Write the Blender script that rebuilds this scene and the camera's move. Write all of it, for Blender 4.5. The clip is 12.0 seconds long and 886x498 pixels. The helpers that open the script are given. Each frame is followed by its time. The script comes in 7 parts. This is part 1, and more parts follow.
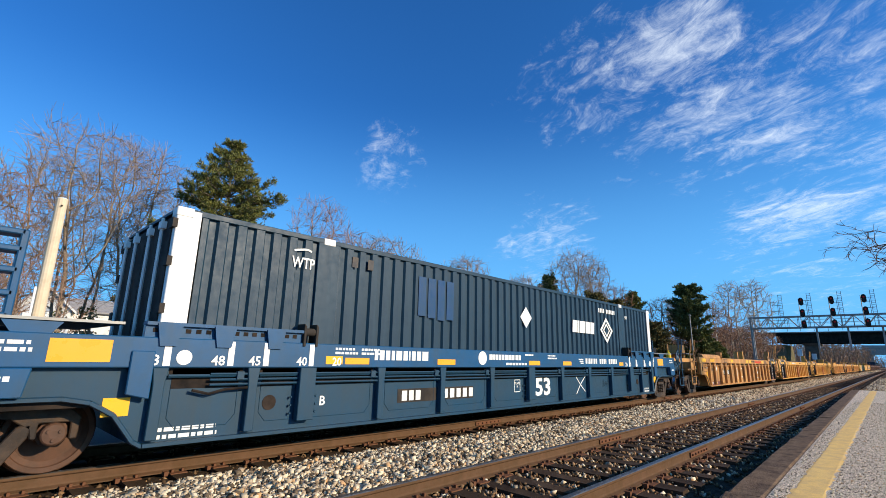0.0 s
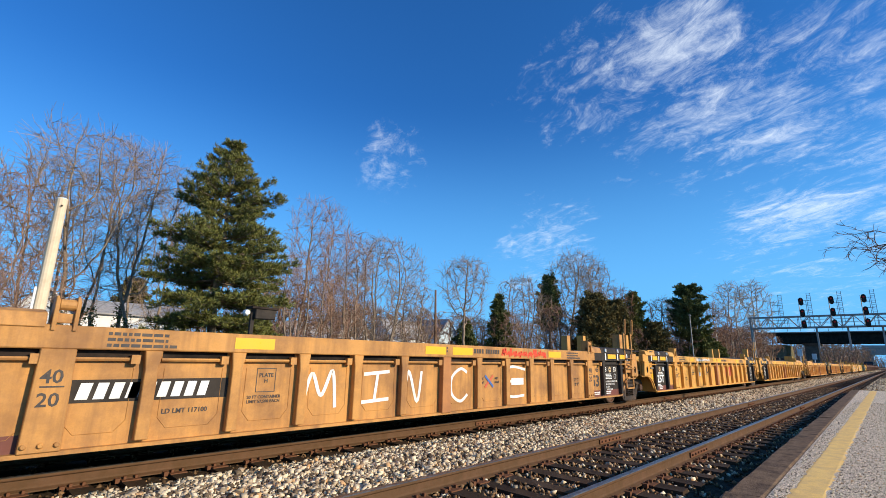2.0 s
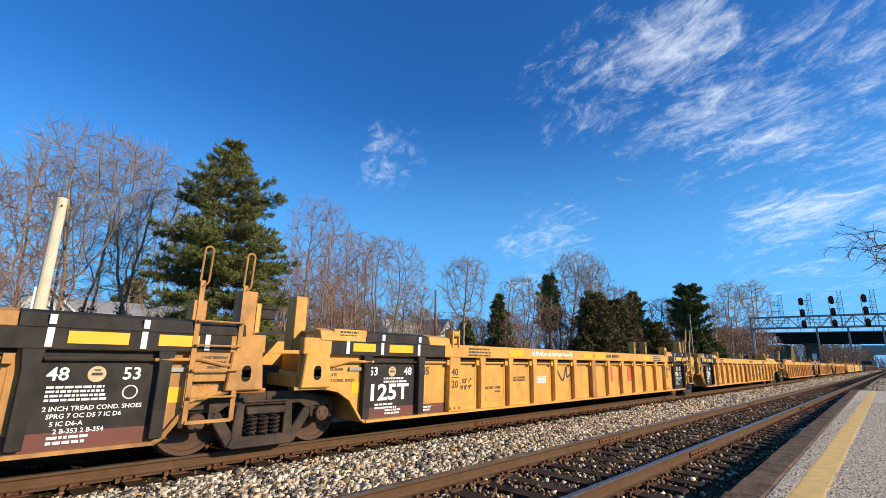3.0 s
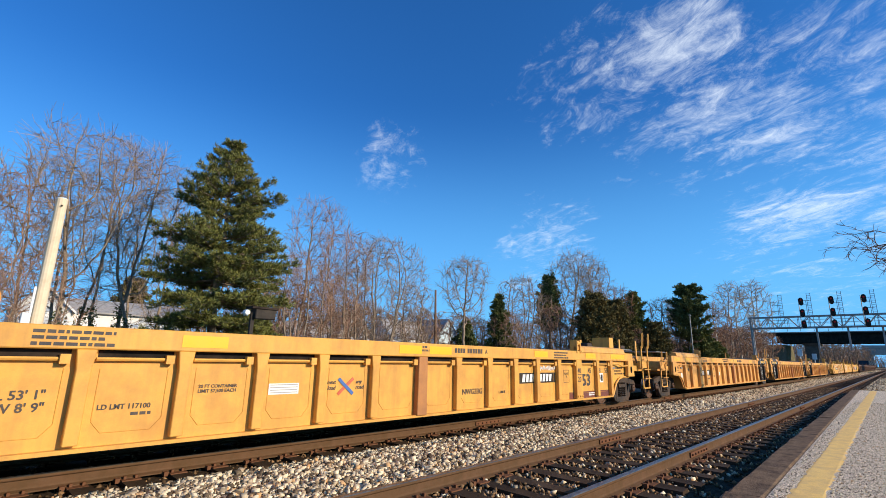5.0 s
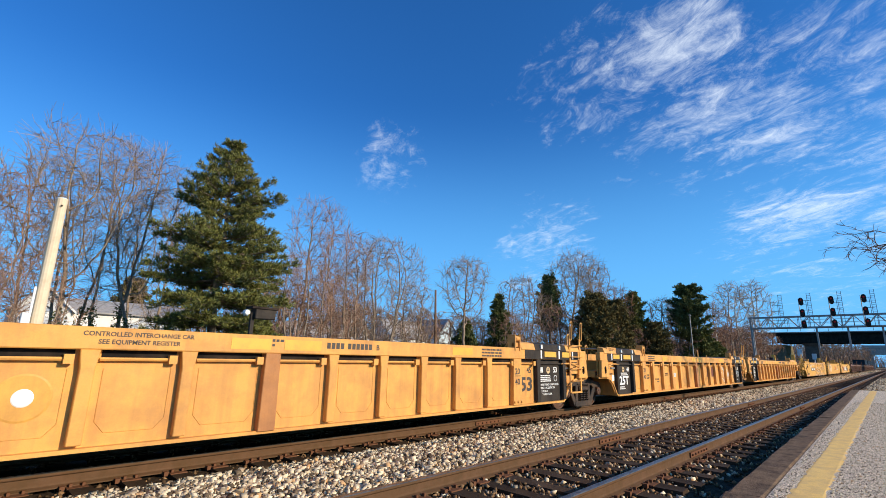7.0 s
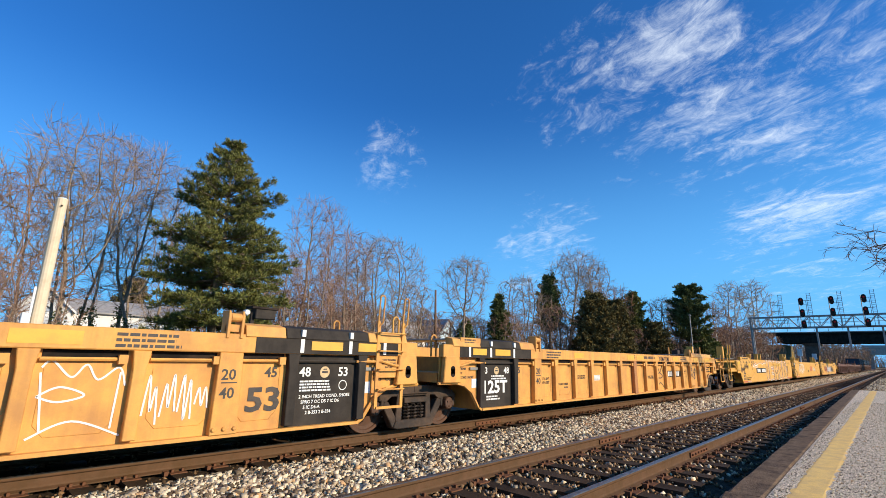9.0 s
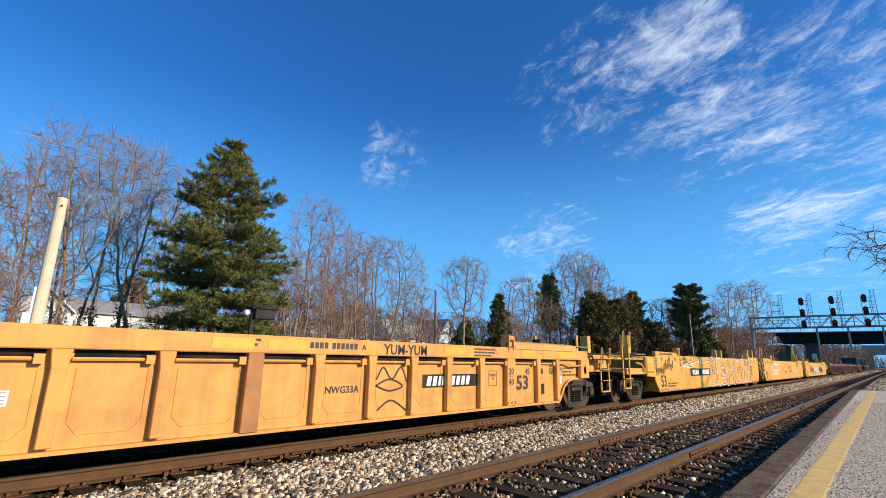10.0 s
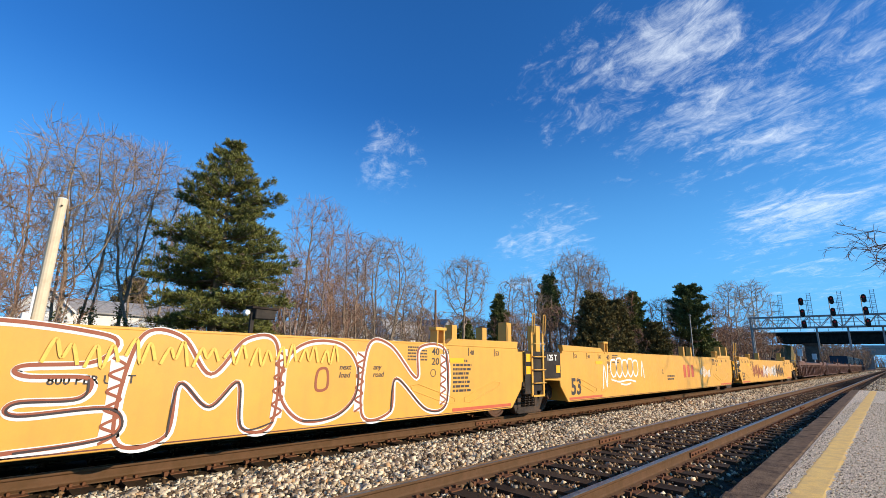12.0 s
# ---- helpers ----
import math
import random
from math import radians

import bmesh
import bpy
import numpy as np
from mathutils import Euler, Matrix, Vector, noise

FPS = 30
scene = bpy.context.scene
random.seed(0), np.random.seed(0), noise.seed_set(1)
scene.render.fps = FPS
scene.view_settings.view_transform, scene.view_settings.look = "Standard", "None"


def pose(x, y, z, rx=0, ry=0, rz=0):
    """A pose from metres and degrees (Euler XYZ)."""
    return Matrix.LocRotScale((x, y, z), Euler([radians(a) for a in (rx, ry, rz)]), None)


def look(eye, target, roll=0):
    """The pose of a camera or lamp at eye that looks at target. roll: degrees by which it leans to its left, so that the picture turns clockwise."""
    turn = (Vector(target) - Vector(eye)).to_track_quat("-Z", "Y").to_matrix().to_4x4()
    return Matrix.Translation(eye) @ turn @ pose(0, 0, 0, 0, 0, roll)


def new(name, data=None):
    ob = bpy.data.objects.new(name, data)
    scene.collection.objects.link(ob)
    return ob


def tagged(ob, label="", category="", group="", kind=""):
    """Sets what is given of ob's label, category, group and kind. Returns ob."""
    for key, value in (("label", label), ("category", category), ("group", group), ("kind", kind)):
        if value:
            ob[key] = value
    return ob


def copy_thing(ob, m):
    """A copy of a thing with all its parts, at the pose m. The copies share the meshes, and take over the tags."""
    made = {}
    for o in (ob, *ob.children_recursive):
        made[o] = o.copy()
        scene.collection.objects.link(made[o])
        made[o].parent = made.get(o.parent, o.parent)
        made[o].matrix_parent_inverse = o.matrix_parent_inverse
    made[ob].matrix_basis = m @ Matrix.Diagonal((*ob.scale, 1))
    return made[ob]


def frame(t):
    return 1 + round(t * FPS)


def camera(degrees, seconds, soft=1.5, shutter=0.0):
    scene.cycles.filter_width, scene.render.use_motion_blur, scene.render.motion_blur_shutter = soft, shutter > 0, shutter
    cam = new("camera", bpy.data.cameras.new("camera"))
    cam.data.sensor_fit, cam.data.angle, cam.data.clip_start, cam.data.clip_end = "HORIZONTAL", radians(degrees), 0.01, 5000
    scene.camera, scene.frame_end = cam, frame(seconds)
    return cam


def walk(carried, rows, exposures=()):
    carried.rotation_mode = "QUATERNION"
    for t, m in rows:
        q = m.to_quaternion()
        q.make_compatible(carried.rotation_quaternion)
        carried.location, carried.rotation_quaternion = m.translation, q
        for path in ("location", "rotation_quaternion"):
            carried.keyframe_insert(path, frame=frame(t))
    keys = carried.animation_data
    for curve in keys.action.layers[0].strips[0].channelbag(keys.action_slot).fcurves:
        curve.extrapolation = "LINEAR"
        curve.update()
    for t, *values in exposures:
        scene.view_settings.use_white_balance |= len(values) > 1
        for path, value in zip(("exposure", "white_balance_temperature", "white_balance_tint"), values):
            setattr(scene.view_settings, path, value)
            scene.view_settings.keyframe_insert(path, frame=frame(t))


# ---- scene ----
cam = camera(87.51, 12.0, soft=0.5)
EYE = Vector((0.0, 0.0, 1.343))
AIM = EYE + Vector((0.70203, 0.67488, 0.22735))
walk(cam, [(0, look(EYE, AIM, 1.267)), (12, look(EYE, AIM, 1.267))], exposures=[(0, 0.12), (12, 0.12)])

SPEED = 12.9          # the train's speed along -x
FAR_Y = 7.765         # centre of the train's track
NEAR_Y = 3.355        # centre of the empty track
HALF = 1.495          # half width of a well car

# ---------------------------------------------------------------- light
SUN_DIR = Vector((0.30, -0.85, 0.355)).normalized()
world = bpy.data.worlds.new("sky")
scene.world = world
world.use_nodes = True
wn, wl = world.node_tree.nodes, world.node_tree.links
wn.clear()

sky = wn.new("ShaderNodeTexSky")
sky.sky_type = "NISHITA"
sky.sun_disc = False
sky.sun_elevation = math.asin(SUN_DIR.z)
sky.sun_rotation = math.atan2(SUN_DIR.x, SUN_DIR.y)
sky.air_density, sky.dust_density, sky.ozone_density = 1.0, 1.7, 2.2
coord = wn.new("ShaderNodeTexCoord")
sep = wn.new("ShaderNodeSeparateXYZ")
wl.new(coord.outputs["Generated"], sep.inputs[0])


def wmath(op, a, b=None, c=None, clamp=False):
    n = wn.new("ShaderNodeMath")
    n.operation, n.use_clamp = op, clamp
    for i, v in enumerate((a, b, c)):
        if v is None:
            continue
        if isinstance(v, (int, float)):
            n.inputs[i].default_value = v
        else:
            wl.new(v, n.inputs[i])
    return n.outputs[0]


# cirrus: noise on a flat layer high above, drawn out into streaks
high = wmath("ADD", wmath("MAXIMUM", sep.outputs[2], 0.0), 0.12)
flat = wn.new("ShaderNodeCombineXYZ")
wl.new(wmath("DIVIDE", sep.outputs[0], high), flat.inputs[0])
wl.new(wmath("DIVIDE", sep.outputs[1], high), flat.inputs[1])


def wnoise(turn, scale, size, detail, rough, lacun=2.0, twist=0.0, shift=(0, 0, 0)):
    m = wn.new("ShaderNodeMapping")
    m.vector_type = "TEXTURE"
    m.inputs["Rotation"].default_value = (0, 0, radians(turn))
    m.inputs["Scale"].default_value = [1 / q for q in scale]
    m.inputs["Location"].default_value = shift
    wl.new(flat.outputs[0], m.inputs["Vector"])
    n = wn.new("ShaderNodeTexNoise")
    n.inputs["Scale"].default_value = size
    n.inputs["Detail"].default_value = detail
    n.inputs["Roughness"].default_value = rough
    n.inputs["Lacunarity"].default_value = lacun
    n.inputs["Distortion"].default_value = twist
    wl.new(m.outputs[0], n.inputs["Vector"])
    return n.outputs["Fac"]


def wramp(v, a, b, lo=0.0, hi=1.0):
    n = wn.new("ShaderNodeMapRange")
    n.interpolation_type = "SMOOTHSTEP"
    wl.new(v, n.inputs["Value"])
    for i, x in zip(("From Min", "From Max", "To Min", "To Max"), (a, b, lo, hi)):
        n.inputs[i].default_value = x
    return n.outputs[0]


def wzone(d, inner, outer):
    """1 within inner degrees of the direction d, 0 beyond outer."""
    v = wn.new("ShaderNodeVectorMath")
    v.operation = "DOT_PRODUCT"
    wl.new(coord.outputs["Generated"], v.inputs[0])
    v.inputs[1].default_value = Vector(d).normalized()
    return wramp(v.outputs["Value"], math.cos(radians(outer)), math.cos(radians(inner)))


CLOUD_TURN = -24
streak = wnoise(CLOUD_TURN, (1.5, 0.72, 1), 4.6, 14, 0.74, twist=0.9)
puffs = wnoise(CLOUD_TURN - 14, (1.35, 0.85, 1), 11.0, 10, 0.72, twist=0.8, shift=(3.1, 0, 0))
broad = wnoise(CLOUD_TURN, (1.3, 0.8, 1), 1.9, 3, 0.5, shift=(7.3, 2.2, 0))
tex = wmath("ADD", wmath("MULTIPLY", streak, 0.6), wmath("MULTIPLY", puffs, 0.4))
# banks of cirrus: direction, inner and outer reach in degrees, weight
BANKS = (((0.81, 0.29, 0.50), 3, 13, 1.0), ((0.85, 0.04, 0.53), 4, 14, 0.72), ((0.72, 0.47, 0.51), 1, 9, 0.6), ((0.576, 0.715, 0.40), 0.5, 6.5, 0.85),
         ((0.94, 0.142, 0.31), 2, 9, 0.55), ((0.83, 0.506, 0.24), 1, 9, 0.95), ((0.96, -0.10, 0.27), 3, 11, 0.45), ((0.90, -0.05, 0.43), 2, 10, 0.6), ((0.99, 0.04, 0.12), 4, 16, 0.7))
field = 0.0
for d_, i_, o_, w_ in BANKS:
    field = wmath("ADD", field, wmath("MULTIPLY", wzone(d_, i_, o_), w_))
field = wmath("MINIMUM", field, 1.0)
cover = wmath("ADD", wmath("ADD", tex, wmath("MULTIPLY", broad, 0.34)), wmath("MULTIPLY", field, 0.19))
cloud = wmath("MULTIPLY", wramp(cover, 0.79, 1.15), wramp(field, 0.02, 0.45))
cloud = wmath("MULTIPLY", cloud, 0.78)
mixc = wn.new("ShaderNodeMix")
mixc.data_type = "RGBA"
wl.new(cloud, mixc.inputs["Factor"])
# the sky pales to a light clear blue towards the horizon
pale = wn.new("ShaderNodeMix")
pale.data_type = "RGBA"
wl.new(wmath("MULTIPLY", wramp(sep.outputs[2], 0.52, 0.0), 0.88), pale.inputs["Factor"])
pale.inputs["B"].default_value = (1.7, 5.5, 10.4, 1)
gain = wn.new("ShaderNodeMix")
gain.data_type, gain.blend_type = "RGBA", "MULTIPLY"
gain.inputs["Factor"].default_value = 1.0
wl.new(sky.outputs[0], gain.inputs["A"])
gain.inputs["B"].default_value = (0.25, 0.93, 1.76, 1)
wl.new(gain.outputs["Result"], pale.inputs["A"])
wl.new(pale.outputs["Result"], mixc.inputs["A"])
mixc.inputs["B"].default_value = (9.8, 10.6, 11.4, 1)
back = wn.new("ShaderNodeBackground")
back.inputs["Strength"].default_value = 0.102
wl.new(mixc.outputs["Result"], back.inputs["Color"])
wout = wn.new("ShaderNodeOutputWorld")
wl.new(back.outputs[0], wout.inputs["Surface"])

sun = new("sun", bpy.data.lights.new("sun", "SUN"))
sun.data.energy, sun.data.angle, sun.data.color = 5.0, radians(0.53), (1.0, 0.80, 0.56)
sun.matrix_world = look(SUN_DIR * 50, (0, 0, 0))

# ---------------------------------------------------------------- materials


def mat(name, color, rough=0.6, metal=0.0, dirt=None, dirt_amount=0.0, dirt_scale=2.0, grain=0.06, grain_scale=60.0,
        bump=0.0, bump_scale=80.0, streaks=0.0, spread=0.0, island=0.0, dirt_mask=(0.42, 0.66), spec=0.5, low=None):
    """A procedural surface: base colour, fine grain, dirt in patches and in upright streaks, a spread by object or island."""
    m = bpy.data.materials.new(name)
    m.use_nodes = True
    nt = m.node_tree
    n, l = nt.nodes, nt.links
    bsdf = n["Principled BSDF"]
    bsdf.inputs["Roughness"].default_value = rough
    bsdf.inputs["Metallic"].default_value = metal
    bsdf.inputs["Specular IOR Level"].default_value = 0.12 if rough > 0.72 else spec * 0.7
    tc = n.new("ShaderNodeTexCoord")
    vec = tc.outputs["Object"]

    def noise_tex(scale, detail=4, rough_=0.6, stretch=None):
        t = n.new("ShaderNodeTexNoise")
        t.inputs["Scale"].default_value = scale
        t.inputs["Detail"].default_value = detail
        t.inputs["Roughness"].default_value = rough_
        if stretch:
            mp = n.new("ShaderNodeMapping")
            mp.inputs["Scale"].default_value = stretch
            l.new(vec, mp.inputs["Vector"])
            l.new(mp.outputs[0], t.inputs["Vector"])
        else:
            l.new(vec, t.inputs["Vector"])
        return t.outputs["Fac"]

    def mixer(fac, a, b, blend="MIX"):
        x = n.new("ShaderNodeMix")
        x.data_type, x.blend_type = "RGBA", blend
        for sock, v in (("Factor", fac), ("A", a), ("B", b)):
            if isinstance(v, (int, float)):
                x.inputs[sock].default_value = v
            elif isinstance(v, tuple):
                x.inputs[sock].default_value = (*v[:3], 1)
            else:
                l.new(v, x.inputs[sock])
        return x.outputs["Result"]

    def ramp(v, a, b, lo=0.0, hi=1.0):
        r = n.new("ShaderNodeMapRange")
        l.new(v, r.inputs["Value"])
        for i, x in zip(("From Min", "From Max", "To Min", "To Max"), (a, b, lo, hi)):
            r.inputs[i].default_value = x
        return r.outputs[0]

    col = color
    if spread or island:
        src = n.new("ShaderNodeObjectInfo").outputs["Random"] if spread else n.new("ShaderNodeNewGeometry").outputs["Random Per Island"]
        amount = spread or island
        col = mixer(1.0, col, n_comb(n, l, ramp(src, 0, 1, 1 - amount, 1 + amount)), "MULTIPLY")
    if grain:
        g = ramp(noise_tex(grain_scale, 5, 0.65), 0.25 if grain < 0.5 else 0.40, 0.75 if grain < 0.5 else 0.60, 1 - grain, 1 + grain)
        col = mixer(1.0, col, n_comb(n, l, g), "MULTIPLY")
    if dirt:
        d = ramp(noise_tex(dirt_scale, 8, 0.68), dirt_mask[0], dirt_mask[1], 0, dirt_amount)
        col = mixer(d, col, dirt)
        if streaks:
            s = ramp(noise_tex(1.0, 5, 0.6, (6.0, 6.0, 0.4)), 0.45, 0.7, 0, streaks)
            col = mixer(s, col, dirt)
    if isinstance(col, tuple):
        bsdf.inputs["Base Color"].default_value = (*col[:3], 1)
    else:
        l.new(col, bsdf.inputs["Base Color"])
    if bump:
        b = n.new("ShaderNodeBump")
        b.inputs["Strength"].default_value = bump
        b.inputs["Distance"].default_value = 0.02
        l.new(noise_tex(bump_scale, 6, 0.6), b.inputs["Height"])
        l.new(b.outputs[0], bsdf.inputs["Normal"])
    l.new(ramp(noise_tex(9.0, 4), 0.3, 0.7, max(0.05, rough - 0.08), min(1, rough + 0.1)), bsdf.inputs["Roughness"])
    return m


def n_comb(n, l, v):
    c = n.new("ShaderNodeCombineXYZ")
    for i in range(3):
        l.new(v, c.inputs[i])
    return c.outputs[0]


YELLOW_A = mat("yellow_paint_worn", (0.70, 0.36, 0.066), 0.55, dirt=(0.36, 0.165, 0.05), dirt_amount=0.45, dirt_scale=2.6, streaks=0.35, grain=0.05)
YELLOW_D = mat("yellow_paint_grimy", (0.56, 0.275, 0.072), 0.65, dirt=(0.20, 0.095, 0.04), dirt_amount=0.75, dirt_scale=1.3, streaks=0.6, grain=0.08)
BOX_PATCH = mat("container_repaint", (0.010, 0.052, 0.145), 0.4, dirt=(0.02, 0.06, 0.11), dirt_amount=0.6, streaks=0.5)
YELLOW_B = mat("yellow_paint_faded", (0.71, 0.355, 0.080), 0.6, dirt=(0.36, 0.16, 0.06), dirt_amount=0.5, dirt_scale=2.4, streaks=0.4, grain=0.06)
YELLOW_C = mat("yellow_paint_fresh", (0.73, 0.385, 0.065), 0.42, dirt=(0.50, 0.27, 0.07), dirt_amount=0.35, dirt_scale=0.9, streaks=0.22, grain=0.03)
BROWN_CAR = mat("brown_car_paint", (0.17, 0.075, 0.045), 0.65, dirt=(0.09, 0.05, 0.03), dirt_amount=0.6, streaks=0.5)
BLUE_CAR = mat("blue_car_paint", (0.006, 0.047, 0.092), 0.5, dirt=(0.022, 0.042, 0.055), dirt_amount=0.45, dirt_scale=1.3, streaks=0.4)
BLUE_SILL = mat("blue_sill_paint", (0.006, 0.075, 0.185), 0.45, dirt=(0.03, 0.06, 0.085), dirt_amount=0.4, streaks=0.3)
BOX_BLUE = mat("container_paint", (0.005, 0.030, 0.056), 0.5, dirt=(0.02, 0.055, 0.085), dirt_amount=0.3, dirt_scale=0.8, streaks=0.4)
BOX_WHITE = mat("white_paint", (0.80, 0.79, 0.75), 0.5, dirt=(0.5, 0.45, 0.36), dirt_amount=0.25, dirt_scale=3)
BLACK_PAINT = mat("black_paint", (0.030, 0.026, 0.023), 0.75, dirt=(0.085, 0.07, 0.055), dirt_amount=0.5, streaks=0.2)
MAROON = mat("maroon_paint", (0.16, 0.05, 0.035), 0.6, dirt=(0.09, 0.05, 0.04), dirt_amount=0.4)
REFLECT = mat("reflective_yellow", (0.90, 0.46, 0.022), 0.35, grain=0.05)
BADGE = mat("pale_badge", (0.62, 0.46, 0.25), 0.55, dirt=(0.4, 0.25, 0.12), dirt_amount=0.5, dirt_scale=9)
SPLICE = mat("rusty_splice_paint", (0.46, 0.20, 0.065), 0.65, dirt=(0.24, 0.10, 0.045), dirt_amount=0.6, dirt_scale=2, streaks=0.4)
REFLECT_F = mat("faded_reflective_yellow", (0.74, 0.42, 0.055), 0.45, dirt=(0.5, 0.25, 0.06), dirt_amount=0.4, dirt_scale=5, grain=0.04)
REFLECT_O = mat("reflective_orange", (0.90, 0.40, 0.03), 0.3, grain=0.03)
LETTER_W = mat("white_lettering", (0.82, 0.82, 0.78), 0.5, dirt=(0.5, 0.47, 0.4), dirt_amount=0.3, dirt_scale=6)
LETTER_K = mat("black_lettering", (0.045, 0.042, 0.042), 0.55, dirt=(0.2, 0.13, 0.06), dirt_amount=0.3, dirt_scale=6)
LETTER_R = mat("red_lettering", (0.55, 0.10, 0.05), 0.55, dirt=(0.5, 0.25, 0.1), dirt_amount=0.3, dirt_scale=6)
LETTER_B = mat("blue_lettering", (0.06, 0.14, 0.36), 0.55)
SPRAY_W = mat("white_spray", (0.82, 0.82, 0.80), 0.6, dirt=(0.7, 0.5, 0.25), dirt_amount=0.35, dirt_scale=4)
SPRAY_R = mat("red_spray", (0.75, 0.07, 0.03), 0.6)
SPRAY_K = mat("dark_spray", (0.05, 0.035, 0.035), 0.6)
SPRAY_BR = mat("brown_spray", (0.30, 0.09, 0.045), 0.6)
SPRAY_Y = mat("pale_yellow_spray", (0.88, 0.56, 0.11), 0.6, dirt=(0.75, 0.42, 0.08), dirt_amount=0.7, dirt_scale=5)
TRUCK = mat("truck_steel", (0.030, 0.022, 0.017), 0.72, dirt=(0.13, 0.075, 0.042), dirt_amount=0.6, dirt_scale=3, bump=0.15)
WHEEL = mat("wheel_steel", (0.105, 0.050, 0.028), 0.65, dirt=(0.055, 0.035, 0.025), dirt_amount=0.6, dirt_scale=4)
TREAD = mat("polished_steel", (0.55, 0.54, 0.52), 0.25, metal=1.0)
GALV = mat("galvanised_steel", (0.28, 0.28, 0.27), 0.45, metal=0.5, dirt=(0.3, 0.27, 0.22), dirt_amount=0.4, dirt_scale=5)
# underframe black, also used for strips that paint in shade below the sills
DARK = mat("dark_underframe_and_shade", (0.012, 0.010, 0.009), 0.8, dirt=(0.08, 0.055, 0.04), dirt_amount=0.5)
RAIL_SIDE = mat("rail_rust", (0.10, 0.056, 0.027), 0.75, dirt=(0.15, 0.08, 0.045), dirt_amount=0.6, dirt_scale=5, bump=0.1)
RAIL_TOP = mat("rail_head", (0.20, 0.18, 0.16), 0.38, metal=0.85, dirt=(0.10, 0.065, 0.04), dirt_amount=0.75, dirt_scale=3)
PLATE = mat("tie_plate_rust", (0.16, 0.070, 0.035), 0.85, dirt=(0.12, 0.06, 0.035), dirt_amount=0.6, dirt_scale=9)
TIE = mat("creosoted_wood", (0.050, 0.031, 0.018), 0.85, dirt=(0.10, 0.066, 0.042), dirt_amount=0.5, dirt_scale=3, grain=0.25, grain_scale=40, bump=0.5, bump_scale=30, spread=0.25)
STONE = mat("ballast_stone", (0.70, 0.62, 0.48), 0.85, island=0.75, grain=0.2, grain_scale=40)


def stone_colours(m, stops):
    """Each stone takes one of several natural colours."""
    n, l = m.node_tree.nodes, m.node_tree.links
    ramp = n.new("ShaderNodeValToRGB")
    ramp.color_ramp.interpolation = "LINEAR"
    while len(ramp.color_ramp.elements) < len(stops):
        ramp.color_ramp.elements.new(0.5)
    for e, (p, col) in zip(ramp.color_ramp.elements, stops):
        e.position, e.color = p, (*col, 1)
    l.new(n.new("ShaderNodeNewGeometry").outputs["Random Per Island"], ramp.inputs[0])
    mul = n.new("ShaderNodeMix")
    mul.data_type, mul.blend_type = "RGBA", "MULTIPLY"
    mul.inputs["Factor"].default_value = 0.35
    old = n["Principled BSDF"].inputs["Base Color"].links[0].from_socket
    l.new(ramp.outputs[0], mul.inputs["A"])
    l.new(old, mul.inputs["B"])
    l.new(mul.outputs["Result"], n["Principled BSDF"].inputs["Base Color"])


stone_colours(STONE, ((0.0, (0.09, 0.065, 0.045)), (0.22, (0.27, 0.205, 0.135)), (0.42, (0.66, 0.55, 0.38)), (0.62, (0.95, 0.83, 0.61)), (0.78, (0.74, 0.65, 0.49)), (0.90, (0.36, 0.30, 0.23)), (1.0, (0.60, 0.36, 0.17))))
STONE_RUST = mat("rusty_ballast_stone", (0.21, 0.125, 0.062), 0.9, island=0.75, grain=0.2, grain_scale=40)
BED = mat("ballast_bed", (0.040, 0.025, 0.013), 0.95, dirt=(0.08, 0.06, 0.045), dirt_amount=0.8, dirt_scale=14, grain=0.3, grain_scale=30, bump=0.9, bump_scale=25)
SOIL = mat("winter_ground", (0.16, 0.13, 0.075), 0.95, dirt=(0.08, 0.085, 0.035), dirt_amount=0.8, dirt_scale=0.4, grain=0.3, grain_scale=6, bump=0.6, bump_scale=8)
ASPHALT = mat("exposed_aggregate", (0.80, 0.65, 0.47), 0.92, dirt=(0.17, 0.13, 0.09), dirt_amount=0.65, dirt_scale=34, grain=0.75, grain_scale=85, bump=1.0, bump_scale=80)
LINE = mat("yellow_line_paint", (0.92, 0.60, 0.19), 0.75, dirt=(0.55, 0.33, 0.18), dirt_amount=0.5, dirt_scale=5, grain=0.25, grain_scale=80, bump=0.4, bump_scale=100)
TIMBER = mat("weathered_timber", (0.21, 0.135, 0.078), 0.88, dirt=(0.055, 0.036, 0.027), dirt_amount=0.85, dirt_scale=4.5, grain=0.35, grain_scale=30, bump=0.8, bump_scale=30)
POLE_WOOD = mat("new_pole_wood", (0.72, 0.60, 0.42), 0.8, dirt=(0.5, 0.38, 0.24), dirt_amount=0.4, dirt_scale=4, streaks=0.3)
OLD_POLE = mat("old_pole_wood", (0.22, 0.13, 0.08), 0.85, dirt=(0.12, 0.08, 0.05), dirt_amount=0.5)
BARK = mat("grey_bark", (0.30, 0.235, 0.17), 0.9, dirt=(0.11, 0.085, 0.06), dirt_amount=0.6, dirt_scale=3, island=0.25)
TWIG = mat("twigs", (0.30, 0.225, 0.165), 0.9, island=0.4, grain=0)
TWIG_P = mat("pale_twigs", (0.42, 0.36, 0.29), 0.9, island=0.3, grain=0)
TWIG_B = mat("reddish_twigs", (0.30, 0.185, 0.125), 0.9, island=0.4, grain=0)
BIRCH = mat("pale_bark", (0.62, 0.57, 0.48), 0.8, dirt=(0.3, 0.26, 0.2), dirt_amount=0.6, dirt_scale=2)
NEEDLE = mat("pine_needles", (0.150, 0.155, 0.036), 0.7, island=0.55, grain=0)
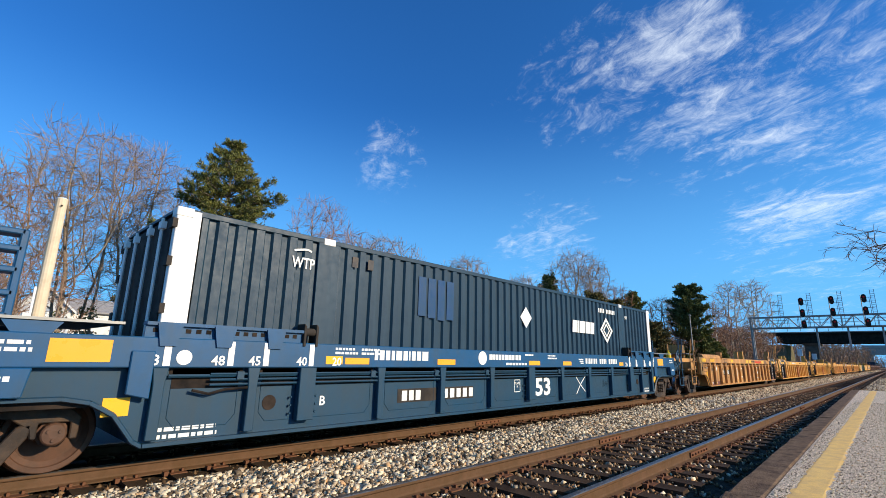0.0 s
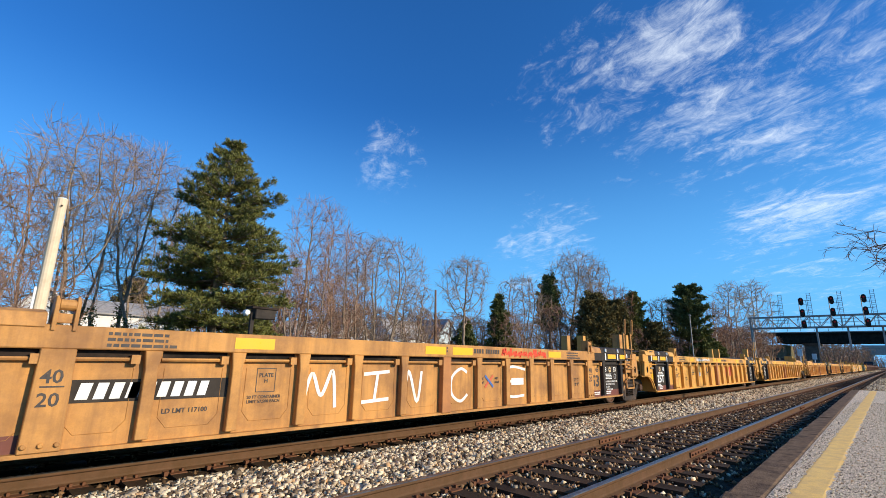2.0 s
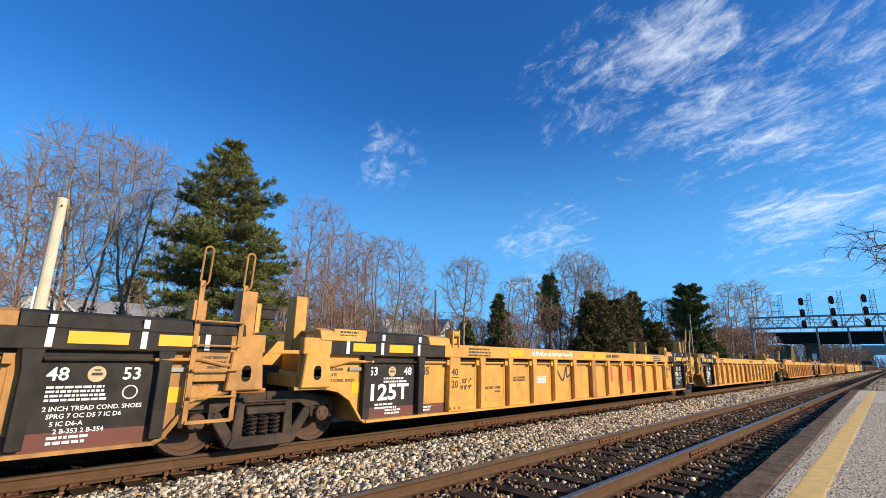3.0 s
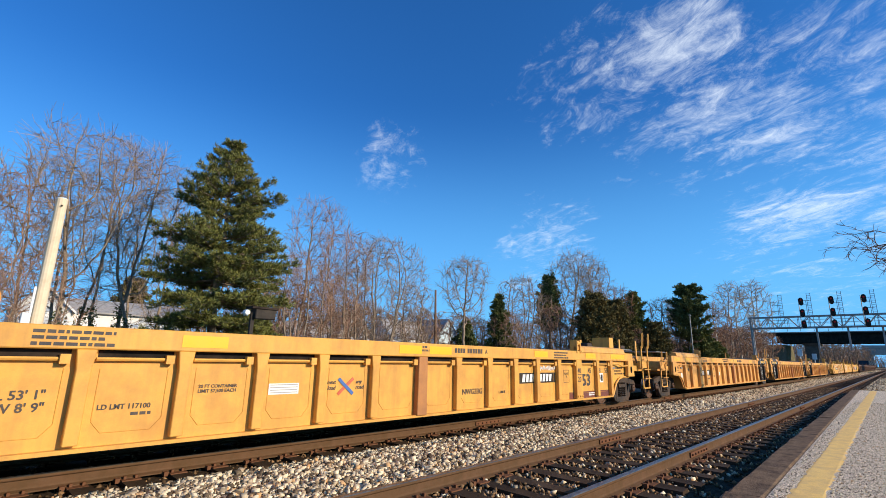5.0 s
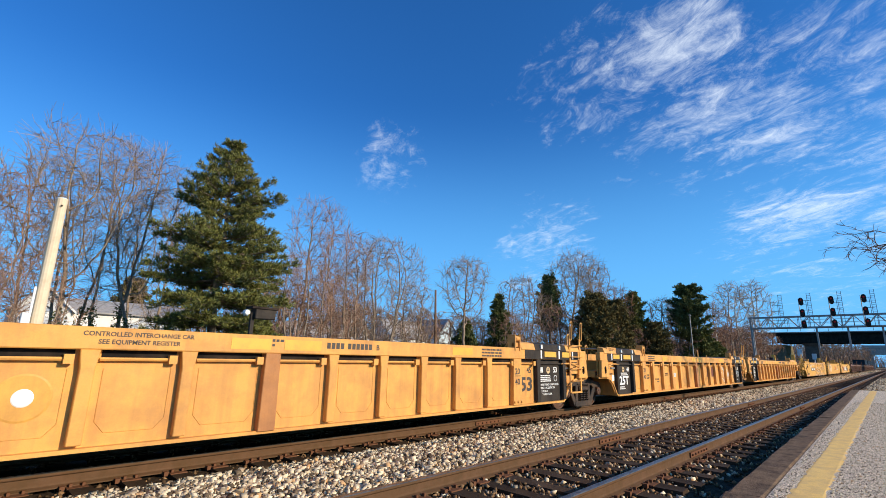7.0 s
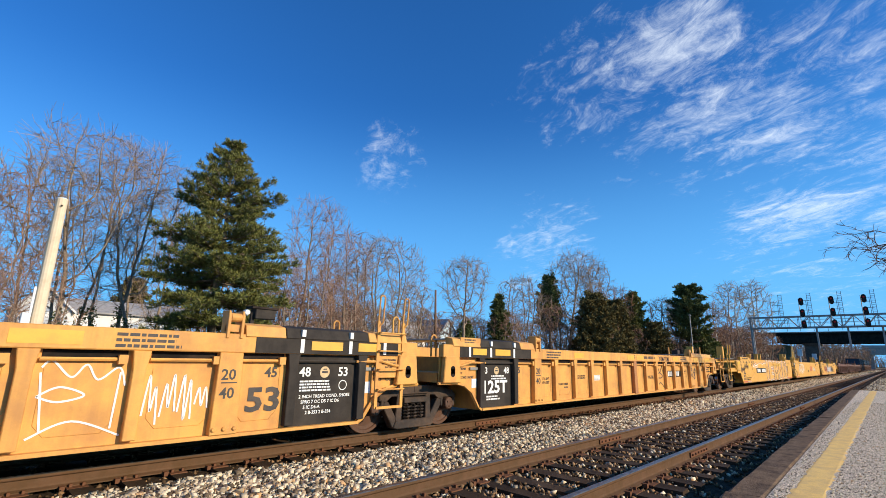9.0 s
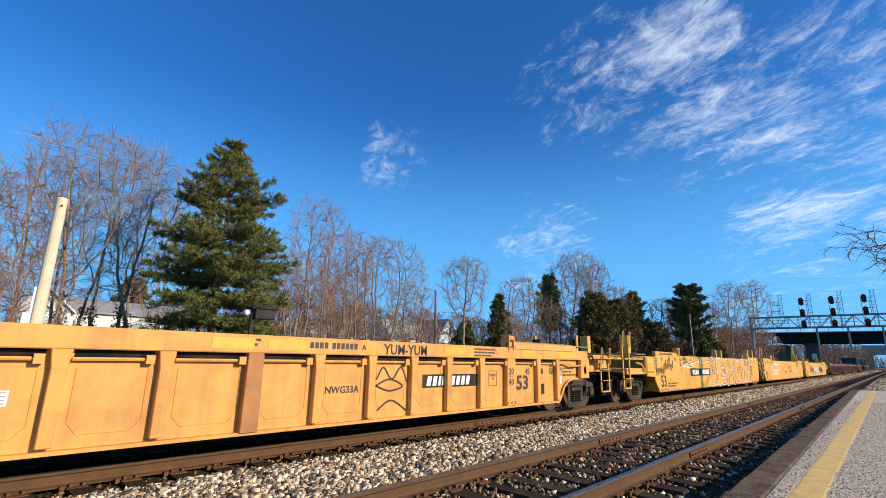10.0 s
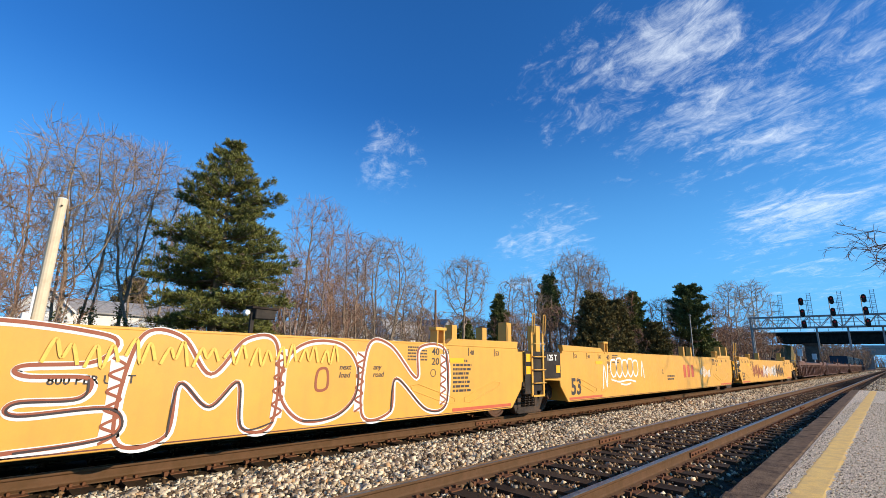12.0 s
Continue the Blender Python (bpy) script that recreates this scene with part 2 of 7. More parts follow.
NEEDLE_B = mat("cedar_foliage", (0.165, 0.130, 0.048), 0.8, island=0.4, grain=0)
NEEDLE_C = mat("dark_pine_foliage", (0.115, 0.130, 0.046), 0.8, island=0.4, grain=0)
HOUSE_W = mat("white_siding", (0.74, 0.74, 0.72), 0.7, dirt=(0.5, 0.5, 0.47), dirt_amount=0.3, dirt_scale=2)
HOUSE_B = mat("pale_blue_siding", (0.52, 0.64, 0.70), 0.7, dirt=(0.4, 0.45, 0.47), dirt_amount=0.3, dirt_scale=2)
SHINGLE = mat("grey_shingles", (0.36, 0.35, 0.34), 0.9, dirt=(0.20, 0.20, 0.20), dirt_amount=0.7, dirt_scale=3, grain=0.3, grain_scale=20)
GLASS = mat("window_glass", (0.03, 0.035, 0.04), 0.08, grain=0)
BRICK = mat("red_brick", (0.27, 0.12, 0.08), 0.9, dirt=(0.18, 0.10, 0.08), dirt_amount=0.6, dirt_scale=6)
GIRDER = mat("green_girder_paint", (0.010, 0.015, 0.012), 0.85, dirt=(0.04, 0.04, 0.035), dirt_amount=0.5, dirt_scale=1)
CONCRETE = mat("old_concrete", (0.42, 0.39, 0.34), 0.9, dirt=(0.24, 0.22, 0.19), dirt_amount=0.6, dirt_scale=1.2, streaks=0.3)
# darkened copy of the concrete: the underpass shade is in its colour
SHADE_CONCRETE = mat("shaded_concrete", (0.15, 0.125, 0.10), 0.9, dirt=(0.06, 0.05, 0.04), dirt_amount=0.7, dirt_scale=1.0, streaks=0.4)
FAR_PAVE = mat("dark_paving", (0.085, 0.075, 0.062), 0.9, dirt=(0.14, 0.12, 0.10), dirt_amount=0.6, dirt_scale=1.5, grain=0.3, grain_scale=25)
LENS = mat("signal_lens_dark", (0.02, 0.012, 0.012), 0.25, grain=0)
YELLOW_CAP = mat("yellow_bag", (0.85, 0.55, 0.02), 0.5)
GREEN_ROOF = mat("pale_green_metal", (0.30, 0.45, 0.36), 0.6, dirt=(0.2, 0.3, 0.25), dirt_amount=0.4)
RED_LIGHT = bpy.data.materials.new("red_signal_light")
RED_LIGHT.use_nodes = True
RED_LIGHT.node_tree.nodes["Principled BSDF"].inputs["Base Color"].default_value = (0.10, 0.01, 0.01, 1)
RED_LIGHT.node_tree.nodes["Principled BSDF"].inputs["Emission Color"].default_value = (1, 0.02, 0.01, 1)
RED_LIGHT.node_tree.nodes["Principled BSDF"].inputs["Emission Strength"].default_value = 0.10

# ---------------------------------------------------------------- mesh helpers


def box(bm, x0, x1, y0, y1, z0, z1):
    v = [bm.verts.new(c) for c in ((x0, y0, z0), (x1, y0, z0), (x1, y1, z0), (x0, y1, z0), (x0, y0, z1), (x1, y0, z1), (x1, y1, z1), (x0, y1, z1))]
    for f in ((0, 3, 2, 1), (4, 5, 6, 7), (0, 1, 5, 4), (1, 2, 6, 5), (2, 3, 7, 6), (3, 0, 4, 7)):
        bm.faces.new([v[i] for i in f])
    return bm


def prism(bm, outline, y0, y1):
    """A polygon of (x, z) points drawn out from y0 to y1."""
    area = sum(a[0] * b[1] - b[0] * a[1] for a, b in zip(outline, outline[1:] + outline[:1]))
    if area < 0:
        outline = outline[::-1]
    a = [bm.verts.new((x, y0, z)) for x, z in outline]
    b = [bm.verts.new((x, y1, z)) for x, z in outline]
    bm.faces.new(a), bm.faces.new(b[::-1])
    k = len(outline)
    for i in range(k):
        bm.faces.new((a[i], b[i], b[(i + 1) % k], a[(i + 1) % k])[::-1] if y1 < y0 else (a[(i + 1) % k], a[i], b[i], b[(i + 1) % k])[::1])
    return bm


def tube(bm, p0, p1, r, n=8, r1=None):
    p0, p1 = Vector(p0), Vector(p1)
    r1 = r if r1 is None else r1
    w = (p1 - p0).normalized()
    u = w.cross(Vector((0, 0, 1)) if abs(w.z) < 0.9 else Vector((1, 0, 0))).normalized()
    t = w.cross(u)
    rings = [[bm.verts.new(p + (u * math.cos(2 * math.pi * i / n) + t * math.sin(2 * math.pi * i / n)) * q) for i in range(n)] for p, q in ((p0, r), (p1, r1))]
    for i in range(n):
        j = (i + 1) % n
        bm.faces.new((rings[0][i], rings[0][j], rings[1][j], rings[1][i]))
    bm.faces.new(rings[0][::-1]), bm.faces.new(rings[1])
    return bm


def pipe(bm, points, r, n=6):
    for a, b in zip(points, points[1:]):
        tube(bm, a, b, r, n)
    return bm


def lathe(bm, profile, n=28):
    """(radius, y) pairs turned about the y axis."""
    rings = []
    for r, y in profile:
        rings.append([bm.verts.new((r * math.cos(2 * math.pi * i / n), y, r * math.sin(2 * math.pi * i / n))) for i in range(n)])
    for a, b in zip(rings, rings[1:]):
        for i in range(n):
            j = (i + 1) % n
            bm.faces.new((a[i], a[j], b[j], b[i]))
    bm.faces.new(rings[0][::-1]), bm.faces.new(rings[-1])
    return bm


def mesh_of(name, bm, material, bevel=0.0, smooth=False):
    bmesh.ops.recalc_face_normals(bm, faces=bm.faces[:])
    if bevel:
        bmesh.ops.bevel(bm, geom=[e for e in bm.edges if e.is_manifold and e.calc_face_angle(0) > 0.6], offset=bevel, segments=1, affect="EDGES", clamp_overlap=True)
    me = bpy.data.meshes.new(name)
    bm.to_mesh(me)
    bm.free()
    me.materials.append(material)
    if smooth:
        me.shade_smooth()
    return me


def part(name, bm, material, parent, label="", bevel=0.0, smooth=False, at=None):
    ob = new(name, bm if isinstance(bm, bpy.types.Mesh) else mesh_of(name, bm, material, bevel, smooth))
    ob.parent = parent
    if at is not None:
        ob.matrix_basis = at
    return tagged(ob, label)


def thing(name, m, label, category, group="", kind=""):
    ob = new(name)
    ob.empty_display_size = 0.2
    ob.matrix_basis = m
    return tagged(ob, label, category, group, kind)


def B():
    return bmesh.new()


def from_arrays(name, verts, faces, material):
    me = bpy.data.meshes.new(name)
    me.from_pydata([tuple(v) for v in verts], [], [tuple(f) for f in faces])
    me.materials.append(material)
    me.update()
    return me


TEXT_CACHE = {}


def text(body, size, material, parent, x, y, z, align="LEFT", name="lettering", wide=1.0, slant=0.0):
    """Raised lettering on a side that faces -y; x, z: the start of its base line."""
    key = (body, size, material.name, align, wide, slant)
    if key not in TEXT_CACHE:
        cu = bpy.data.curves.new("lettering", "FONT")
        cu.body, cu.size, cu.align_x, cu.extrude = body, size, align, 0.001
        cu.offset, cu.shear, cu.resolution_u = size * (0.03 if size > 0.3 else 0.018), slant, 2
        ob = bpy.data.objects.new("lettering", cu)
        me = bpy.data.meshes.new_from_object(ob)
        bpy.data.objects.remove(ob)
        me.name = "lettering"
        for v in me.vertices:
            v.co.x *= wide
        me.materials.clear()
        me.materials.append(material)
        TEXT_CACHE[key] = me
    ob = new(name, TEXT_CACHE[key])
    ob.parent = parent
    ob.matrix_basis = pose(x, y, z, 90)
    return ob


def bars(widths, height, material, parent, x, y, z, gap=0.3, name="marking", slant=0.0):
    """Writing that is not spelled out: one plain bar for each letter."""
    bm = B()
    for w in widths:
        if w > 0:
            prism(bm, [(x, z), (x + w, z), (x + w + slant * height, z + height), (x + slant * height, z + height)], y, y - 0.004)
        x += abs(w) + gap * height
    return part(name, bm, material, parent)


def small_print(lines, width, height, material, parent, x, y, z, seed=0, name="small_print"):
    """Lines of unreadable print, from the top down."""
    r, bm = random.Random(seed), B()
    for i in range(lines):
        u, end = 0.0, width * r.uniform(0.75, 1.0)
        while u < end:
            w = height * r.uniform(0.8, 3.2)
            box(bm, x + u, x + min(u + w, end), y - 0.003, y, z - i * height * 1.8 - height, z - i * height * 1.8)
            u += w + height * 0.5
    return part(name, bm, material, parent)


def ribbon(bm, points, width, y, depth=0.004, closed=False):
    """A flat painted stroke through (x, z) points on a side that faces -y."""
    pts = [Vector((p[0], p[1])) for p in points]
    # round the corners a little
    fine = []
    k = len(pts)
    for i in range(k if closed else k - 1):
        p0, p1, p2, p3 = pts[i - 1 if closed or i else 0], pts[i], pts[(i + 1) % k], pts[(i + 2) % k if closed else min(i + 2, k - 1)]
        for s in range(8):
            t = s / 8
            fine.append(0.5 * (2 * p1 + (p2 - p0) * t + (2 * p0 - 5 * p1 + 4 * p2 - p3) * t * t + (3 * p1 - p0 - 3 * p2 + p3) * t ** 3))
    if not closed:
        fine.append(pts[-1])
    m = len(fine)
    rows = []
    for i, p in enumerate(fine):
        a, b = fine[i - 1] if closed or i else p, fine[(i + 1) % m] if closed or i < m - 1 else p
        d = (b - a).normalized() if (b - a).length > 1e-6 else Vector((1, 0))
        nrm = Vector((-d.y, d.x)) * width / 2
        rows.append([bm.verts.new((q.x, yy, q.y)) for q in (p + nrm, p - nrm) for yy in (y - depth, y)])
    for i in range(m if closed else m - 1):
        a, b = rows[i], rows[(i + 1) % m]
        bm.faces.new((a[0], a[2], b[2], b[0])), bm.faces.new((a[2], a[3], b[3], b[2])), bm.faces.new((a[1], a[0], b[0], b[1]))
    return bm

# ---------------------------------------------------------------- ground, tracks, platform
rng = np.random.default_rng(7)
bm = B()
grid_x = [-600, -120, -40, 0, 40, 120, 400, 900, 2500]
grid_y = [-2500, -300, -60, -20, -6, 0, 1.0, 10.4, 12, 18, 30, 60, 200, 2500]
rows = [[bm.verts.new((x, y, -0.55 + (0.35 if y > 11 or y < -4 else 0.0))) for y in grid_y] for x in grid_x]
for a, b in zip(rows, rows[1:]):
    for i in range(len(grid_y) - 1):
        bm.faces.new((a[i], b[i], b[i + 1], a[i + 1]))
tagged(new("ground", mesh_of("ground", bm, SOIL)), "dry winter ground of brown soil and thin grass", "ground", kind="structure")

BED_PROFILE = [(0.9, -0.5), (1.5, -0.33), (2.1, -0.235), (2.6, -0.215), (4.1, -0.215), (4.7, -0.205), (5.2, -0.17), (5.7, -0.15), (6.2, -0.2), (6.7, -0.22), (8.8, -0.22), (9.5, -0.3), (10.3, -0.5)]


def bed_z(y):
    return np.interp(y, [p[0] for p in BED_PROFILE], [p[1] for p in BED_PROFILE])


xs = np.concatenate([np.arange(-30, 0, 1.0), np.arange(0, 30, 0.25), np.arange(30, 120, 2.0), np.arange(120, 701, 20.0)])
ys = np.arange(0.9, 10.35, 0.2)
verts = [(x, y, bed_z(y) + 0.012 * noise.noise((x * 2.1, y * 2.1, 0))) for x in xs for y in ys]
nx, ny = len(xs), len(ys)
faces = [(i * ny + j, (i + 1) * ny + j, (i + 1) * ny + j + 1, i * ny + j + 1) for i in range(nx - 1) for j in range(ny - 1)]
tagged(new("ballast_bed", from_arrays("ballast_bed", verts, faces, BED)), "brown bed of packed stone under two railroad tracks", "ballast", kind="structure")

CUBE_V = np.array([(a_, b_, c_) for a_ in (-0.7, 0.7) for b_ in (-0.7, 0.7) for c_ in (-0.7, 0.7)], float)
CUBE_F = np.array([(0, 1, 3), (0, 3, 2), (4, 6, 7), (4, 7, 5), (0, 4, 5), (0, 5, 1), (2, 3, 7), (2, 7, 6), (0, 2, 6), (0, 6, 4), (1, 5, 7), (1, 7, 3)])
OCT_V = np.array([(1, 0, 0), (-1, 0, 0), (0, 1, 0), (0, -1, 0), (0, 0, 1), (0, 0, -1)], float)
OCT_F = np.array([(0, 2, 4), (2, 1, 4), (1, 3, 4), (3, 0, 4), (2, 0, 5), (1, 2, 5), (3, 1, 5), (0, 3, 5)])


def stones(name, x, y, z, size, material, label, base=(CUBE_V, CUBE_F)):
    """Many broken stones in one mesh: each a squashed, knocked-about lump."""
    bv, bf = base
    k = len(x)
    shape = bv[None] * rng.uniform(0.38, 1.42, (k, len(bv), 1)) * rng.uniform(0.5, 1.3, (k, 1, 3))
    a, b = rng.uniform(0, 6.28, k), rng.uniform(-0.7, 0.7, k)
    ca, sa, cb, sb = np.cos(a), np.sin(a), np.cos(b), np.sin(b)
    zero = np.zeros(k)
    rot = np.stack([np.stack([ca, -sa, zero], 1), np.stack([sa * cb, ca * cb, -sb], 1), np.stack([sa * sb, ca * sb, cb], 1)], 1)
    v = np.einsum("kij,kvj->kvi", rot, shape) * size[:, None, None] + np.stack([x, y, z], 1)[:, None]
    f = bf[None] + (np.arange(k) * len(bv))[:, None, None]
    me = bpy.data.meshes.new(name)
    v, f = v.reshape(-1, 3), f.reshape(-1, 3)
    me.vertices.add(len(v)), me.loops.add(f.size), me.polygons.add(len(f))
    me.vertices.foreach_set("co", v.ravel().astype(np.float32))
    me.loops.foreach_set("vertex_index", f.ravel().astype(np.int32))
    me.polygons.foreach_set("loop_start", np.arange(0, f.size, 3, dtype=np.int32))
    me.update(calc_edges=True)
    me.materials.append(material)
    return tagged(new(name, me), label, "gravel", kind="stuff")


def strew(k, x0, x1, y0, y1, near=1.0):
    return x0 + (x1 - x0) * rng.random(k) ** near, rng.uniform(y0, y1, k)


x, y = strew(30000, 0.5, 16, 4.42, 6.52, 1.3)
stones("ballast", x, y, bed_z(y) + rng.uniform(-0.012, 0.03, len(x)), 0.015 + 0.030 * rng.random(len(x)) ** 1.5, STONE, "pale grey and tan crushed stone between the tracks")
x, y = strew(15000, 16, 75, 4.42, 6.60, 1.5)
stones("ballast", x, y, bed_z(y) + rng.uniform(0, 0.035, len(x)), rng.uniform(0.035, 0.075, len(x)), STONE, "pale grey and tan crushed stone between the tracks", (OCT_V, OCT_F))
x, y = strew(6000, 60, 260, 4.45, 6.75, 1.5)
stones("ballast", x, y, bed_z(y) + rng.uniform(0, 0.05, len(x)), rng.uniform(0.05, 0.12, len(x)), STONE, "pale grey crushed stone far along the tracks", (OCT_V, OCT_F))
x, y = strew(6000, 0.5, 22, 6.45, 10.2, 1.1)
keep = (np.abs((x / 0.52) % 1 - 0.5) > 0.22) | (y > 9.0)
x, y = x[keep], y[keep]
stones("ballast", x, y, bed_z(y) + rng.uniform(-0.01, 0.02, len(x)), rng.uniform(0.02, 0.04, len(x)), STONE_RUST, "rust-brown crushed stone under the train", (OCT_V, OCT_F))
x, y = strew(4200, 1.5, 34, 1.9, 4.5, 1.4)
keep = np.abs((x / 0.52) % 1 - 0.5) > 0.22
x, y = x[keep] + 0.0, y[keep]
stones("ballast", x, y, bed_z(y) + rng.uniform(0, 0.03, len(x)), rng.uniform(0.018, 0.04, len(x)), STONE, "loose pale stone between dark railroad ties")
x, y = strew(26000, -6, 45, 1.5, 4.6, 1.2)
keep = np.abs((x / 0.52) % 1 - 0.5) > 0.20
x, y = x[keep], y[keep]
stones("ballast", x, y, bed_z(y) + rng.uniform(-0.005, 0.04, len(x)), rng.uniform(0.018, 0.042, len(x)), STONE_RUST, "rust-stained crushed stone of the empty track", (OCT_V, OCT_F))
x, y = strew(3000, 37, 95, -1.5, 2.3, 1.2)
stones("ballast", x, y, -0.3 + rng.uniform(0, 0.05, len(x)), rng.uniform(0.04, 0.09, len(x)), STONE, "pale crushed stone past the platform's end", (OCT_V, OCT_F))

RAIL_OUTLINE = [(-0.070, -0.172), (0.070, -0.172), (0.070, -0.158), (0.016, -0.140), (0.010, -0.120), (0.010, -0.050), (0.030, -0.040), (0.037, -0.030), (0.037, -0.008), (0.030, 0.0), (-0.030, 0.0), (-0.037, -0.008), (-0.037, -0.030), (-0.030, -0.040), (-0.010, -0.050), (-0.010, -0.120), (-0.016, -0.140), (-0.070, -0.158)]


def rail_mesh():
    bm = B()
    for x0, x1 in ((-40, 8.9), (8.905, 20.8), (20.805, 120), (120.01, 700)):
        a = [bm.verts.new((x0, y, z)) for y, z in RAIL_OUTLINE]
        b = [bm.verts.new((x1, y, z)) for y, z in RAIL_OUTLINE]
        k = len(a)
        for i in range(k):
            f = bm.faces.new((a[i], a[(i + 1) % k], b[(i + 1) % k], b[i]))
            f.material_index = 1 if RAIL_OUTLINE[i][1] > -0.009 and RAIL_OUTLINE[(i + 1) % k][1] > -0.009 else 0
        bm.faces.new(a[::-1]), bm.faces.new(b)
    me = mesh_of("rail", bm, RAIL_SIDE)
    me.materials.append(RAIL_TOP)
    return me


RAIL = rail_mesh()


def tie_mesh(seed):
    r, bm = random.Random(seed), B()
    box(bm, -0.11, 0.11, -1.3, 1.3, -0.36, -0.176)
    bmesh.ops.subdivide_edges(bm, edges=[e for e in bm.edges if abs(e.verts[0].co.y - e.verts[1].co.y) > 1], cuts=5)
    for v in bm.verts:
        v.co += Vector((r.uniform(-0.008, 0.008), r.uniform(-0.02, 0.02) if abs(v.co.y) > 1.2 else 0, r.uniform(-0.008, 0.004)))
    return mesh_of("tie", bm, TIE)


def plate_mesh():
    bm = B()
    box(bm, -0.10, 0.10, -0.18, 0.18, -0.182, -0.168)
    for sx in (-0.06, 0.06):
        for sy in (-0.095, 0.095):
            box(bm, sx - 0.014, sx + 0.014, sy - 0.02, sy + 0.02, -0.168, -0.135)
    box(bm, -0.16, -0.11, -0.13, 0.13, -0.20, -0.150)
    return mesh_of("tie_plate", bm, PLATE)


TIES, PLATE_ME = [tie_mesh(i) for i in range(6)], plate_mesh()


def bar_mesh():
    bm = B()
    for s in (-1, 1):
        box(bm, -0.45, 0.45, s * 0.014, s * 0.034, -0.13, -0.055)
        for i in range(6):
            tube(bm, (-0.38 + i * 0.152, s * 0.03, -0.09), (-0.38 + i * 0.152, s * 0.055, -0.09), 0.017, 6)
    return mesh_of("joint_bar", bm, PLATE)


JOINT = bar_mesh()


def track(name, yc, label, near_to):
    ob = thing(name, pose(0, yc, 0), label, "railroad track", kind="structure")
    for s in (-0.755, 0.755):
        part("rail", RAIL, None, ob, "steel rail with brown rust and a worn bright head", at=pose(0, s, 0))
        for jx in (8.9, 20.8):
            part("joint_bar", JOINT, None, ob, at=pose(jx, s, 0))
    r = random.Random(yc)
    k = 0
    x = -5.98
    while x < near_to:
        part("tie", TIES[k % 6], None, ob, at=pose(x + r.uniform(-0.03, 0.03), r.uniform(-0.04, 0.04), r.uniform(-0.006, 0.004), 0, 0, r.uniform(-1.2, 1.2)))
        for s in (-0.755, 0.755):
            part("tie_plate", PLATE_ME, None, ob, at=pose(x, s, 0))
        x += 0.52
        k += 1
    bm = B()
    while x < 260:
        box(bm, x - 0.11, x + 0.11, -1.3, 1.3, -0.36, -0.176)
        x += 0.52
    tagged(part("far_ties", bm, TIE, ob), kind="stuff")
    return ob


track("track_near", NEAR_Y, "empty railroad track with rusty rails on dark wooden ties", 62)
track("track_far", FAR_Y, "railroad track under the train with rust-brown rails", 45)

# low platform with a timber edge and a yellow line


def edge_y(x):
    return 1.51 + 0.019 * (x - 5.6)


bm = B()
PLAT_X = [-30, -10, 0, 5, 10, 15, 20, 28, 36]
top = [[bm.verts.new((x, y, 0.03)) for y in (edge_y(x) - 0.37, edge_y(x) - 2.2, -6.0)] for x in PLAT_X]
low = [[bm.verts.new((x, y, -0.6)) for y in (edge_y(x) - 0.37, edge_y(x) - 2.2, -6.0)] for x in PLAT_X]
for i in range(len(PLAT_X) - 1):
    for j in range(2):
        bm.faces.new((top[i][j], top[i][j + 1], top[i + 1][j + 1], top[i + 1][j]))
    bm.faces.new((top[i][0], top[i + 1][0], low[i + 1][0], low[i][0]))
    bm.faces.new((top[i][2], low[i][2], low[i + 1][2], top[i + 1][2]))
for e in (0, -1):
    for j in range(2):
        bm.faces.new((top[e][j], top[e][j + 1], low[e][j + 1], low[e][j]))
platform = tagged(new("platform", mesh_of("platform", bm, ASPHALT)), "low platform of rough exposed-aggregate paving", "platform", kind="structure")
r = random.Random(3)
x = -22.0
while x < 35.4:
    ln = min(r.uniform(4.2, 5.2), 35.9 - x)
    bm = B()
    k = 12
    ends = []
    for i in range(k + 1):
        u = x + ln * i / k
        e, w = edge_y(u), r.uniform(-0.03, 0.012)
        prof = [(e + w, -0.30), (e + w * 0.5, 0.005 + r.uniform(-0.012, 0.006)), (e - 0.025 + w, 0.030 + r.uniform(-0.010, 0.006)), (e - 0.33, 0.038 + r.uniform(-0.006, 0.006)), (e - 0.365, 0.02), (e - 0.365, -0.22)]
        ends.append([bm.verts.new((u, *p)) for p in prof])
    for a, b in zip(ends, ends[1:]):
        for j in range(6):
            bm.faces.new((a[j], a[(j + 1) % 6], b[(j + 1) % 6], b[j]))
    bm.faces.new(ends[0][::-1]), bm.faces.new(ends[-1])
    part("edge_timber", bm, TIMBER, platform, "weathered brown timber edge beam")
    x += ln + 0.012
bm = B()
a = None
u = -22.0
while u < 35.5:
    y0 = 1.0 + 0.0088 * (u - 6.1)
    row = [bm.verts.new((u, y, z)) for y, z in ((y0 + r.uniform(-0.03, 0.02), 0.0305), (y0 - 0.02, 0.034), (y0 - 0.26, 0.034), (y0 - 0.28 + r.uniform(-0.03, 0.03), 0.0305))]
    if a:
        for i in range(3):
            bm.faces.new((a[i], a[i + 1], row[i + 1], row[i]))
    a = row
    u += 0.11
part("yellow_line", bm, LINE, platform, "worn yellow safety line")
x, y = strew(36000, 4.0, 24, -1.8, 1.35, 1.6)
y = np.where(y > edge_y(x) - 0.385, -0.4 + 0.3 * rng.random(len(y)), y)
keep = (y > 1.01 + 0.0088 * (x - 6.1)) | (y < 0.70 + 0.0088 * (x - 6.1))
pebbles = stones("paving_pebbles", x[keep], y[keep], np.full(keep.sum(), 0.030), rng.uniform(0.006, 0.016, keep.sum()), STONE, "pale pebbles set in the platform paving", (OCT_V, OCT_F))
pebbles.parent = platform
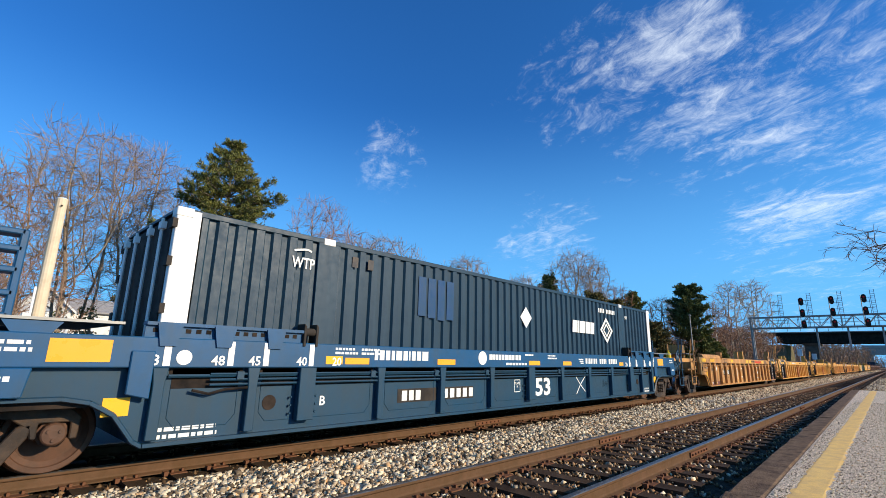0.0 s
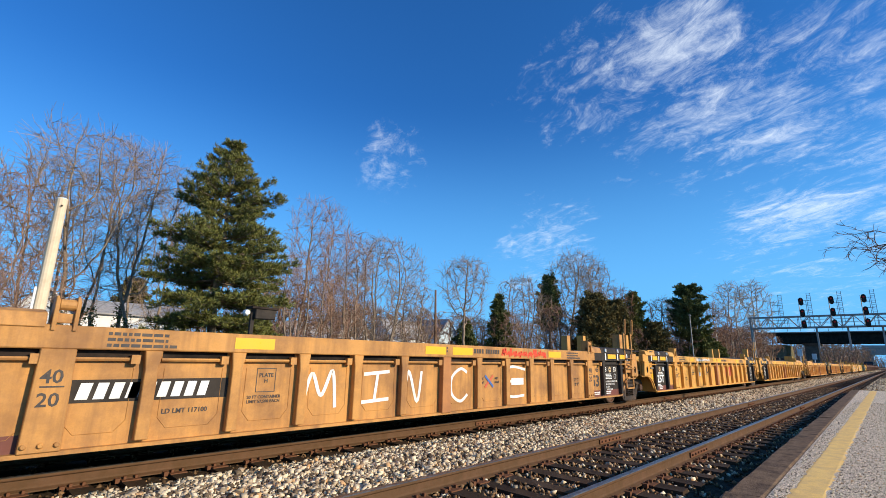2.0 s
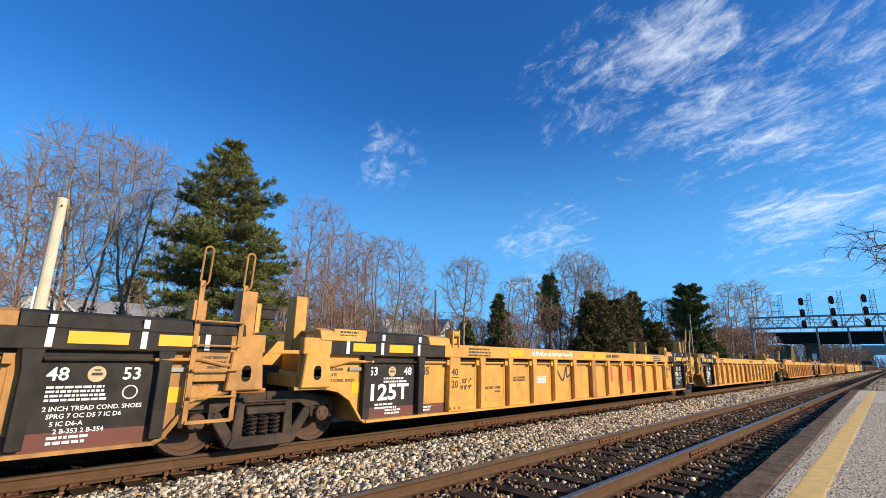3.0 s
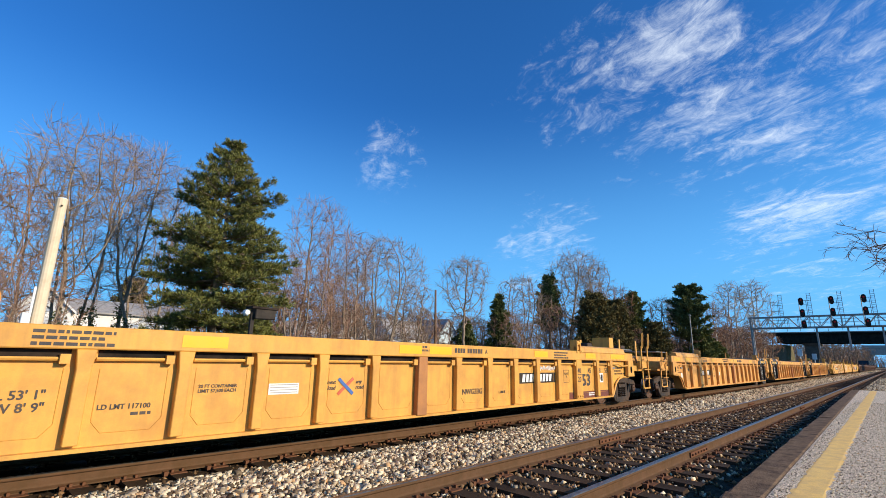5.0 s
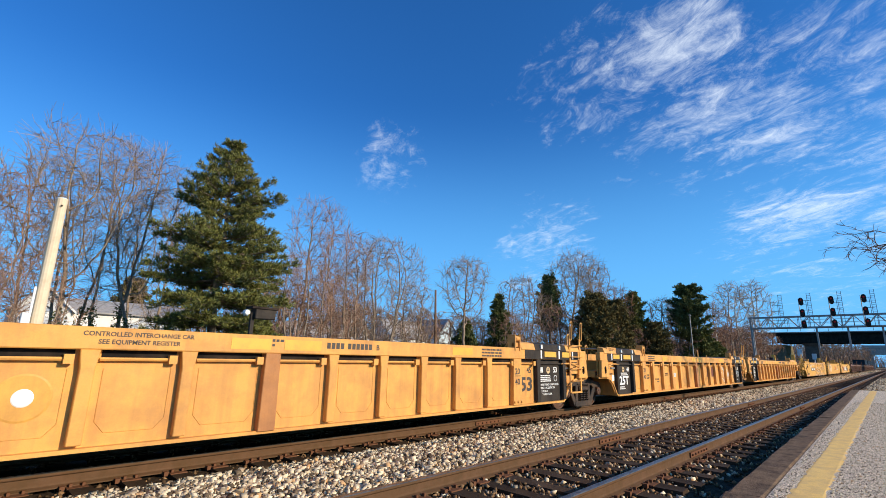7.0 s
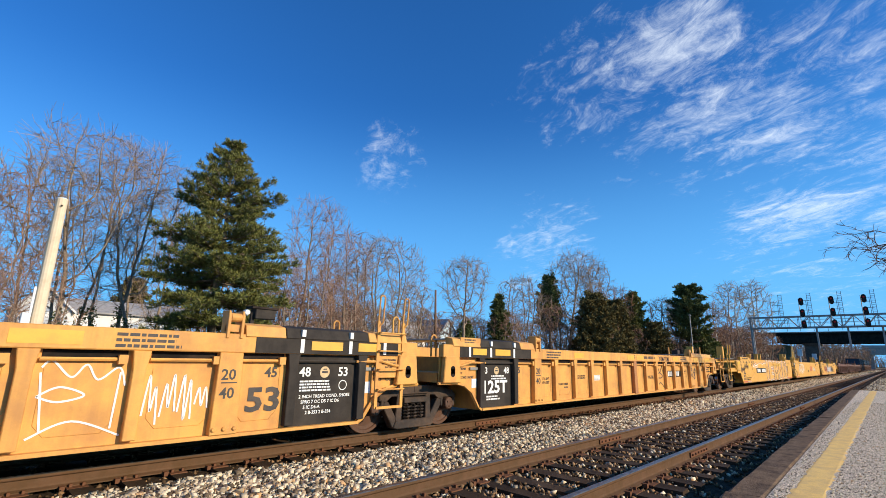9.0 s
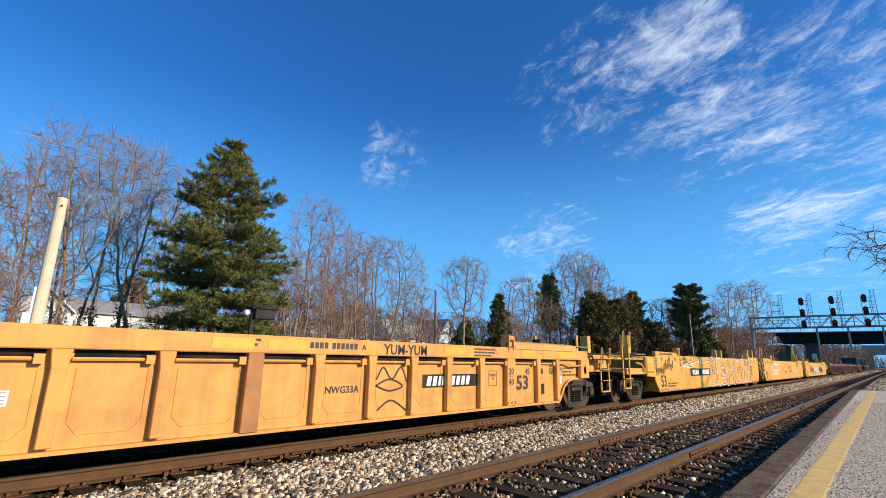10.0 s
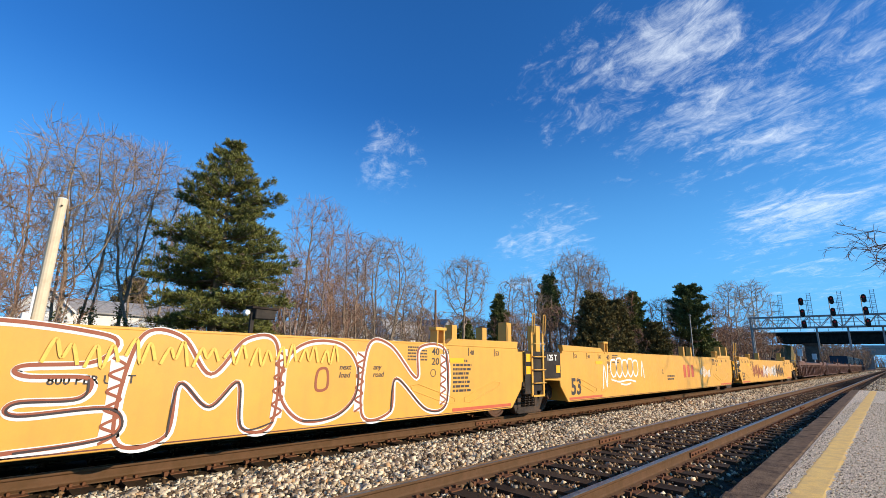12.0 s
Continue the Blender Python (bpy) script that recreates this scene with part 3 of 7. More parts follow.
del pebbles["category"]

# ---------------------------------------------------------------- train: trucks


def wheel_mesh():
    bm = lathe(B(), [(0.10, -0.10), (0.13, -0.10), (0.14, -0.035), (0.30, -0.012), (0.352, -0.045), (0.362, -0.068), (0.410, -0.068), (0.419, -0.058), (0.424, 0.036), (0.449, 0.050), (0.449, 0.066), (0.440, 0.072), (0.362, 0.070), (0.352, 0.04), (0.30, 0.035), (0.14, 0.05), (0.12, 0.09), (0.10, 0.09)], 32)
    me = mesh_of("wheel", bm, WHEEL)
    me.materials.append(TREAD)
    for p in me.polygons:
        rad = math.hypot(p.center.x, p.center.z)
        if rad > 0.418 and p.center.y < 0.04:
            p.material_index = 1
    return me


WHEEL_ME = wheel_mesh()
AXLE_ME = mesh_of("axle", tube(B(), (0, -0.98, 0), (0, 0.98, 0), 0.075, 12), WHEEL)


def coil_mesh():
    bm = B()
    pts = [(0.062 * math.cos(a * 1.05), 0.062 * math.sin(a * 1.05), a / 28 * 0.26) for a in range(29)]
    pipe(bm, pts, 0.019, 4)
    return mesh_of("spring", bm, TRUCK)


COIL = coil_mesh()


def frame_mesh():
    """Cast side frame of a freight truck, with its two windows and spring opening."""
    bm = B()
    for s in (-1, 1):
        def m(pts):
            return [(s * x, z) for x, z in pts]
        prism(bm, m([(0.0, 0.62), (0.55, 0.62), (0.72, 0.50), (0.74, 0.40), (0.79, 0.40), (0.79, 0.56), (1.07, 0.56), (1.07, 0.38), (1.14, 0.38), (1.16, 0.60), (1.06, 0.70), (0.80, 0.74), (0.50, 0.80), (0.0, 0.80)]), -0.075, 0.075)
        prism(bm, m([(0.74, 0.56), (0.72, 0.42), (0.50, 0.08), (0.42, 0.08), (0.42, 0.24), (0.62, 0.54)]), -0.075, 0.075)
        prism(bm, m([(0.30, 0.66), (0.42, 0.66), (0.46, 0.10), (0.30, 0.10)]), -0.085, 0.085)
    prism(bm, [(-0.5, 0.09), (-0.42, 0.06), (0.42, 0.06), (0.5, 0.09), (0.44, 0.21), (-0.44, 0.21)], -0.10, 0.10)
    prism(bm, [(-0.28, 0.50), (0.28, 0.50), (0.30, 0.60), (-0.30, 0.60)], -0.13, 0.10)
    box(bm, -0.34, 0.34, -0.115, -0.08, 0.655, 0.69)
    return mesh_of("side_frame", bm, TRUCK, bevel=0.012)


FRAME_ME = frame_mesh()


def cap_mesh():
    bm = lathe(B(), [(0.04, -0.13), (0.10, -0.125), (0.115, -0.11), (0.12, -0.02), (0.14, -0.01), (0.14, 0.08), (0.1, 0.09)], 16)
    for i in range(3):
        a = 2.094 * i + 0.5
        tube(bm, (0.06 * math.cos(a), -0.145, 0.06 * math.sin(a)), (0.06 * math.cos(a), -0.12, 0.06 * math.sin(a)), 0.018, 6)
    return mesh_of("bearing_cap", bm, WHEEL)


CAP_ME = cap_mesh()
SPINNING, ROLLING = [], []


def build_truck():
    ob = thing("rail_truck", pose(0, FAR_Y, 0), "dark rusty cast-steel freight truck with coil springs on the rails", "rail truck", "trucks of the train")
    for s in (-1, 1):
        turn = pose(0, 0, 0) if s < 0 else pose(0, 0, 0, 0, 0, 180)
        fr = part("side_frame", FRAME_ME, None, ob, at=pose(0, s * 1.0, 0) @ turn)
        for dx in (-0.17, 0.0, 0.17):
            for dy in (-0.06, 0.06):
                part("spring", COIL, None, fr, at=pose(dx, dy, 0.22))
        for dx in (-0.93, 0.93):
            part("bearing_cap", CAP_ME, None, fr, at=pose(dx, 0.0, 0.445))
    part("bolster", box(box(B(), -0.2, 0.2, -0.98, 0.98, 0.45, 0.66), -0.3, 0.3, -0.35, 0.35, 0.6, 0.85), TRUCK, ob)
    br = B()
    for s in (-1, 1):
        box(br, s * 0.45, s * 0.49, -0.8, 0.8, 0.3, 0.4)
    part("brake_beam", br, TRUCK, ob)
    for dx in (-0.93, 0.93):
        ws = thing("wheelset", pose(dx, 0, 0.424), "", "")
        ws.parent = ob
        part("axle", AXLE_ME, None, ws)
        part("wheel", WHEEL_ME, None, ws, at=pose(0, -0.755, 0))
        part("wheel", WHEEL_ME, None, ws, at=pose(0, 0.755, 0, 0, 0, 180))
    return ob


TRUCK_0 = None


def add_truck(s):
    global TRUCK_0
    if TRUCK_0 is None:
        TRUCK_0 = build_truck()
        ob = TRUCK_0
    else:
        ob = copy_thing(TRUCK_0, pose(0, FAR_Y, 0))
    ROLLING.append((ob, s))
    for c in ob.children:
        if c.name.startswith("wheelset"):
            SPINNING.append((c, c.location.x))
    return ob


# ---------------------------------------------------------------- train: well cars
Y0 = -HALF             # the side that faces the platform


def ladder(parent, u0, u1, z0, z1, material, rungs, y=Y0 - 0.02, top_loop=0.45):
    ld = B()
    for u in (u0, u1):
        box(ld, u - 0.03, u + 0.03, y, y + 0.03, z0, z1 - top_loop + 0.02)
        pipe(ld, [(u - 0.05, y - 0.03, z1 - top_loop), (u - 0.05, y - 0.06, z1 - 0.03), (u - 0.025, y - 0.06, z1), (u + 0.025, y - 0.06, z1), (u + 0.05, y - 0.06, z1 - 0.03), (u + 0.05, y - 0.03, z1 - top_loop), (u, y, z1 - top_loop - 0.06)], 0.014)
    ob = part("ladder", ld, material, parent)
    for z in rungs:
        part("rung", pipe(B(), [(u0, y, z), (u0, y - 0.06, z), (u1, y - 0.06, z), (u1, y, z)], 0.013), material, ob)
    part("step", box(B(), u0, u1, y - 0.02, y + 0.02, z0 - 0.01, z0 + 0.03), material, ob)
    return ob


def side_outline(well, ends, zb, zs):
    def half(e):
        return [(well, zb), (well + 0.10, zb + 0.06), (well + 0.32, zb + 0.36), (well + 0.55, zb + 0.50), (well + 0.8, zb + 0.55), (e, zb + 0.55), (e, zs)]
    return half(ends[1]) + [(-x, z) for x, z in half(ends[0])[::-1]]


def well_body(ob, paint, sill_paint, well, sill_end, zb, zs, zt, ribs, posts, mid, rib_w=0.11, rib_z=None, tubes=True, dark_ribs=()):
    """The trough of a well car: two sides with ribs, sills, floor and end decks."""
    ends_ = sill_end if isinstance(sill_end, tuple) else (sill_end, sill_end)
    for s in (-1, 1):
        near = s < 0
        y_out = s * HALF
        pan = part("side_panel" , prism(B(), side_outline(well, ends_, zb, zs), y_out - s * 0.11, y_out - s * 0.13), paint, ob)
        part("top_sill", box(B(), -ends_[0], ends_[1], min(y_out, y_out - s * 0.14), max(y_out, y_out - s * 0.14), zs, zt), sill_paint, ob, bevel=0.012)
        part("bottom_flange", box(B(), -well, well, min(y_out - s * 0.02, y_out - s * 0.12), max(y_out - s * 0.02, y_out - s * 0.12), zb - 0.012, zb + 0.03), paint, ob)
        if not near:
            continue
        for u in ribs:
            bm = B()
            prism(bm, [(u - rib_w * 0.62, zb + 0.06), (u + rib_w * 0.62, zb + 0.06), (u + rib_w * 0.62, zs - 0.20), (u + rib_w * 0.85, zs), (u - rib_w * 0.85, zs), (u - rib_w * 0.62, zs - 0.20)], y_out + 0.005, y_out + 0.115)
            part("rib", bm, BLACK_PAINT if u in dark_ribs else paint, pan, bevel=0.008)
        for u in posts:
            bm = B()
            prism(bm, [(u - 0.17, zb + 0.03), (u + 0.17, zb + 0.03), (u + 0.15, zs), (u - 0.15, zs)], y_out - 0.004, y_out + 0.115)
            for i in range(3):
                tube(bm, (u - 0.13 + 0.13 * i, y_out - 0.03, zb + 0.10), (u - 0.13 + 0.13 * i, y_out + 0.02, zb + 0.10), 0.028, 8)
            part("post", bm, paint, pan, bevel=0.008)
            g = B()
            for q in (-0.11, 0.07):
                prism(g, [(u + q, zt - 0.06), (u + q + 0.04, zt - 0.06), (u + q + 0.04, zt + 0.24), (u + q + 0.02, zt + 0.30), (u + q, zt + 0.30)], y_out - 0.02, y_out + 0.2)
            box(g, u - 0.11, u + 0.11, y_out + 0.02, y_out + 0.08, zt + 0.02, zt + 0.12)
            tube(g, (u - 0.07, y_out + 0.03, zt + 0.21), (u + 0.07, y_out + 0.03, zt + 0.21), 0.06, 10)
            part("container_guide", g, paint, ob, bevel=0.006)
        if mid:
            part("middle_post", prism(B(), [(-0.12, zb + 0.02), (0.12, zb + 0.02), (0.11, zs), (-0.11, zs)], y_out - 0.006, y_out + 0.115), SPLICE if paint in (YELLOW_A, YELLOW_B, YELLOW_D) else paint, pan, "rust-tinted splice post", bevel=0.008)
        if tubes:
            stops = sorted(list(ribs) + list(posts) + ([0.0] if mid else []))
            for a, b in zip(stops, stops[1:]):
                if a in dark_ribs and b in dark_ribs:
                    part("brake_pipe", pipe(B(), [(a + 0.1, y_out + 0.06, zs - 0.10), (b - 0.1, y_out + 0.06, zs - 0.10)], 0.022), BLACK_PAINT, pan)
                    continue
                part("brake_pipe", pipe(B(), [(a + 0.1, y_out + 0.06, zs - 0.10), (b - 0.16, y_out + 0.06, zs - 0.10)], 0.022), paint, pan)
                # shade in the gap below the sill, laid on as a near-black strip
                part("slot", box(B(), a + 0.12, b - 0.12, y_out + 0.104, y_out + 0.11, zs - 0.085, zs), DARK, pan, "dark strip for the shade under the sill")
                part("clip", box(B(), b - 0.22, b - 0.13, y_out + 0.01, y_out + 0.075, zs - 0.15, zs - 0.05), paint, pan)
                # pressed outline of each panel
                w = pipe(B(), [(a + 0.16, y_out + 0.108, zs - 0.2), (a + 0.16, y_out + 0.108, zb + 0.28), (a + 0.26, y_out + 0.108, zb + 0.16), (b - 0.26, y_out + 0.108, zb + 0.16), (b - 0.16, y_out + 0.108, zb + 0.28), (b - 0.16, y_out + 0.108, zs - 0.2)], 0.0045, 4)
                part("pressing", w, paint, pan)
    part("well_floor", box(B(), -well, well, -1.38, 1.38, zb - 0.01, zb + 0.05), DARK, ob)
    for e in (-1, 1):
        part("end_bulkhead", box(B(), min(e * well, e * (well + 0.06)), max(e * well, e * (well + 0.06)), -1.38, 1.38, zb, zs), paint, ob)
        sill_e = ends_[0] if e < 0 else ends_[1]
        a, b = sorted((e * well, e * (sill_e - 0.05)))
        part("end_deck", box(B(), a, b, -1.36, 1.36, zs - 0.42, zs - 0.32), DARK, ob)
        part("bolster_beam", box(B(), min(e * (well + 0.5), e * (sill_e - 0.02)), max(e * (well + 0.5), e * (sill_e - 0.02)), -1.3, 1.3, 0.86, zs - 0.3), paint, ob)


def jack_box(ob, u, zs, paint):
    bm = B()
    prism(bm, [(u - 0.20, zs + 0.02), (u + 0.20, zs + 0.02), (u + 0.25, 0.86), (u - 0.25, 0.86)], Y0 - 0.03, Y0 + 0.08)
    jb = part("jack_pad", bm, paint, ob, bevel=0.015)
    h = B()
    tube(h, (u, Y0 - 0.036, 1.03), (u, Y0 - 0.03, 1.03), 0.06, 12)
    tube(h, (u, Y0 - 0.036, 1.12), (u, Y0 - 0.03, 1.12), 0.06, 12)
    box(h, u - 0.06, u + 0.06, Y0 - 0.036, Y0 - 0.03, 1.03, 1.12)
    part("hole", h, DARK, jb, "dark oval hole")


def hip(ob, u0, u1, zt, paint):
    """Raised, sloped guide over the end of the sill."""
    bm = B()
    a, b = sorted((u0, u1))
    v = []
    for u in (a, b):
        v.append([bm.verts.new((u, y, z)) for y, z in ((Y0 - 0.02, zt - 0.03), (Y0 + 0.03, zt + 0.12), (Y0 + 0.22, zt + 0.16), (Y0 + 0.22, zt - 0.03))])
    for i in range(4):
        bm.faces.new((v[0][i], v[0][(i + 1) % 4], v[1][(i + 1) % 4], v[1][i]))
    bm.faces.new(v[0][::-1]), bm.faces.new(v[1])
    part("guide_rail", bm, paint, ob, bevel=0.008)


def stake(ob, u, y, z0, z1, paint, w=0.22, d=0.25):
    bm = B()
    prism(bm, [(u - w / 2, z0), (u + w / 2, z0), (u + w / 2, z1), (u - w / 2, z1)], y, y + 0.02)
    box(bm, u - w / 2, u - w / 2 + 0.02, y, y + d, z0, z1)
    box(bm, u + w / 2 - 0.02, u + w / 2, y, y + d, z0, z1)
    part("stake", bm, paint, ob, bevel=0.006)


def grab_loop(ob, u, y, z0, z1, paint):
    """A bent round-bar loop."""
    part("grab_loop", pipe(B(), [(u - 0.07, y, z0), (u - 0.07, y, z1 - 0.05), (u - 0.03, y, z1), (u + 0.03, y, z1), (u + 0.07, y, z1 - 0.05), (u + 0.07, y, z0)], 0.018, 8), paint, ob)


def walkway(ob, u0, u1, z, y0=-1.25, y1=1.25):
    w = part("walkway", box(B(), u0, u1, y0, y1, z, z + 0.03), GALV, ob, "grey metal grating")
    return w


def coupler(ob, e, u):
    """Draft sill, coupler head and air hose at the free end; e: -1 or 1."""
    def q(a):
        return u + e * a
    a, b = sorted((q(-1.6), q(0.15)))
    part("draft_sill", box(B(), a, b, -0.35, 0.35, 0.62, 1.02), DARK, ob, bevel=0.02)
    bm = B()
    a, b = sorted((q(0.1), q(0.45)))
    box(bm, a, b, -0.10, 0.10, 0.76, 0.98)
    prism(bm, [(q(0.40), 0.70), (q(0.62), 0.70), (q(0.70), 0.80), (q(0.70), 0.96), (q(0.62), 1.05), (q(0.40), 1.05)], -0.20, 0.16)
    box(bm, min(q(0.6), q(0.76)), max(q(0.6), q(0.76)), -0.24, -0.12, 0.72, 1.03)
    part("coupler", bm, TRUCK, ob, bevel=0.02)
    pts = [(q(0.2), -0.35, 0.75), (q(0.32), -0.40, 0.48), (q(0.5), -0.40, 0.34), (q(0.66), -0.38, 0.33)]
    part("air_hose", pipe(B(), pts, 0.03, 8), BLACK_PAINT, ob, "black rubber hose")
    pts = [(q(0.05), -0.5, 1.0), (q(0.05), -0.55, 0.45), (q(-0.05), -0.55, 0.45)]
    part("uncoupling_lever", pipe(B(), [(q(0.02), -1.35, 0.95), (q(0.1), -0.6, 0.90), (q(0.45), -0.05, 0.98)], 0.015), TRUCK, ob)


def sill_stripe(ob, u0, u1, z0, z1, material, name="reflector"):
    part(name, box(B(), u0, u1, Y0 - 0.004, Y0, z0, z1), material, ob)


def plate_on(ob, u0, u1, z0, z1, material, y, name="painted_panel", depth=0.004, label=""):
    return part(name, box(B(), u0, u1, y - depth, y, z0, z1), material, ob, label)


PANEL_Y = Y0 + 0.110      # face of the recessed side panel
RIBS = [-7.9, -7.05, -5.02, -4.02, -3.05, -2.08, -1.08, 1.0, 2.0, 2.95, 3.88, 4.88, 7.05, 7.95]


def unit_marks(ob, style, swap):
    """Load-point numbers by the two guide posts."""
    k, w = LETTER_K, LETTER_W
    for e in (-1, 1):
        order = ("53", "48", "45") if e < 0 else ("45", "48", "53")
        us = (-7.95, -7.38, -6.88) if e < 0 else (6.60, 7.20, 7.66)
        black = style["black"] == e or style["black"] == 2
        if black:
            us = (-7.92, -7.15, -6.70) if e < 0 else (6.42, 6.95, 7.62)
        for t_, u in zip(order, us):
            text(t_, 0.19, w if black and abs(u) > 6.8 else k, ob, u, PANEL_Y - 0.006, 1.02 if black else 0.99)
        text("20" if swap else "40", 0.19, k, ob, e * 5.9 - 0.11, Y0 - 0.006, 1.00)
        text("40" if swap else "20", 0.19, k, ob, e * 5.9 - 0.11, Y0 - 0.006, 0.77)
        part("rule", box(B(), e * 5.9 - 0.1, e * 5.9 + 0.1, Y0 - 0.008, Y0 - 0.003, 0.955, 0.97), k, ob)


def ribbed_unit(paint, ends, style, label, seed):
    """One ribbed yellow well unit. ends: 'free' or 'joint' at the two ends."""
    ob = thing("well_car", pose(0, FAR_Y, 0), label, "well car", "well cars of the train")
    zb, zs, zt = 0.30, 1.34, 1.585
    ribs, dark_ribs = list(RIBS), []
    for e in (-1, 1):
        if style["black"] in (e, 2):
            ribs = [u for u in ribs if not (u * e > 6.5)] + [e * 6.80, e * 8.02]
            dark_ribs += [e * 6.80, e * 8.02]
    well_body(ob, paint, paint, 8.0, tuple(9.57 if k == "free" else 9.22 for k in ends), zb, zs, zt, sorted(ribs), (-5.9, 5.9), True, dark_ribs=dark_ribs)
    for e, kind in zip((-1, 1), ends):
        jack_box(ob, e * (9.32 if kind == "free" else 8.98), zs, paint)
        if style["black"] in (e, 2):
            k_ = 8.93 if seed < 20 and e > 0 else 8.1
            hip(ob, e * 6.05, e * 6.63, zt, paint), hip(ob, e * 6.64, e * k_, zt, BLACK_PAINT)
            if k_ < 8.9:
                hip(ob, e * 8.11, e * 8.95, zt, paint)
        else:
            hip(ob, e * 6.05, e * 8.95, zt, paint)
        # pipes and levers on the arch panel
        part("brake_rod", pipe(B(), [(e * 7.9, Y0 + 0.03, 1.24), (e * 8.4, Y0 + 0.0, 1.25), (e * 8.7, Y0, 1.18), (e * 9.1, Y0, 1.2)], 0.022), paint, ob)
        part("handle_plate", box(B(), e * 8.22 - 0.12, e * 8.22 + 0.12, Y0 + 0.07, Y0 + 0.105, 1.10, 1.15), GALV, ob)
        part("badge", box(B(), e * 8.18 - 0.08, e * 8.18 + 0.08, PANEL_Y - 0.006, PANEL_Y, 0.74, 0.92), REFLECT if seed < 20 else BOX_WHITE, ob, "small inspection plate")
        for k_, line in enumerate(("SPECIAL BRAKE BEAM", "SEE BADGE PLATE", "2 INCH TREAD COND. SHOES")):
            text(line, 0.062, LETTER_K, ob, e * 8.68 - 0.36, PANEL_Y - 0.004, 1.10 - 0.085 * k_)
        arch = [(e * (8.0 + a), 0.30 + b) for a, b in ((0.0, 0.0), (0.10, 0.06), (0.32, 0.36), (0.55, 0.50), (0.8, 0.55), (1.3, 0.55))]
        part("arch_flange", ribbon_edge(arch), paint, ob)
        if kind == "free":
            walkway(ob, *sorted((e * 9.3, e * 10.3)), 1.70, -1.2, 1.2)
            deck = B()
            a, b = sorted((e * 9.3, e * 10.75))
            box(deck, a, b, -1.35, 1.35, 1.02, 1.20)
            part("end_platform", deck, paint, ob, bevel=0.01)
            box_ = B()
            a, b = sorted((e * 10.25, e * 10.80))
            prism(box_, [(a, 1.12), (b, 1.12), (b, 1.36), (a, 1.36)], Y0 + 0.02, Y0 + 0.5)
            part("step_box", box_, paint, ob, bevel=0.01)
            ladder(ob, e * 10.84, e * 10.32, 0.46, 2.28 if seed < 20 else 1.70, paint, (0.78, 1.08, 1.40))
            part("outline_pipe", pipe(B(), [(e * 9.6, Y0 + 0.15, 1.2), (e * 9.75, Y0 + 0.1, 1.45), (e * 10.0, Y0 + 0.1, 1.5), (e * 10.2, Y0 + 0.12, 1.3)], 0.03), TRUCK, ob)
            for y in (-0.6, 0.9):
                part("stanchion", box(B(), e * 10.7 - 0.05, e * 10.7 + 0.05, y, y + 0.04, 1.2, 2.1), paint, ob)
            if seed < 20:
                stake(ob, e * 9.45, -0.85, 1.55, 2.10, paint, 0.34, 0.6)
            for q_ in (9.72, 9.95):
                part("gusset", prism(B(), [(e * q_ - 0.12, 1.18), (e * q_ + 0.12, 1.18), (e * q_ + 0.05, 1.42), (e * q_ - 0.08, 1.42)], Y0 + 0.2, Y0 + 0.26), paint, ob)
            part("handbrake_box", box(B(), e * 10.0 - 0.18, e * 10.0 + 0.18, 0.2, 0.5, 1.73, 1.95), TRUCK, ob, bevel=0.02)
            coupler(ob, e, e * 10.75)
        else:
            if e > 0:
                ladder(ob, 8.30, 8.85, 0.50, 2.66 if seed < 20 else 2.34, paint, (0.80, 1.12, 1.42, 1.72))
                part("ladder_board", box(B(), 8.34, 8.81, Y0 + 0.02, Y0 + 0.05, 0.98, 1.36), paint, ob, bevel=0.006)
                for k_, line in enumerate(("LOAD BEARING", "SET UP HEIGHT", "INCHES")):
                    text(line, 0.045, LETTER_K, ob, 8.575, Y0 + 0.016, 1.26 - 0.06 * k_, "CENTER")
                for y in (-1.06, 0.9):
                    if seed < 20:
                        stake(ob, 9.12, y, 1.35, 2.22, paint, 0.24, 0.25)
                    else:
                        grab_loop(ob, 9.05, y, 1.35, 2.05, paint)
                walkway(ob, 8.0, 9.0, 1.62, -1.2, 1.2)
            else:
                for y in (-0.90, 0.75):
                    if seed < 20:
                        stake(ob, -8.98, y, 1.40, 2.25, paint, 0.22, 0.26)
                    else:
                        grab_loop(ob, -8.9, y, 1.35, 1.78, paint)
                walkway(ob, -8.95, -8.1, 1.68, -1.25, 1.2)
                part("notice_box", box(B(), -8.72, -8.08, Y0 + 0.01, Y0 + 0.2, 1.58, 1.74), paint, ob, bevel=0.01)
                small_print(3, 0.4, 0.03, LETTER_K, ob, -8.6, Y0 + 0.01, 1.71, 9)
            a, b = sorted((e * 9.0, e * 9.5))
            part("articulation", box(B(), a, b, -0.4, 0.4, 0.7, 1.15), TRUCK, ob, bevel=0.02)
    for u0, u1 in style["stripes"]:
        if abs(u0 + u1) > 11 and style["black"] in (2, 1 if u0 > 0 else -1):
            continue
        sill_stripe(ob, u0, u1, zs + 0.05, zt - 0.05, REFLECT if seed < 20 else REFLECT_F)
    unit_marks(ob, style, seed > 20)
    for u, n in ((-5.5, 3), (-0.6, 2), (4.6, 3)):
        small_print(n, 0.75, 0.035, LETTER_K, ob, u, Y0, zt - 0.05, seed + n)
    return ob


def ribbon_edge(points):
    bm = B()
    for a, b in zip(points, points[1:]):
        tube(bm, (a[0], Y0 + 0.06, a[1]), (b[0], Y0 + 0.06, b[1]), 0.03, 5)
    return bm


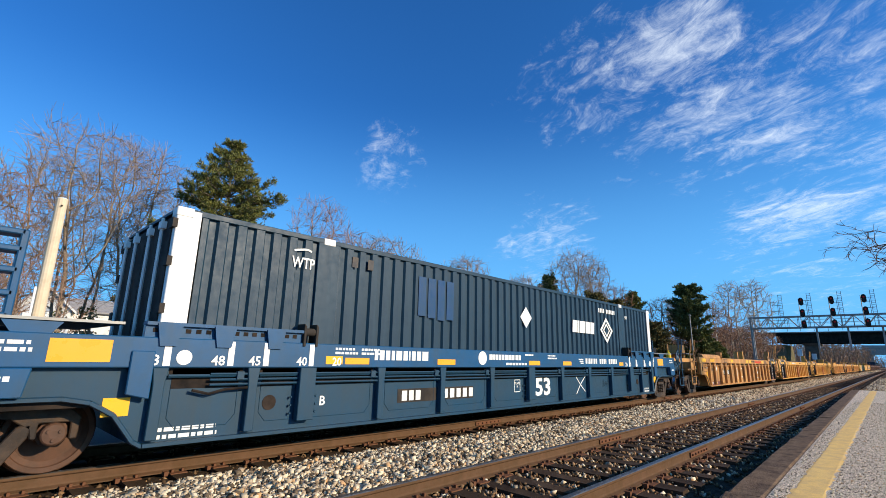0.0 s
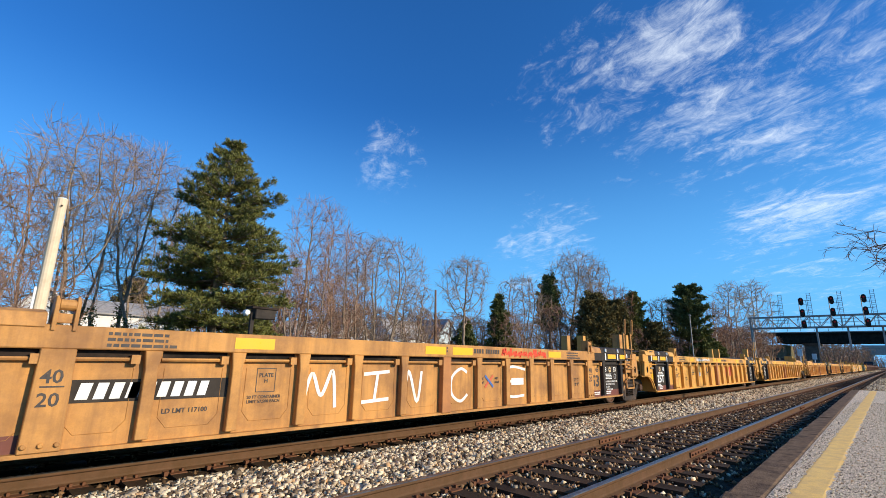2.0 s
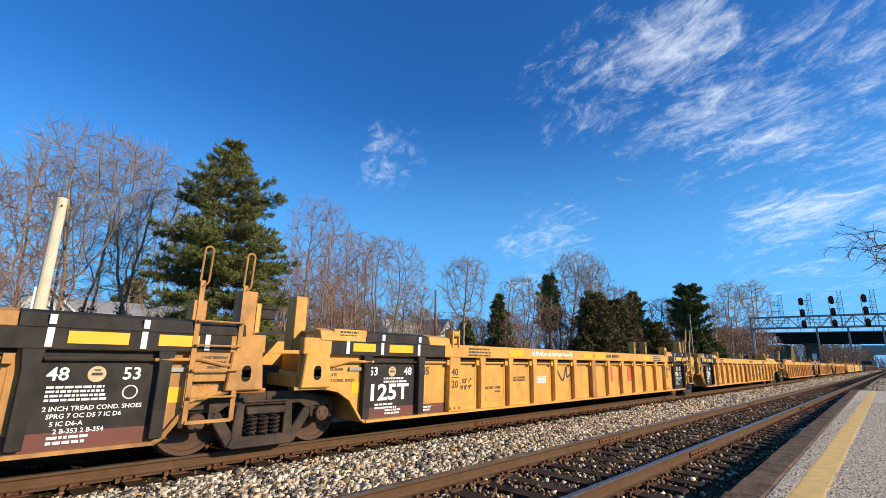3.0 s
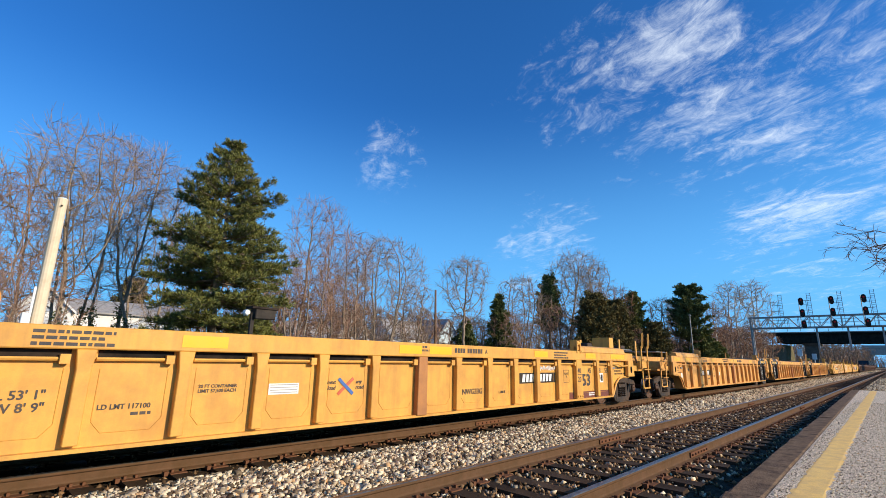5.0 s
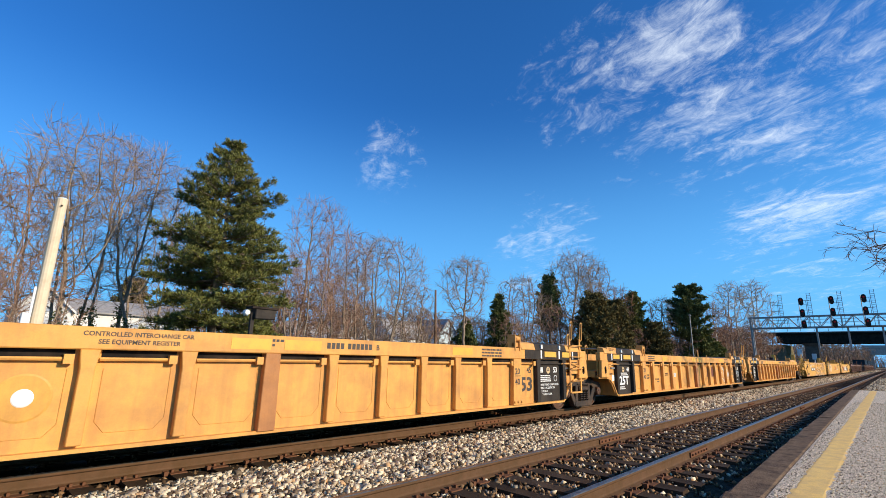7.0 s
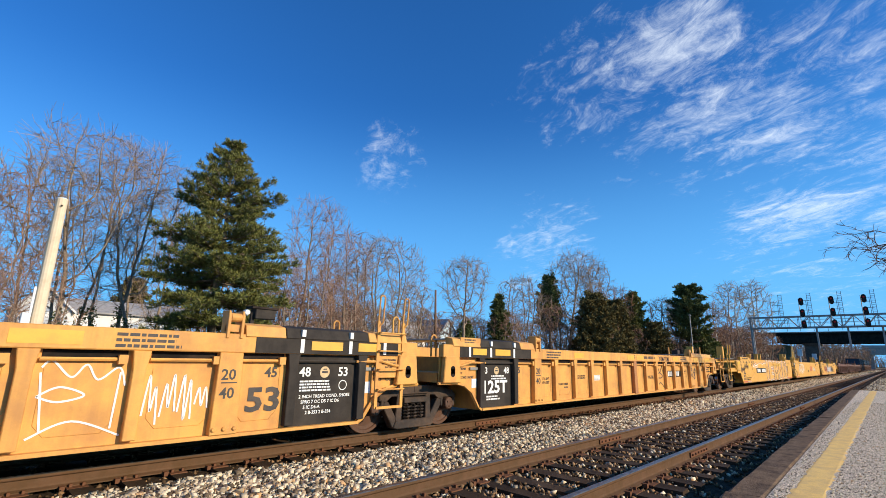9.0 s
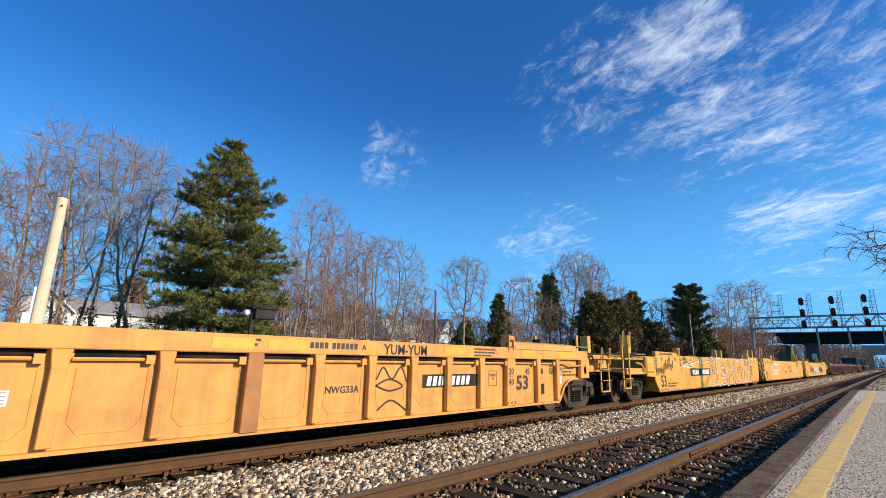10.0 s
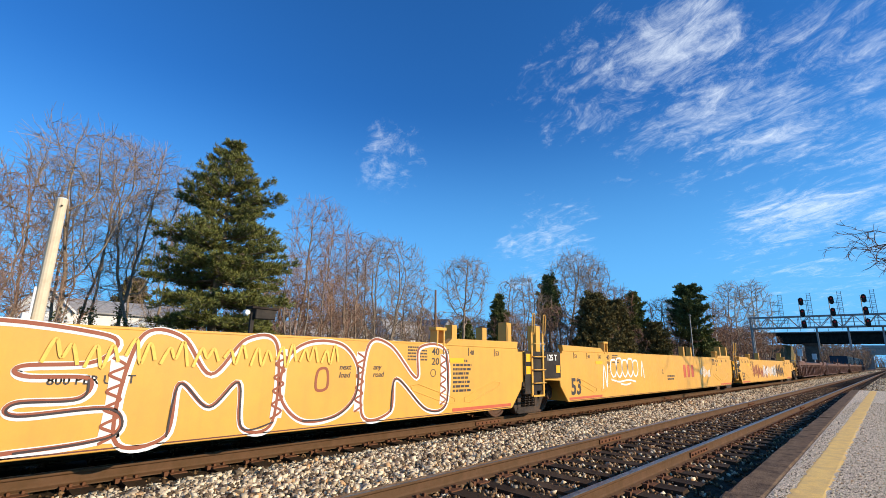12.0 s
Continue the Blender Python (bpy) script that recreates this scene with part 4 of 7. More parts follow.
def dark_panel(ob, e, big="", stripe=REFLECT):
    """Black-painted bay near an end, with white print."""
    a, b = sorted((e * 6.78, e * 8.0))
    plate_on(ob, a, b, 0.33, 1.33, BLACK_PAINT, PANEL_Y, "black_panel", 0.003)
    a, b = sorted((e * 6.2, e * 8.75))
    sill_stripe(ob, a, b, 1.345, 1.58, BLACK_PAINT, "black_band")
    for u in (6.9, 7.75, 8.45):
        part("white_mark", box(B(), e * u - 0.03, e * u + 0.03, Y0 - 0.010, Y0 - 0.004, 1.36, 1.57), LETTER_W, ob)
    for u0, u1 in ((7.05, 7.6), (7.9, 8.35)):
        a, b = sorted((e * u0, e * u1))
        part("reflector", box(B(), a, b, Y0 - 0.012, Y0 - 0.004, 1.40, 1.53), stripe, ob)
    for u in (6.9, 7.75):
        part("white_mark", prism(B(), [(e * u - 0.03, 1.59), (e * u + 0.03, 1.59), (e * u + 0.03, 1.69), (e * u - 0.03, 1.69)], Y0 - 0.03, Y0 + 0.01), LETTER_W, ob)
    if big:
        text(big, 0.36, LETTER_W, ob, e * 7.42 - 0.52, PANEL_Y - 0.006, 0.62, wide=1.2)
        small_print(2, 0.55, 0.03, LETTER_W, ob, e * 7.42 - 0.18, PANEL_Y - 0.003, 0.98, 4)
        small_print(2, 0.5, 0.03, LETTER_W, ob, e * 7.42 - 0.35, PANEL_Y - 0.003, 0.56, 14)
    else:
        small_print(4, 0.55, 0.024, LETTER_W, ob, e * 7.42 - 0.45, PANEL_Y - 0.003, 0.96, 5)
        for k_, line in enumerate(("2 INCH TREAD COND. SHOES", "SPRG 7 OC D5 7 IC D6", "5 IC D6-A", "2 B-353 2 B-354")):
            text(line, 0.066, LETTER_W, ob, e * 7.42 - 0.45 + 0.04 * k_, PANEL_Y - 0.006, 0.71 - 0.075 * k_)
    u = 7.38 if e > 0 else -7.42
    part("round_badge", tube(B(), (u, PANEL_Y - 0.008, 1.08), (u, PANEL_Y - 0.003, 1.08), 0.085, 20), BADGE, ob, "round pale badge")
    part("badge_print", box(box(B(), u - 0.05, u + 0.05, PANEL_Y - 0.011, PANEL_Y - 0.008, 1.065, 1.095), u - 0.03, u + 0.03, PANEL_Y - 0.011, PANEL_Y - 0.008, 1.115, 1.13), LETTER_K, ob)
    u = 7.72 if e > 0 else -7.86
    if not big:
        part("round_badge", ring(u, 0.88, 0.07, 0.012, PANEL_Y - 0.003), LETTER_W, ob, "round white outline")


def ring(u, z, rad, width, y):
    """A thin painted circle on the side."""
    return ribbon(B(), [(u + rad * math.cos(k * math.pi / 6), z + rad * math.sin(k * math.pi / 6)) for k in range(12)], width, y, closed=True)


def maroon_patch(ob, u0, u1):
    plate_on(ob, u0, u1, 0.31, 0.50, MAROON, PANEL_Y, "maroon_patch", 0.004)
    for u in (u0 + 0.35, u0 + 1.1):
        small_print(2, 0.35, 0.028, LETTER_W, ob, u, PANEL_Y - 0.004, 0.46, 2)


def reporting_panel(ob, u0, u1, z0=0.78, z1=1.02, italic=0.2):
    """Black panel with the car's mark and number as plain bars."""
    plate_on(ob, u0, u1, z0, z1, BLACK_PAINT, PANEL_Y, "number_panel", 0.004)
    h = (z1 - z0) * 0.72
    bars([0.11, 0.10, 0.10, 0.12], h, LETTER_W, ob, u0 + 0.10, PANEL_Y - 0.004, z0 + (z1 - z0) * 0.14, gap=0.28, slant=italic)
    bars([0.10] * 6, h, LETTER_W, ob, u1 - 1.12, PANEL_Y - 0.004, z0 + (z1 - z0) * 0.14, gap=0.28, slant=italic)


def slogan(ob, u, z):
    """Crossed-arrow sign between two words."""
    text("next\nload", 0.085, LETTER_K, ob, u - 0.19, PANEL_Y - 0.006, z + 0.04, "RIGHT", slant=0.2)
    text("any\nroad", 0.085, LETTER_K, ob, u + 0.19, PANEL_Y - 0.006, z + 0.04, slant=0.2)
    for m_, s, y in ((LETTER_R, 1, 0.004), (LETTER_B, -1, 0.007)):
        bm = ribbon(B(), [(u - 0.14, z - 0.12 * s), (u - 0.05, z - 0.04 * s), (u + 0.05, z + 0.04 * s), (u + 0.14, z + 0.12 * s)], 0.05, PANEL_Y - y)
        part("crossed_arrow", bm, m_, ob)


def strokes(ob, name, material, lines, width, y, closed=False):
    bm = B()
    for k, pts in enumerate(lines):
        ribbon(bm, pts, width, y - 0.0006 * (k % 3), closed=closed)
    return part(name, bm, material, ob)


def scribble(ob, u, z, w, h, n, material, width, y, seed, name="graffiti"):
    """A loose tag that spells nothing."""
    r = random.Random(seed)
    lines = []
    for i in range(n):
        x0 = u + w * i / n
        cw = w / n
        pts = [(x0 + cw * q, z + h * (r.uniform(0.6, 1.0) if k % 2 else r.uniform(0.0, 0.35))) for k, q in enumerate((0.02, 0.25, 0.45, 0.65, 0.85))]
        lines.append(pts)
    return strokes(ob, name, material, lines, width, y)


def roll(ob, s):
    ROLLING.append((ob, s))
    return ob

# ---------------------------------------------------------------- trees


def tubes_mesh(name, segs, material, sides):
    """All segments (p0, p1, r0, r1) as tapered tubes in one mesh."""
    p0 = np.array([s[0] for s in segs]); p1 = np.array([s[1] for s in segs])
    r0 = np.array([s[2] for s in segs]); r1 = np.array([s[3] for s in segs])
    w = p1 - p0
    w /= np.linalg.norm(w, axis=1, keepdims=True) + 1e-9
    ref = np.where(np.abs(w[:, 2:3]) < 0.9, np.array([[0, 0, 1.0]]), np.array([[1.0, 0, 0]]))
    u = np.cross(w, ref)
    u /= np.linalg.norm(u, axis=1, keepdims=True)
    v = np.cross(w, u)
    ang = np.arange(sides) * 2 * np.pi / sides
    ring = u[:, None] * np.cos(ang)[None, :, None] + v[:, None] * np.sin(ang)[None, :, None]
    verts = np.concatenate([p0[:, None] + ring * r0[:, None, None], p1[:, None] + ring * r1[:, None, None]], 1)
    k = len(segs)
    i = np.arange(sides)
    j = (i + 1) % sides
    quad = np.stack([i, j, j + sides, i + sides], 1)
    f = quad[None] + (np.arange(k) * 2 * sides)[:, None, None]
    me = bpy.data.meshes.new(name)
    verts, f = verts.reshape(-1, 3), f.reshape(-1, 4)
    me.vertices.add(len(verts)), me.loops.add(f.size), me.polygons.add(len(f))
    me.vertices.foreach_set("co", verts.ravel().astype(np.float32))
    me.loops.foreach_set("vertex_index", f.ravel().astype(np.int32))
    me.polygons.foreach_set("loop_start", np.arange(0, f.size, 4, dtype=np.int32))
    me.update(calc_edges=True)
    me.materials.append(material)
    me.shade_smooth()
    return me


def colonise(g, points, nodes, parents, step, kill, bias=-0.02, rounds=90):
    """Branches that grow step by step towards free points in the crown; gives nodes and the parent of each."""
    nodes, parents = [np.array(p, float) for p in nodes], list(parents)
    best = np.full(len(points), 1e9)
    near = np.zeros(len(points), int)
    fresh, taken = range(len(nodes)), set()
    for _ in range(rounds):
        new_p = np.array([nodes[i] for i in fresh])
        dist = np.linalg.norm(points[:, None] - new_p[None], axis=2)
        k = dist.argmin(1)
        dk = dist[np.arange(len(points)), k]
        closer = dk < best
        best[closer], near[closer] = dk[closer], np.array(list(fresh))[k[closer]]
        keep = best > kill
        points, best, near = points[keep], best[keep], near[keep]
        if len(points) == 0:
            break
        pos = np.array(nodes)
        pull = points - pos[near]
        pull /= np.linalg.norm(pull, axis=1, keepdims=True)
        total = np.zeros_like(pos)
        np.add.at(total, near, pull)
        fresh = []
        for i in np.unique(near):
            d = total[i] / (np.linalg.norm(total[i]) + 1e-9) + g.normal(0, 0.10, 3) + np.array([0, 0, bias])
            if parents[i] >= 0:
                ahead = (pos[i] - pos[parents[i]]) / step
                if float(d @ ahead) < -0.1:
                    continue
                d = d + 0.40 * ahead
            d /= np.linalg.norm(d)
            q = pos[i] + d * step
            key = (i, round(d[0] * 3), round(d[1] * 3), round(d[2] * 3))
            if key in taken:
                continue
            taken.add(key)
            fresh.append(len(nodes))
            nodes.append(q)
            parents.append(int(i))
        if not fresh:
            break
    return np.array(nodes), parents


def branch_segments(g, nodes, parents, thin, power, twig, twigs):
    """Limb and twig segments, each limb as thick as the branches that it bears."""
    k = len(nodes)
    area = np.zeros(k)
    kids = np.zeros(k, int)
    for i in range(k - 1, -1, -1):
        if area[i] == 0:
            area[i] = thin ** power
        if parents[i] >= 0:
            area[parents[i]] += area[i]
            kids[parents[i]] += 1
    rad = area ** (1 / power)
    limbs, fine = [], []
    for i in range(k):
        j = parents[i]
        if j < 0:
            continue
        r1 = min(rad[i], rad[j] * 0.97)
        (limbs if rad[i] > thin * 2.6 else fine).append((nodes[j], nodes[i], min(rad[j], r1 * 1.5), r1))
        if rad[i] < thin * 3.0:
            d0 = (nodes[i] - nodes[j]) / (np.linalg.norm(nodes[i] - nodes[j]) + 1e-9)
            for _ in range(twigs + 2 * (kids[i] == 0)):
                d = d0 + g.normal(0, 0.42, 3) + np.array([0, 0, 0.06])
                d /= np.linalg.norm(d)
                a = nodes[j] + (nodes[i] - nodes[j]) * g.random()
                m = a + d * twig * g.uniform(0.35, 0.75)
                e = m + (d + g.normal(0, 0.25, 3)) * twig * g.uniform(0.25, 0.6)
                fine += [(a, m, thin * 0.9, thin * 0.8), (m, e, thin * 0.8, thin * 0.55)]
    return limbs, fine


def bare_tree(x, y, height, seed, label, width=6.0, off=(0.0, 0.0), crown=0.22, stems=1, points=448, bark=None, twig=None, fan=0.75, full=0.62, twigs=2, ivy=0.0, ground=-0.2, lump=0.3):
    """A leafless tree: one or several stems, forking limbs and a crown of fine twigs."""
    g = np.random.default_rng(seed)
    ob = thing("bare_tree", pose(x, y, ground), label, "tree", "bare trees beyond the train")
    t_ = g.random(points) ** 0.72
    az = g.uniform(0, 6.283, points)
    ph = g.uniform(0, 6.283, 4)
    prof = (0.10 + 0.95 * t_ ** full) * np.sqrt(1 - 0.97 * t_ ** 3.2)
    lobes = 1.12 - lump + lump * np.sin(2 * az + ph[0] + 3 * t_) * np.sin(3 * az + ph[1]) + lump * np.sin(5 * az + ph[2] + 9 * t_) * 0.6
    rr = width * 0.64 * prof * np.clip(lobes + lump * 0.4, 0.3, 1.25) * g.random(points) ** 0.42
    z = height * (crown + (0.985 - crown) * t_)
    pts = np.stack([rr * np.cos(az) + off[0] * (0.35 + 0.65 * t_), rr * np.sin(az) + off[1] * (0.35 + 0.65 * t_), z], 1)
    step = max(0.026 * height, 0.26)
    nodes, parents = [], []
    for s in range(stems):
        a = 6.283 * s / stems + g.uniform(-0.4, 0.4)
        p = np.array([0.12 * stems * math.cos(a), 0.12 * stems * math.sin(a), 0.0]) * (stems > 1)
        lean = np.array([math.cos(a) * fan * (stems > 1), math.sin(a) * fan * (stems > 1), 1.0])
        parents.append(-1)
        nodes.append(p)
        for _ in range(max(2, int(height * crown * 0.7 / step))):
            lean = lean + g.normal(0, 0.07, 3) * np.array([1, 1, 0])
            p = p + lean / np.linalg.norm(lean) * step
            parents.append(len(nodes) - 1)
            nodes.append(p)
    nodes, parents = colonise(g, pts, nodes, parents, step, step * 1.25)
    thin = 0.0040 + 0.00021 * math.hypot(x, y)
    limbs, fine = branch_segments(g, nodes, parents, thin, 2.05, 0.062 * height + 0.15, twigs)
    part("trunk", tubes_mesh("trunk", limbs, bark or BARK, 6), None, ob)
    part("crown", tubes_mesh("crown", fine, twig or TWIG, 3), None, ob)
    if ivy:
        low = [(a_, b_, c_) for a_, b_, c_, _ in limbs if a_[2] < ivy and c_ > thin * 4]
        cs = np.concatenate([a_ + (b_ - a_) * g.random((26, 1)) + g.normal(0, c_ + 0.05, (26, 3)) for a_, b_, c_ in low])
        part("ivy", needles("ivy", cs, np.tile(np.array([0, 0, -0.3]), (len(cs), 1)), 0.10, NEEDLE_C, 4, 0.4, 0.9, seed), None, ob, "dark green climbing ivy")
    return ob


def needles(name, centres, dirs, size, material, per=9, width=0.16, spread=0.9, r=None):
    """Tufts of thin pointed blades round each centre."""
    g = np.random.default_rng(r)
    k = len(centres)
    d = dirs[:, None] + g.normal(0, spread, (k, per, 3))
    d /= np.linalg.norm(d, axis=2, keepdims=True)
    side = np.cross(d, g.normal(0, 1, (k, per, 3)))
    side /= np.linalg.norm(side, axis=2, keepdims=True) + 1e-9
    ln = size * g.uniform(0.6, 1.25, (k, per, 1))
    c = centres[:, None] + d * ln * 0.08
    tip = c + d * ln
    w = side * ln * width
    mid = c + d * ln * 0.45
    v = np.stack([c, mid + w, tip, mid - w], 2).reshape(-1, 3)
    f = np.arange(k * per * 4).reshape(-1, 4)
    me = bpy.data.meshes.new(name)
    me.vertices.add(len(v)), me.loops.add(f.size), me.polygons.add(len(f))
    me.vertices.foreach_set("co", v.ravel().astype(np.float32))
    me.loops.foreach_set("vertex_index", f.ravel().astype(np.int32))
    me.polygons.foreach_set("loop_start", np.arange(0, f.size, 4, dtype=np.int32))
    me.update(calc_edges=True)
    me.materials.append(material)
    return me


def pine(x, y, height, width, seed, label, material, tuft=0.26, tiers=26, bottom=0.08, shape=0.8, density=1.0, per=7, blade=0.16, ragged=0.4, ground=-0.2, category="tree", bulge=0.0):
    """An evergreen with whorls of boughs, each set with needle tufts."""
    r = random.Random(seed)
    ob = thing("evergreen_tree", pose(x, y, ground), label, category, "evergreens beyond the train")
    trunk, boughs, cs, ds = [], [], [], []
    steps = 8
    for i in range(steps):
        z0, z1 = height * 0.97 * i / steps, height * 0.97 * (i + 1) / steps
        trunk.append((np.array([0.03 * math.sin(i), 0, z0]), np.array([0.03 * math.sin(i + 1), 0, z1]), height * 0.02 * (1 - i / steps) + 0.015, height * 0.02 * (1 - (i + 1) / steps) + 0.015))
    for t_ in range(tiers):
        f = bottom + (1 - bottom) * (t_ + r.uniform(-0.3, 0.3)) / tiers
        f = min(max(f, 0.02), 0.985)
        z = f * height
        prof = (1 - f) ** shape if bulge == 0 else math.sin(math.pi * min(1, (1 - f) * 0.75 + 0.10)) ** 0.8
        reach = width * 0.5 * prof
        n = r.randint(5, 8)
        a0 = r.uniform(0, 6.283)
        for b_ in range(n):
            ln = reach * r.uniform(1 - ragged, 1 + ragged * 0.45) + 0.12
            az = a0 + 6.283 * b_ / n + r.uniform(-0.35, 0.35)
            p = np.array([0, 0, z])
            d = np.array([math.cos(az), math.sin(az), r.uniform(-0.05, 0.28) + 0.35 * f])
            d /= np.linalg.norm(d)
            k = max(2, int(ln / 0.5))
            for s in range(k):
                d2 = d + np.array([r.gauss(0, 0.08), r.gauss(0, 0.08), 0.07 * s])
                d2 /= np.linalg.norm(d2)
                q = p + d2 * ln / k
                boughs.append((p, q, 0.03 * (1 - s / k) + 0.008, 0.03 * (1 - (s + 1) / k) + 0.006))
                m_ = int(density * (2 + 7 * (s + 0.6) / k) * ln / k / 0.35 + 1)
                for _ in range(m_):
                    u_ = r.random()
                    off = np.array([r.gauss(0, 0.16), r.gauss(0, 0.16), r.gauss(0.05, 0.10)]) * (0.6 + 0.8 * ln / k)
                    cs.append(p + (q - p) * u_ + off)
                    ds.append(d2 * 0.8 + np.array([0, 0, 0.5]))
                p = q
    part("trunk", tubes_mesh("trunk", trunk, BARK, 8), None, ob)
    part("branchwork", tubes_mesh("branchwork", boughs, BARK, 4), None, ob)
    part("crown", needles("crown", np.array(cs), np.array(ds), tuft, material, per, blade, 0.75, seed), None, ob)
    return ob


def white_pine(x, y, height, seed, label, reach, whorls=22, ground=-0.2):
    """A tall pine with plates of boughs; reach: (share of height, west, east) lengths of the boughs."""
    g = np.random.default_rng(seed)
    ob = thing("evergreen_tree", pose(x, y, ground), label, "tree", "evergreens beyond the train")
    trunk, boughs, cs, ds = [], [], [], []
    for i in range(12):
        za, zb_ = height * 0.97 * i / 12, height * 0.97 * (i + 1) / 12
        trunk.append((np.array([0.05 * math.sin(i), 0, za]), np.array([0.05 * math.sin(i + 1), 0, zb_]), 0.23 * (1 - i / 12) + 0.02, 0.23 * (1 - (i + 1) / 12) + 0.02))
    fs, west, east = [np.array(q) for q in zip(*reach)]
    east_dir = np.array([0.69, -0.72])

    def tuft(p, d):
        cs.append(p)
        ds.append(d)

    for w in range(whorls):
        f = 0.10 + 0.86 * (w + g.uniform(-0.45, 0.45)) / (whorls - 1)
        n = 9 if f < 0.85 else 6
        a0 = g.uniform(0, 6.283)
        for b_ in range(n):
            az = a0 + 6.283 * b_ / n + g.uniform(-0.3, 0.3)
            flat_d = np.array([math.cos(az), math.sin(az)])
            c = float(flat_d @ east_dir)
            ln = (np.interp(f, fs, west) * (1 - c) + np.interp(f, fs, east) * (1 + c)) / 2 * g.uniform(0.72, 1.06)
            p = np.array([0, 0, f * height + g.uniform(-0.12, 0.12)])
            rise = -0.12 + 0.95 * max(0.0, f - 0.35) ** 1.2 + g.uniform(-0.06, 0.12)
            k = max(3, int(ln / 0.32))
            for s in range(k):
                u = (s + 1) / k
                d = np.array([flat_d[0], flat_d[1], rise + 0.40 * max(0.0, u - 0.55)]) + g.normal(0, 0.07, 3)
                d /= np.linalg.norm(d)
                q = p + d * ln / k
                boughs.append((p, q, 0.045 * (1 - s / k) * (0.5 + ln / 5) + 0.007, 0.045 * (1 - u) * (0.5 + ln / 5) + 0.006))
                if u > 0.25 or ln < 1.2:
                    for side in (-1, 1):
                        for _ in range(2):
                            bl = (0.30 + 0.26 * min(ln, 3.4) * (1.15 - u)) * g.uniform(0.6, 1.2)
                            sd = d * g.uniform(0.5, 1.0) + side * np.array([-d[1], d[0], 0]) * g.uniform(0.5, 1.1) + np.array([0, 0, g.uniform(-0.15, 0.65)])
                            sd /= np.linalg.norm(sd)
                            m = p + (q - p) * g.random()
                            boughs.append((m, m + sd * bl, 0.011, 0.005))
                            for t_ in np.arange(0.25, 1.01, 0.105 / bl):
                                tuft(m + sd * bl * t_ + g.normal(0, 0.035, 3), sd * 0.9 + np.array([0, 0, 0.55]))
                p = q
            for _ in range(4):
                tuft(p + g.normal(0, 0.05, 3), d + np.array([0, 0, 0.6]))
    for _ in range(20):
        tuft(np.array([0, 0, height * g.uniform(0.93, 1.0)]) + g.normal(0, 0.05, 3), np.array([0, 0, 1.2]))
    part("trunk", tubes_mesh("trunk", trunk, BARK, 9), None, ob)
    part("branchwork", tubes_mesh("branchwork", boughs, BARK, 4), None, ob)
    part("crown", needles("crown", np.array(cs), np.array(ds), 0.20, NEEDLE, 10, 0.085, 0.70, seed), None, ob)
    return ob


PINE_REACH = ((0.0, 2.7, 2.4), (0.18, 3.0, 2.7), (0.28, 3.1, 3.0), (0.36, 2.7, 3.5), (0.44, 3.4, 4.0), (0.50, 2.5, 3.9), (0.56, 3.1, 3.3), (0.62, 1.9, 2.0), (0.67, 2.3, 2.3), (0.73, 2.1, 3.3), (0.77, 1.8, 1.7), (0.83, 1.8, 1.0), (0.90, 1.2, 0.8), (0.96, 0.5, 0.45), (1.0, 0.25, 0.25))
white_pine(8.75, 24, 12.5, 3, "tall green pine tree with ragged layered boughs", PINE_REACH)
pine(12.9, 59, 9.2, 5.6, 5, "small green cedar behind the low house", NEEDLE_B, tuft=0.4, tiers=18, density=1.6, shape=0.6)
pine(12.2, 26.5, 4.2, 3.2, 6, "low green pine beside the tall one", NEEDLE, tuft=0.28, tiers=14, density=1.6)

bare_tree(4.9, 30, 13.1, 11, "tall bare tree with spreading grey limbs", width=7.4, off=(-1.5, 0), crown=0.30, stems=2, points=961, fan=0.35, ivy=3.0)
bare_tree(5.5, 31, 13.6, 12, "tall bare tree with leaning grey limbs and ivy", width=6.6, off=(0.9, 0), crown=0.28, stems=3, points=961, fan=0.35, ivy=3.6)
bare_tree(2.6, 33, 12.2, 18, "bare tree with ivy-dark stems", width=6.0, crown=0.22, stems=2, points=555, fan=0.4)
bare_tree(8.6, 35, 12.0, 14, "bare tree behind the tall pine", width=6.0, crown=0.22, stems=2, points=448, fan=0.4)
bare_tree(0.4, 28, 9.6, 13, "bare tree with reddish brown twigs", width=5.0, crown=0.12, stems=3, points=555, twig=TWIG_B)
bare_tree(-1.4, 26, 8.2, 15, "tangled leafless thicket with reddish twigs", width=5.0, crown=0.08, stems=4, points=512, twig=TWIG_B)
bare_tree(0.5, 23, 5.2, 16, "tangled leafless thicket with reddish twigs", width=3.6, crown=0.06, stems=5, points=448, twig=TWIG_B)
bare_tree(2.2, 25, 5.4, 17, "tangled leafless thicket with reddish twigs", width=4.0, crown=0.06, stems=5, points=448, twig=TWIG_B)
bare_tree(19.9, 34, 14.7, 21, "bare tree with reddish buds", width=6.0, crown=0.2, stems=2, points=662, twig=TWIG_B)
bare_tree(17.2, 31, 9.0, 22, "leafless brushy tree with reddish twigs", width=6.0, crown=0.08, stems=4, points=512, twig=TWIG_B)
bare_tree(24.4, 36, 12.9, 23, "bare tree with fine reddish-brown twigs", width=7.0, crown=0.18, stems=3, points=662, twig=TWIG_B)
bare_tree(21.6, 33, 7.5, 27, "leafless brush with reddish twigs", width=6.0, crown=0.06, stems=5, points=448, twig=TWIG_B)
bare_tree(30.4, 38, 13.9, 25, "bare tree with upswept grey twigs", width=10.0, crown=0.10, stems=5, points=908, fan=0.55)
bare_tree(27.0, 40, 11.0, 24, "bare tree with upswept grey twigs", width=6.0, crown=0.12, stems=3, points=448)
